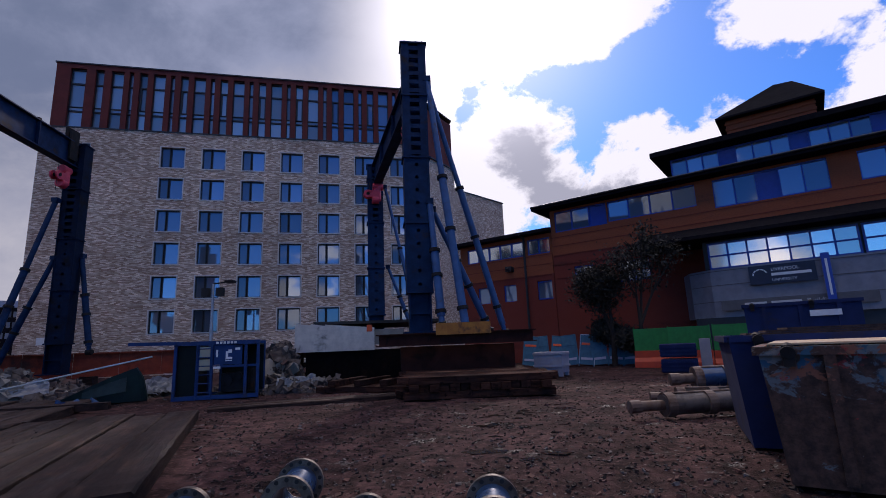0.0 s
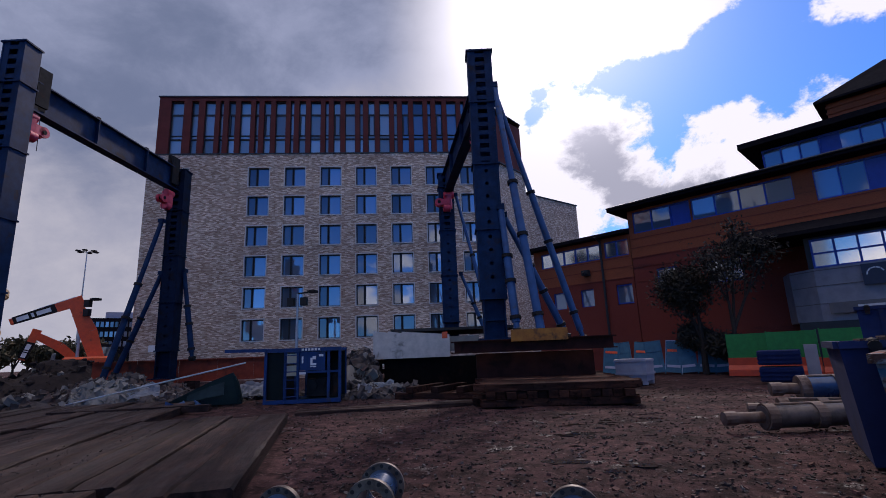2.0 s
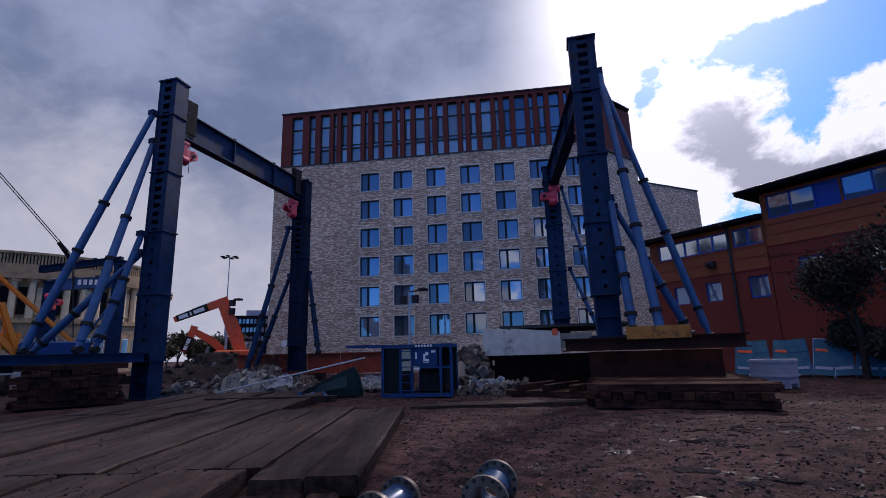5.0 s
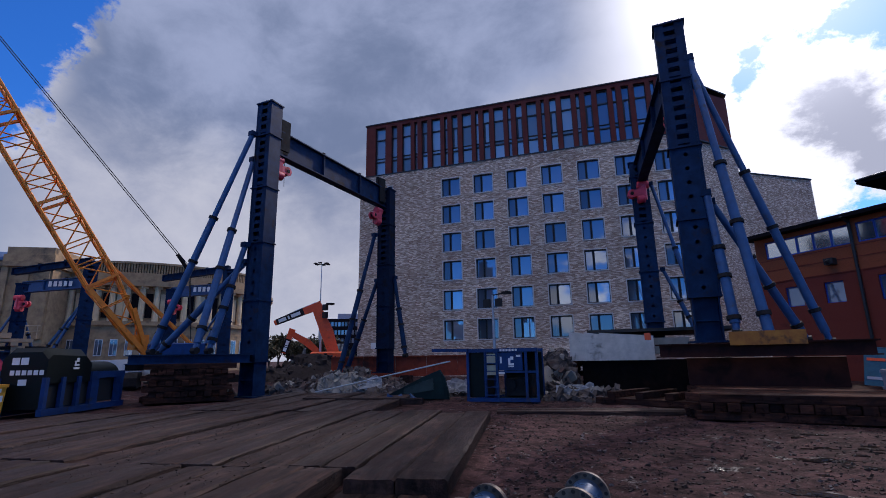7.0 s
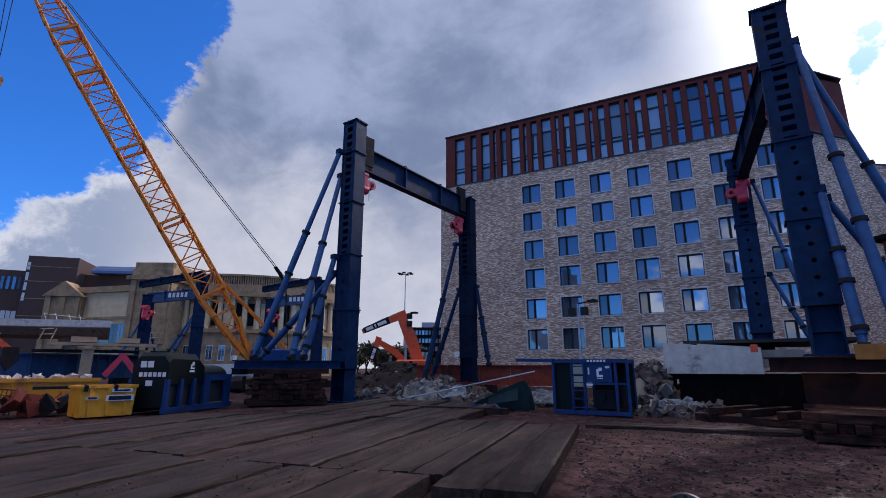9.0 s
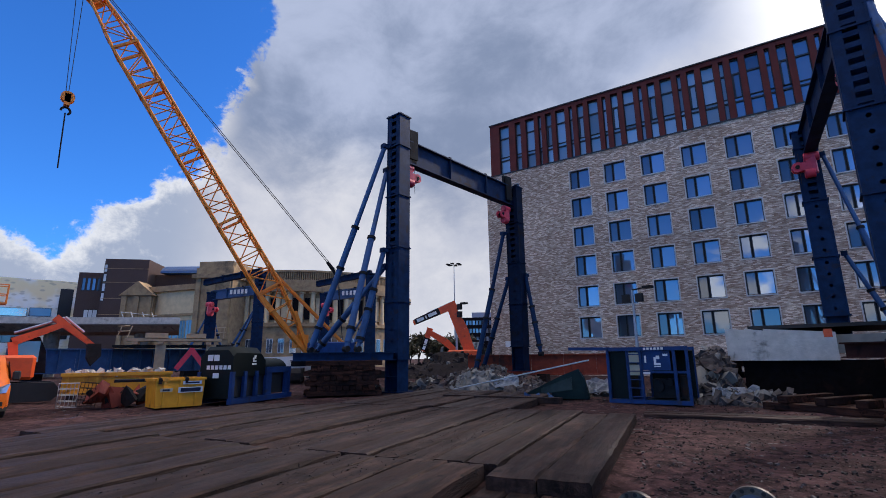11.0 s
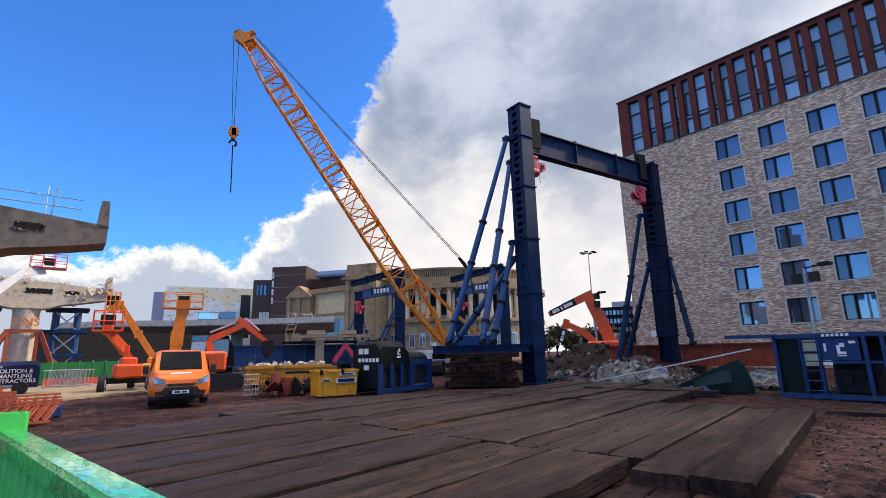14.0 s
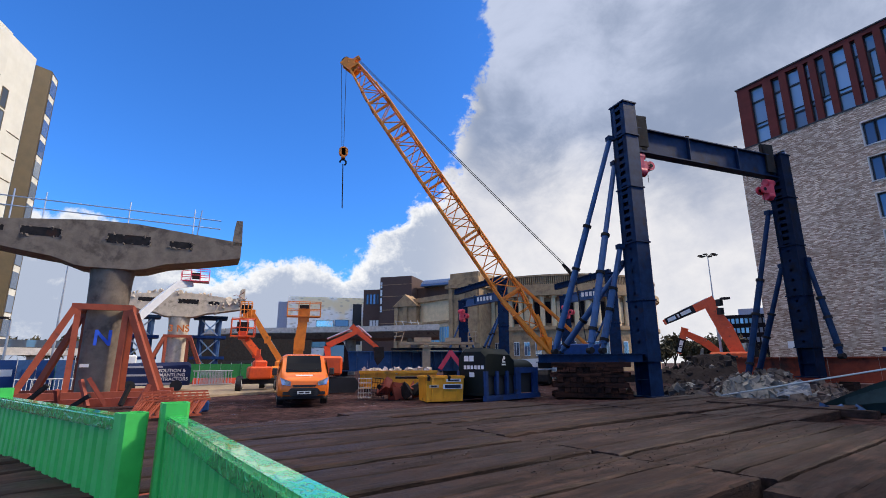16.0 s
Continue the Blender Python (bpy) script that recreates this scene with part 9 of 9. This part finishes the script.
# far offices and trees seen between the gantry legs and past the pier
fo_, L = far_block("far_offices", "distant dark office block with rows of windows", 45.2, 160.0, 40.5, 160.0, 14.6, 20, M_ROOF)
for r in range(3):
    for k in range(12):
        glazing(fo_, 0.4 + k * 1.08, 1.1 + k * 1.08, 7.0 + r * 2.6, 8.4 + r * 2.6, M_GLASS, frame_mat=M_ROOF)
bm = bmesh.new()
span(bm, 4.5, L, 2, 18, 14.6, 16.4)
part("plant_screen", bm, M_PLASTIC, fo_)
rd = random.Random(31)
for k in range(9):
    az = 43.2 + k * 0.95
    tree("distant autumn tree behind the site", spot(az, 95 + rd.uniform(-8, 12)), rd.uniform(6.5, 9.0), 0.85, 40 + k, 900, 0.42, M_LEAFFAR, "distant trees", 0.22)
for k in range(8):
    az = 108.0 + k * 1.7
    tree("distant brown autumn tree beyond a bridge", spot(az, 120 + rd.uniform(-8, 12)), rd.uniform(7.0, 11.0), 0.85, 60 + k, 900, 0.5, M_LEAFFAR, "distant trees", 0.22)
bm = bmesh.new()
a, b = spot(121, 80.0), spot(108.0, 84.0)
fb_ = thing("footbridge", "pale low bridge with glass parapet and piers", "bridge", Matrix.Translation(a))
bar(bm, Vector((0, 0, 3.2)), b - a + Vector((0, 0, 3.2)), 3.0, 0.9)
part("deck_section", bm, M_CONCPALE, fb_)
bm = bmesh.new()
bar(bm, Vector((0, 0, 4.2)), b - a + Vector((0, 0, 4.2)), 0.1, 0.9)
part("parapet", bm, M_GLASS, fb_)
for k in (0.2, 0.5, 0.8):
    bm = bmesh.new()
    box(bm, (b - a) * k + Vector((0, 0, 1.3)), (0.8, 1.6, 3.0))
    part("column", bm, M_CONCPALE, fb_)


# ---- street and flood lamps ----
def mast(label, az, d, h, arms, floods=None):
    lp = thing("lamp_mast", label, "lamp post", Matrix.Translation(spot(az, d)), "lamp masts")
    bm = bmesh.new()
    rod(bm, (0, 0, -0.2), (0, 0, h), 0.16, 0.07, seg=8)
    part("pole", bm, M_GALV, lp)
    for k in range(arms):
        a = math.tau * k / arms
        bm = bmesh.new()
        rod(bm, (0, 0, h), (1.0 * math.cos(a), 1.0 * math.sin(a), h + 0.1), 0.05, seg=6)
        box(bm, (1.2 * math.cos(a), 1.2 * math.sin(a), h + 0.1), (0.6, 0.6, 0.18), Matrix.Rotation(a, 3, "Z"))
        part("lamp_head", bm, M_STEEL, lp)
    for z in floods or ():
        for s in (-0.5, 0.5):
            bm = bmesh.new()
            box(bm, (s, 0, z), (0.5, 0.35, 0.6))
            part("floodlight", bm, M_BLACK, lp)
    return lp


mast("tall slim lighting mast with ring of lamp heads", 45.6, 92.0, 19.2, 6)
mast("pale lighting pole with pair of dark floodlights", 45.45, 52.0, 7.2, 1, (6.2, 7.0))
mast("slim street lamp beyond the pier", 113.2, 70.0, 14.0, 2)
mast("single-armed street lamp by the bridge", 116.5, 60.0, 5.6, 1)
mast("small pole with floodlights in front of the hotel", 25.6, 38.0, 6.4, 1, (5.8,))
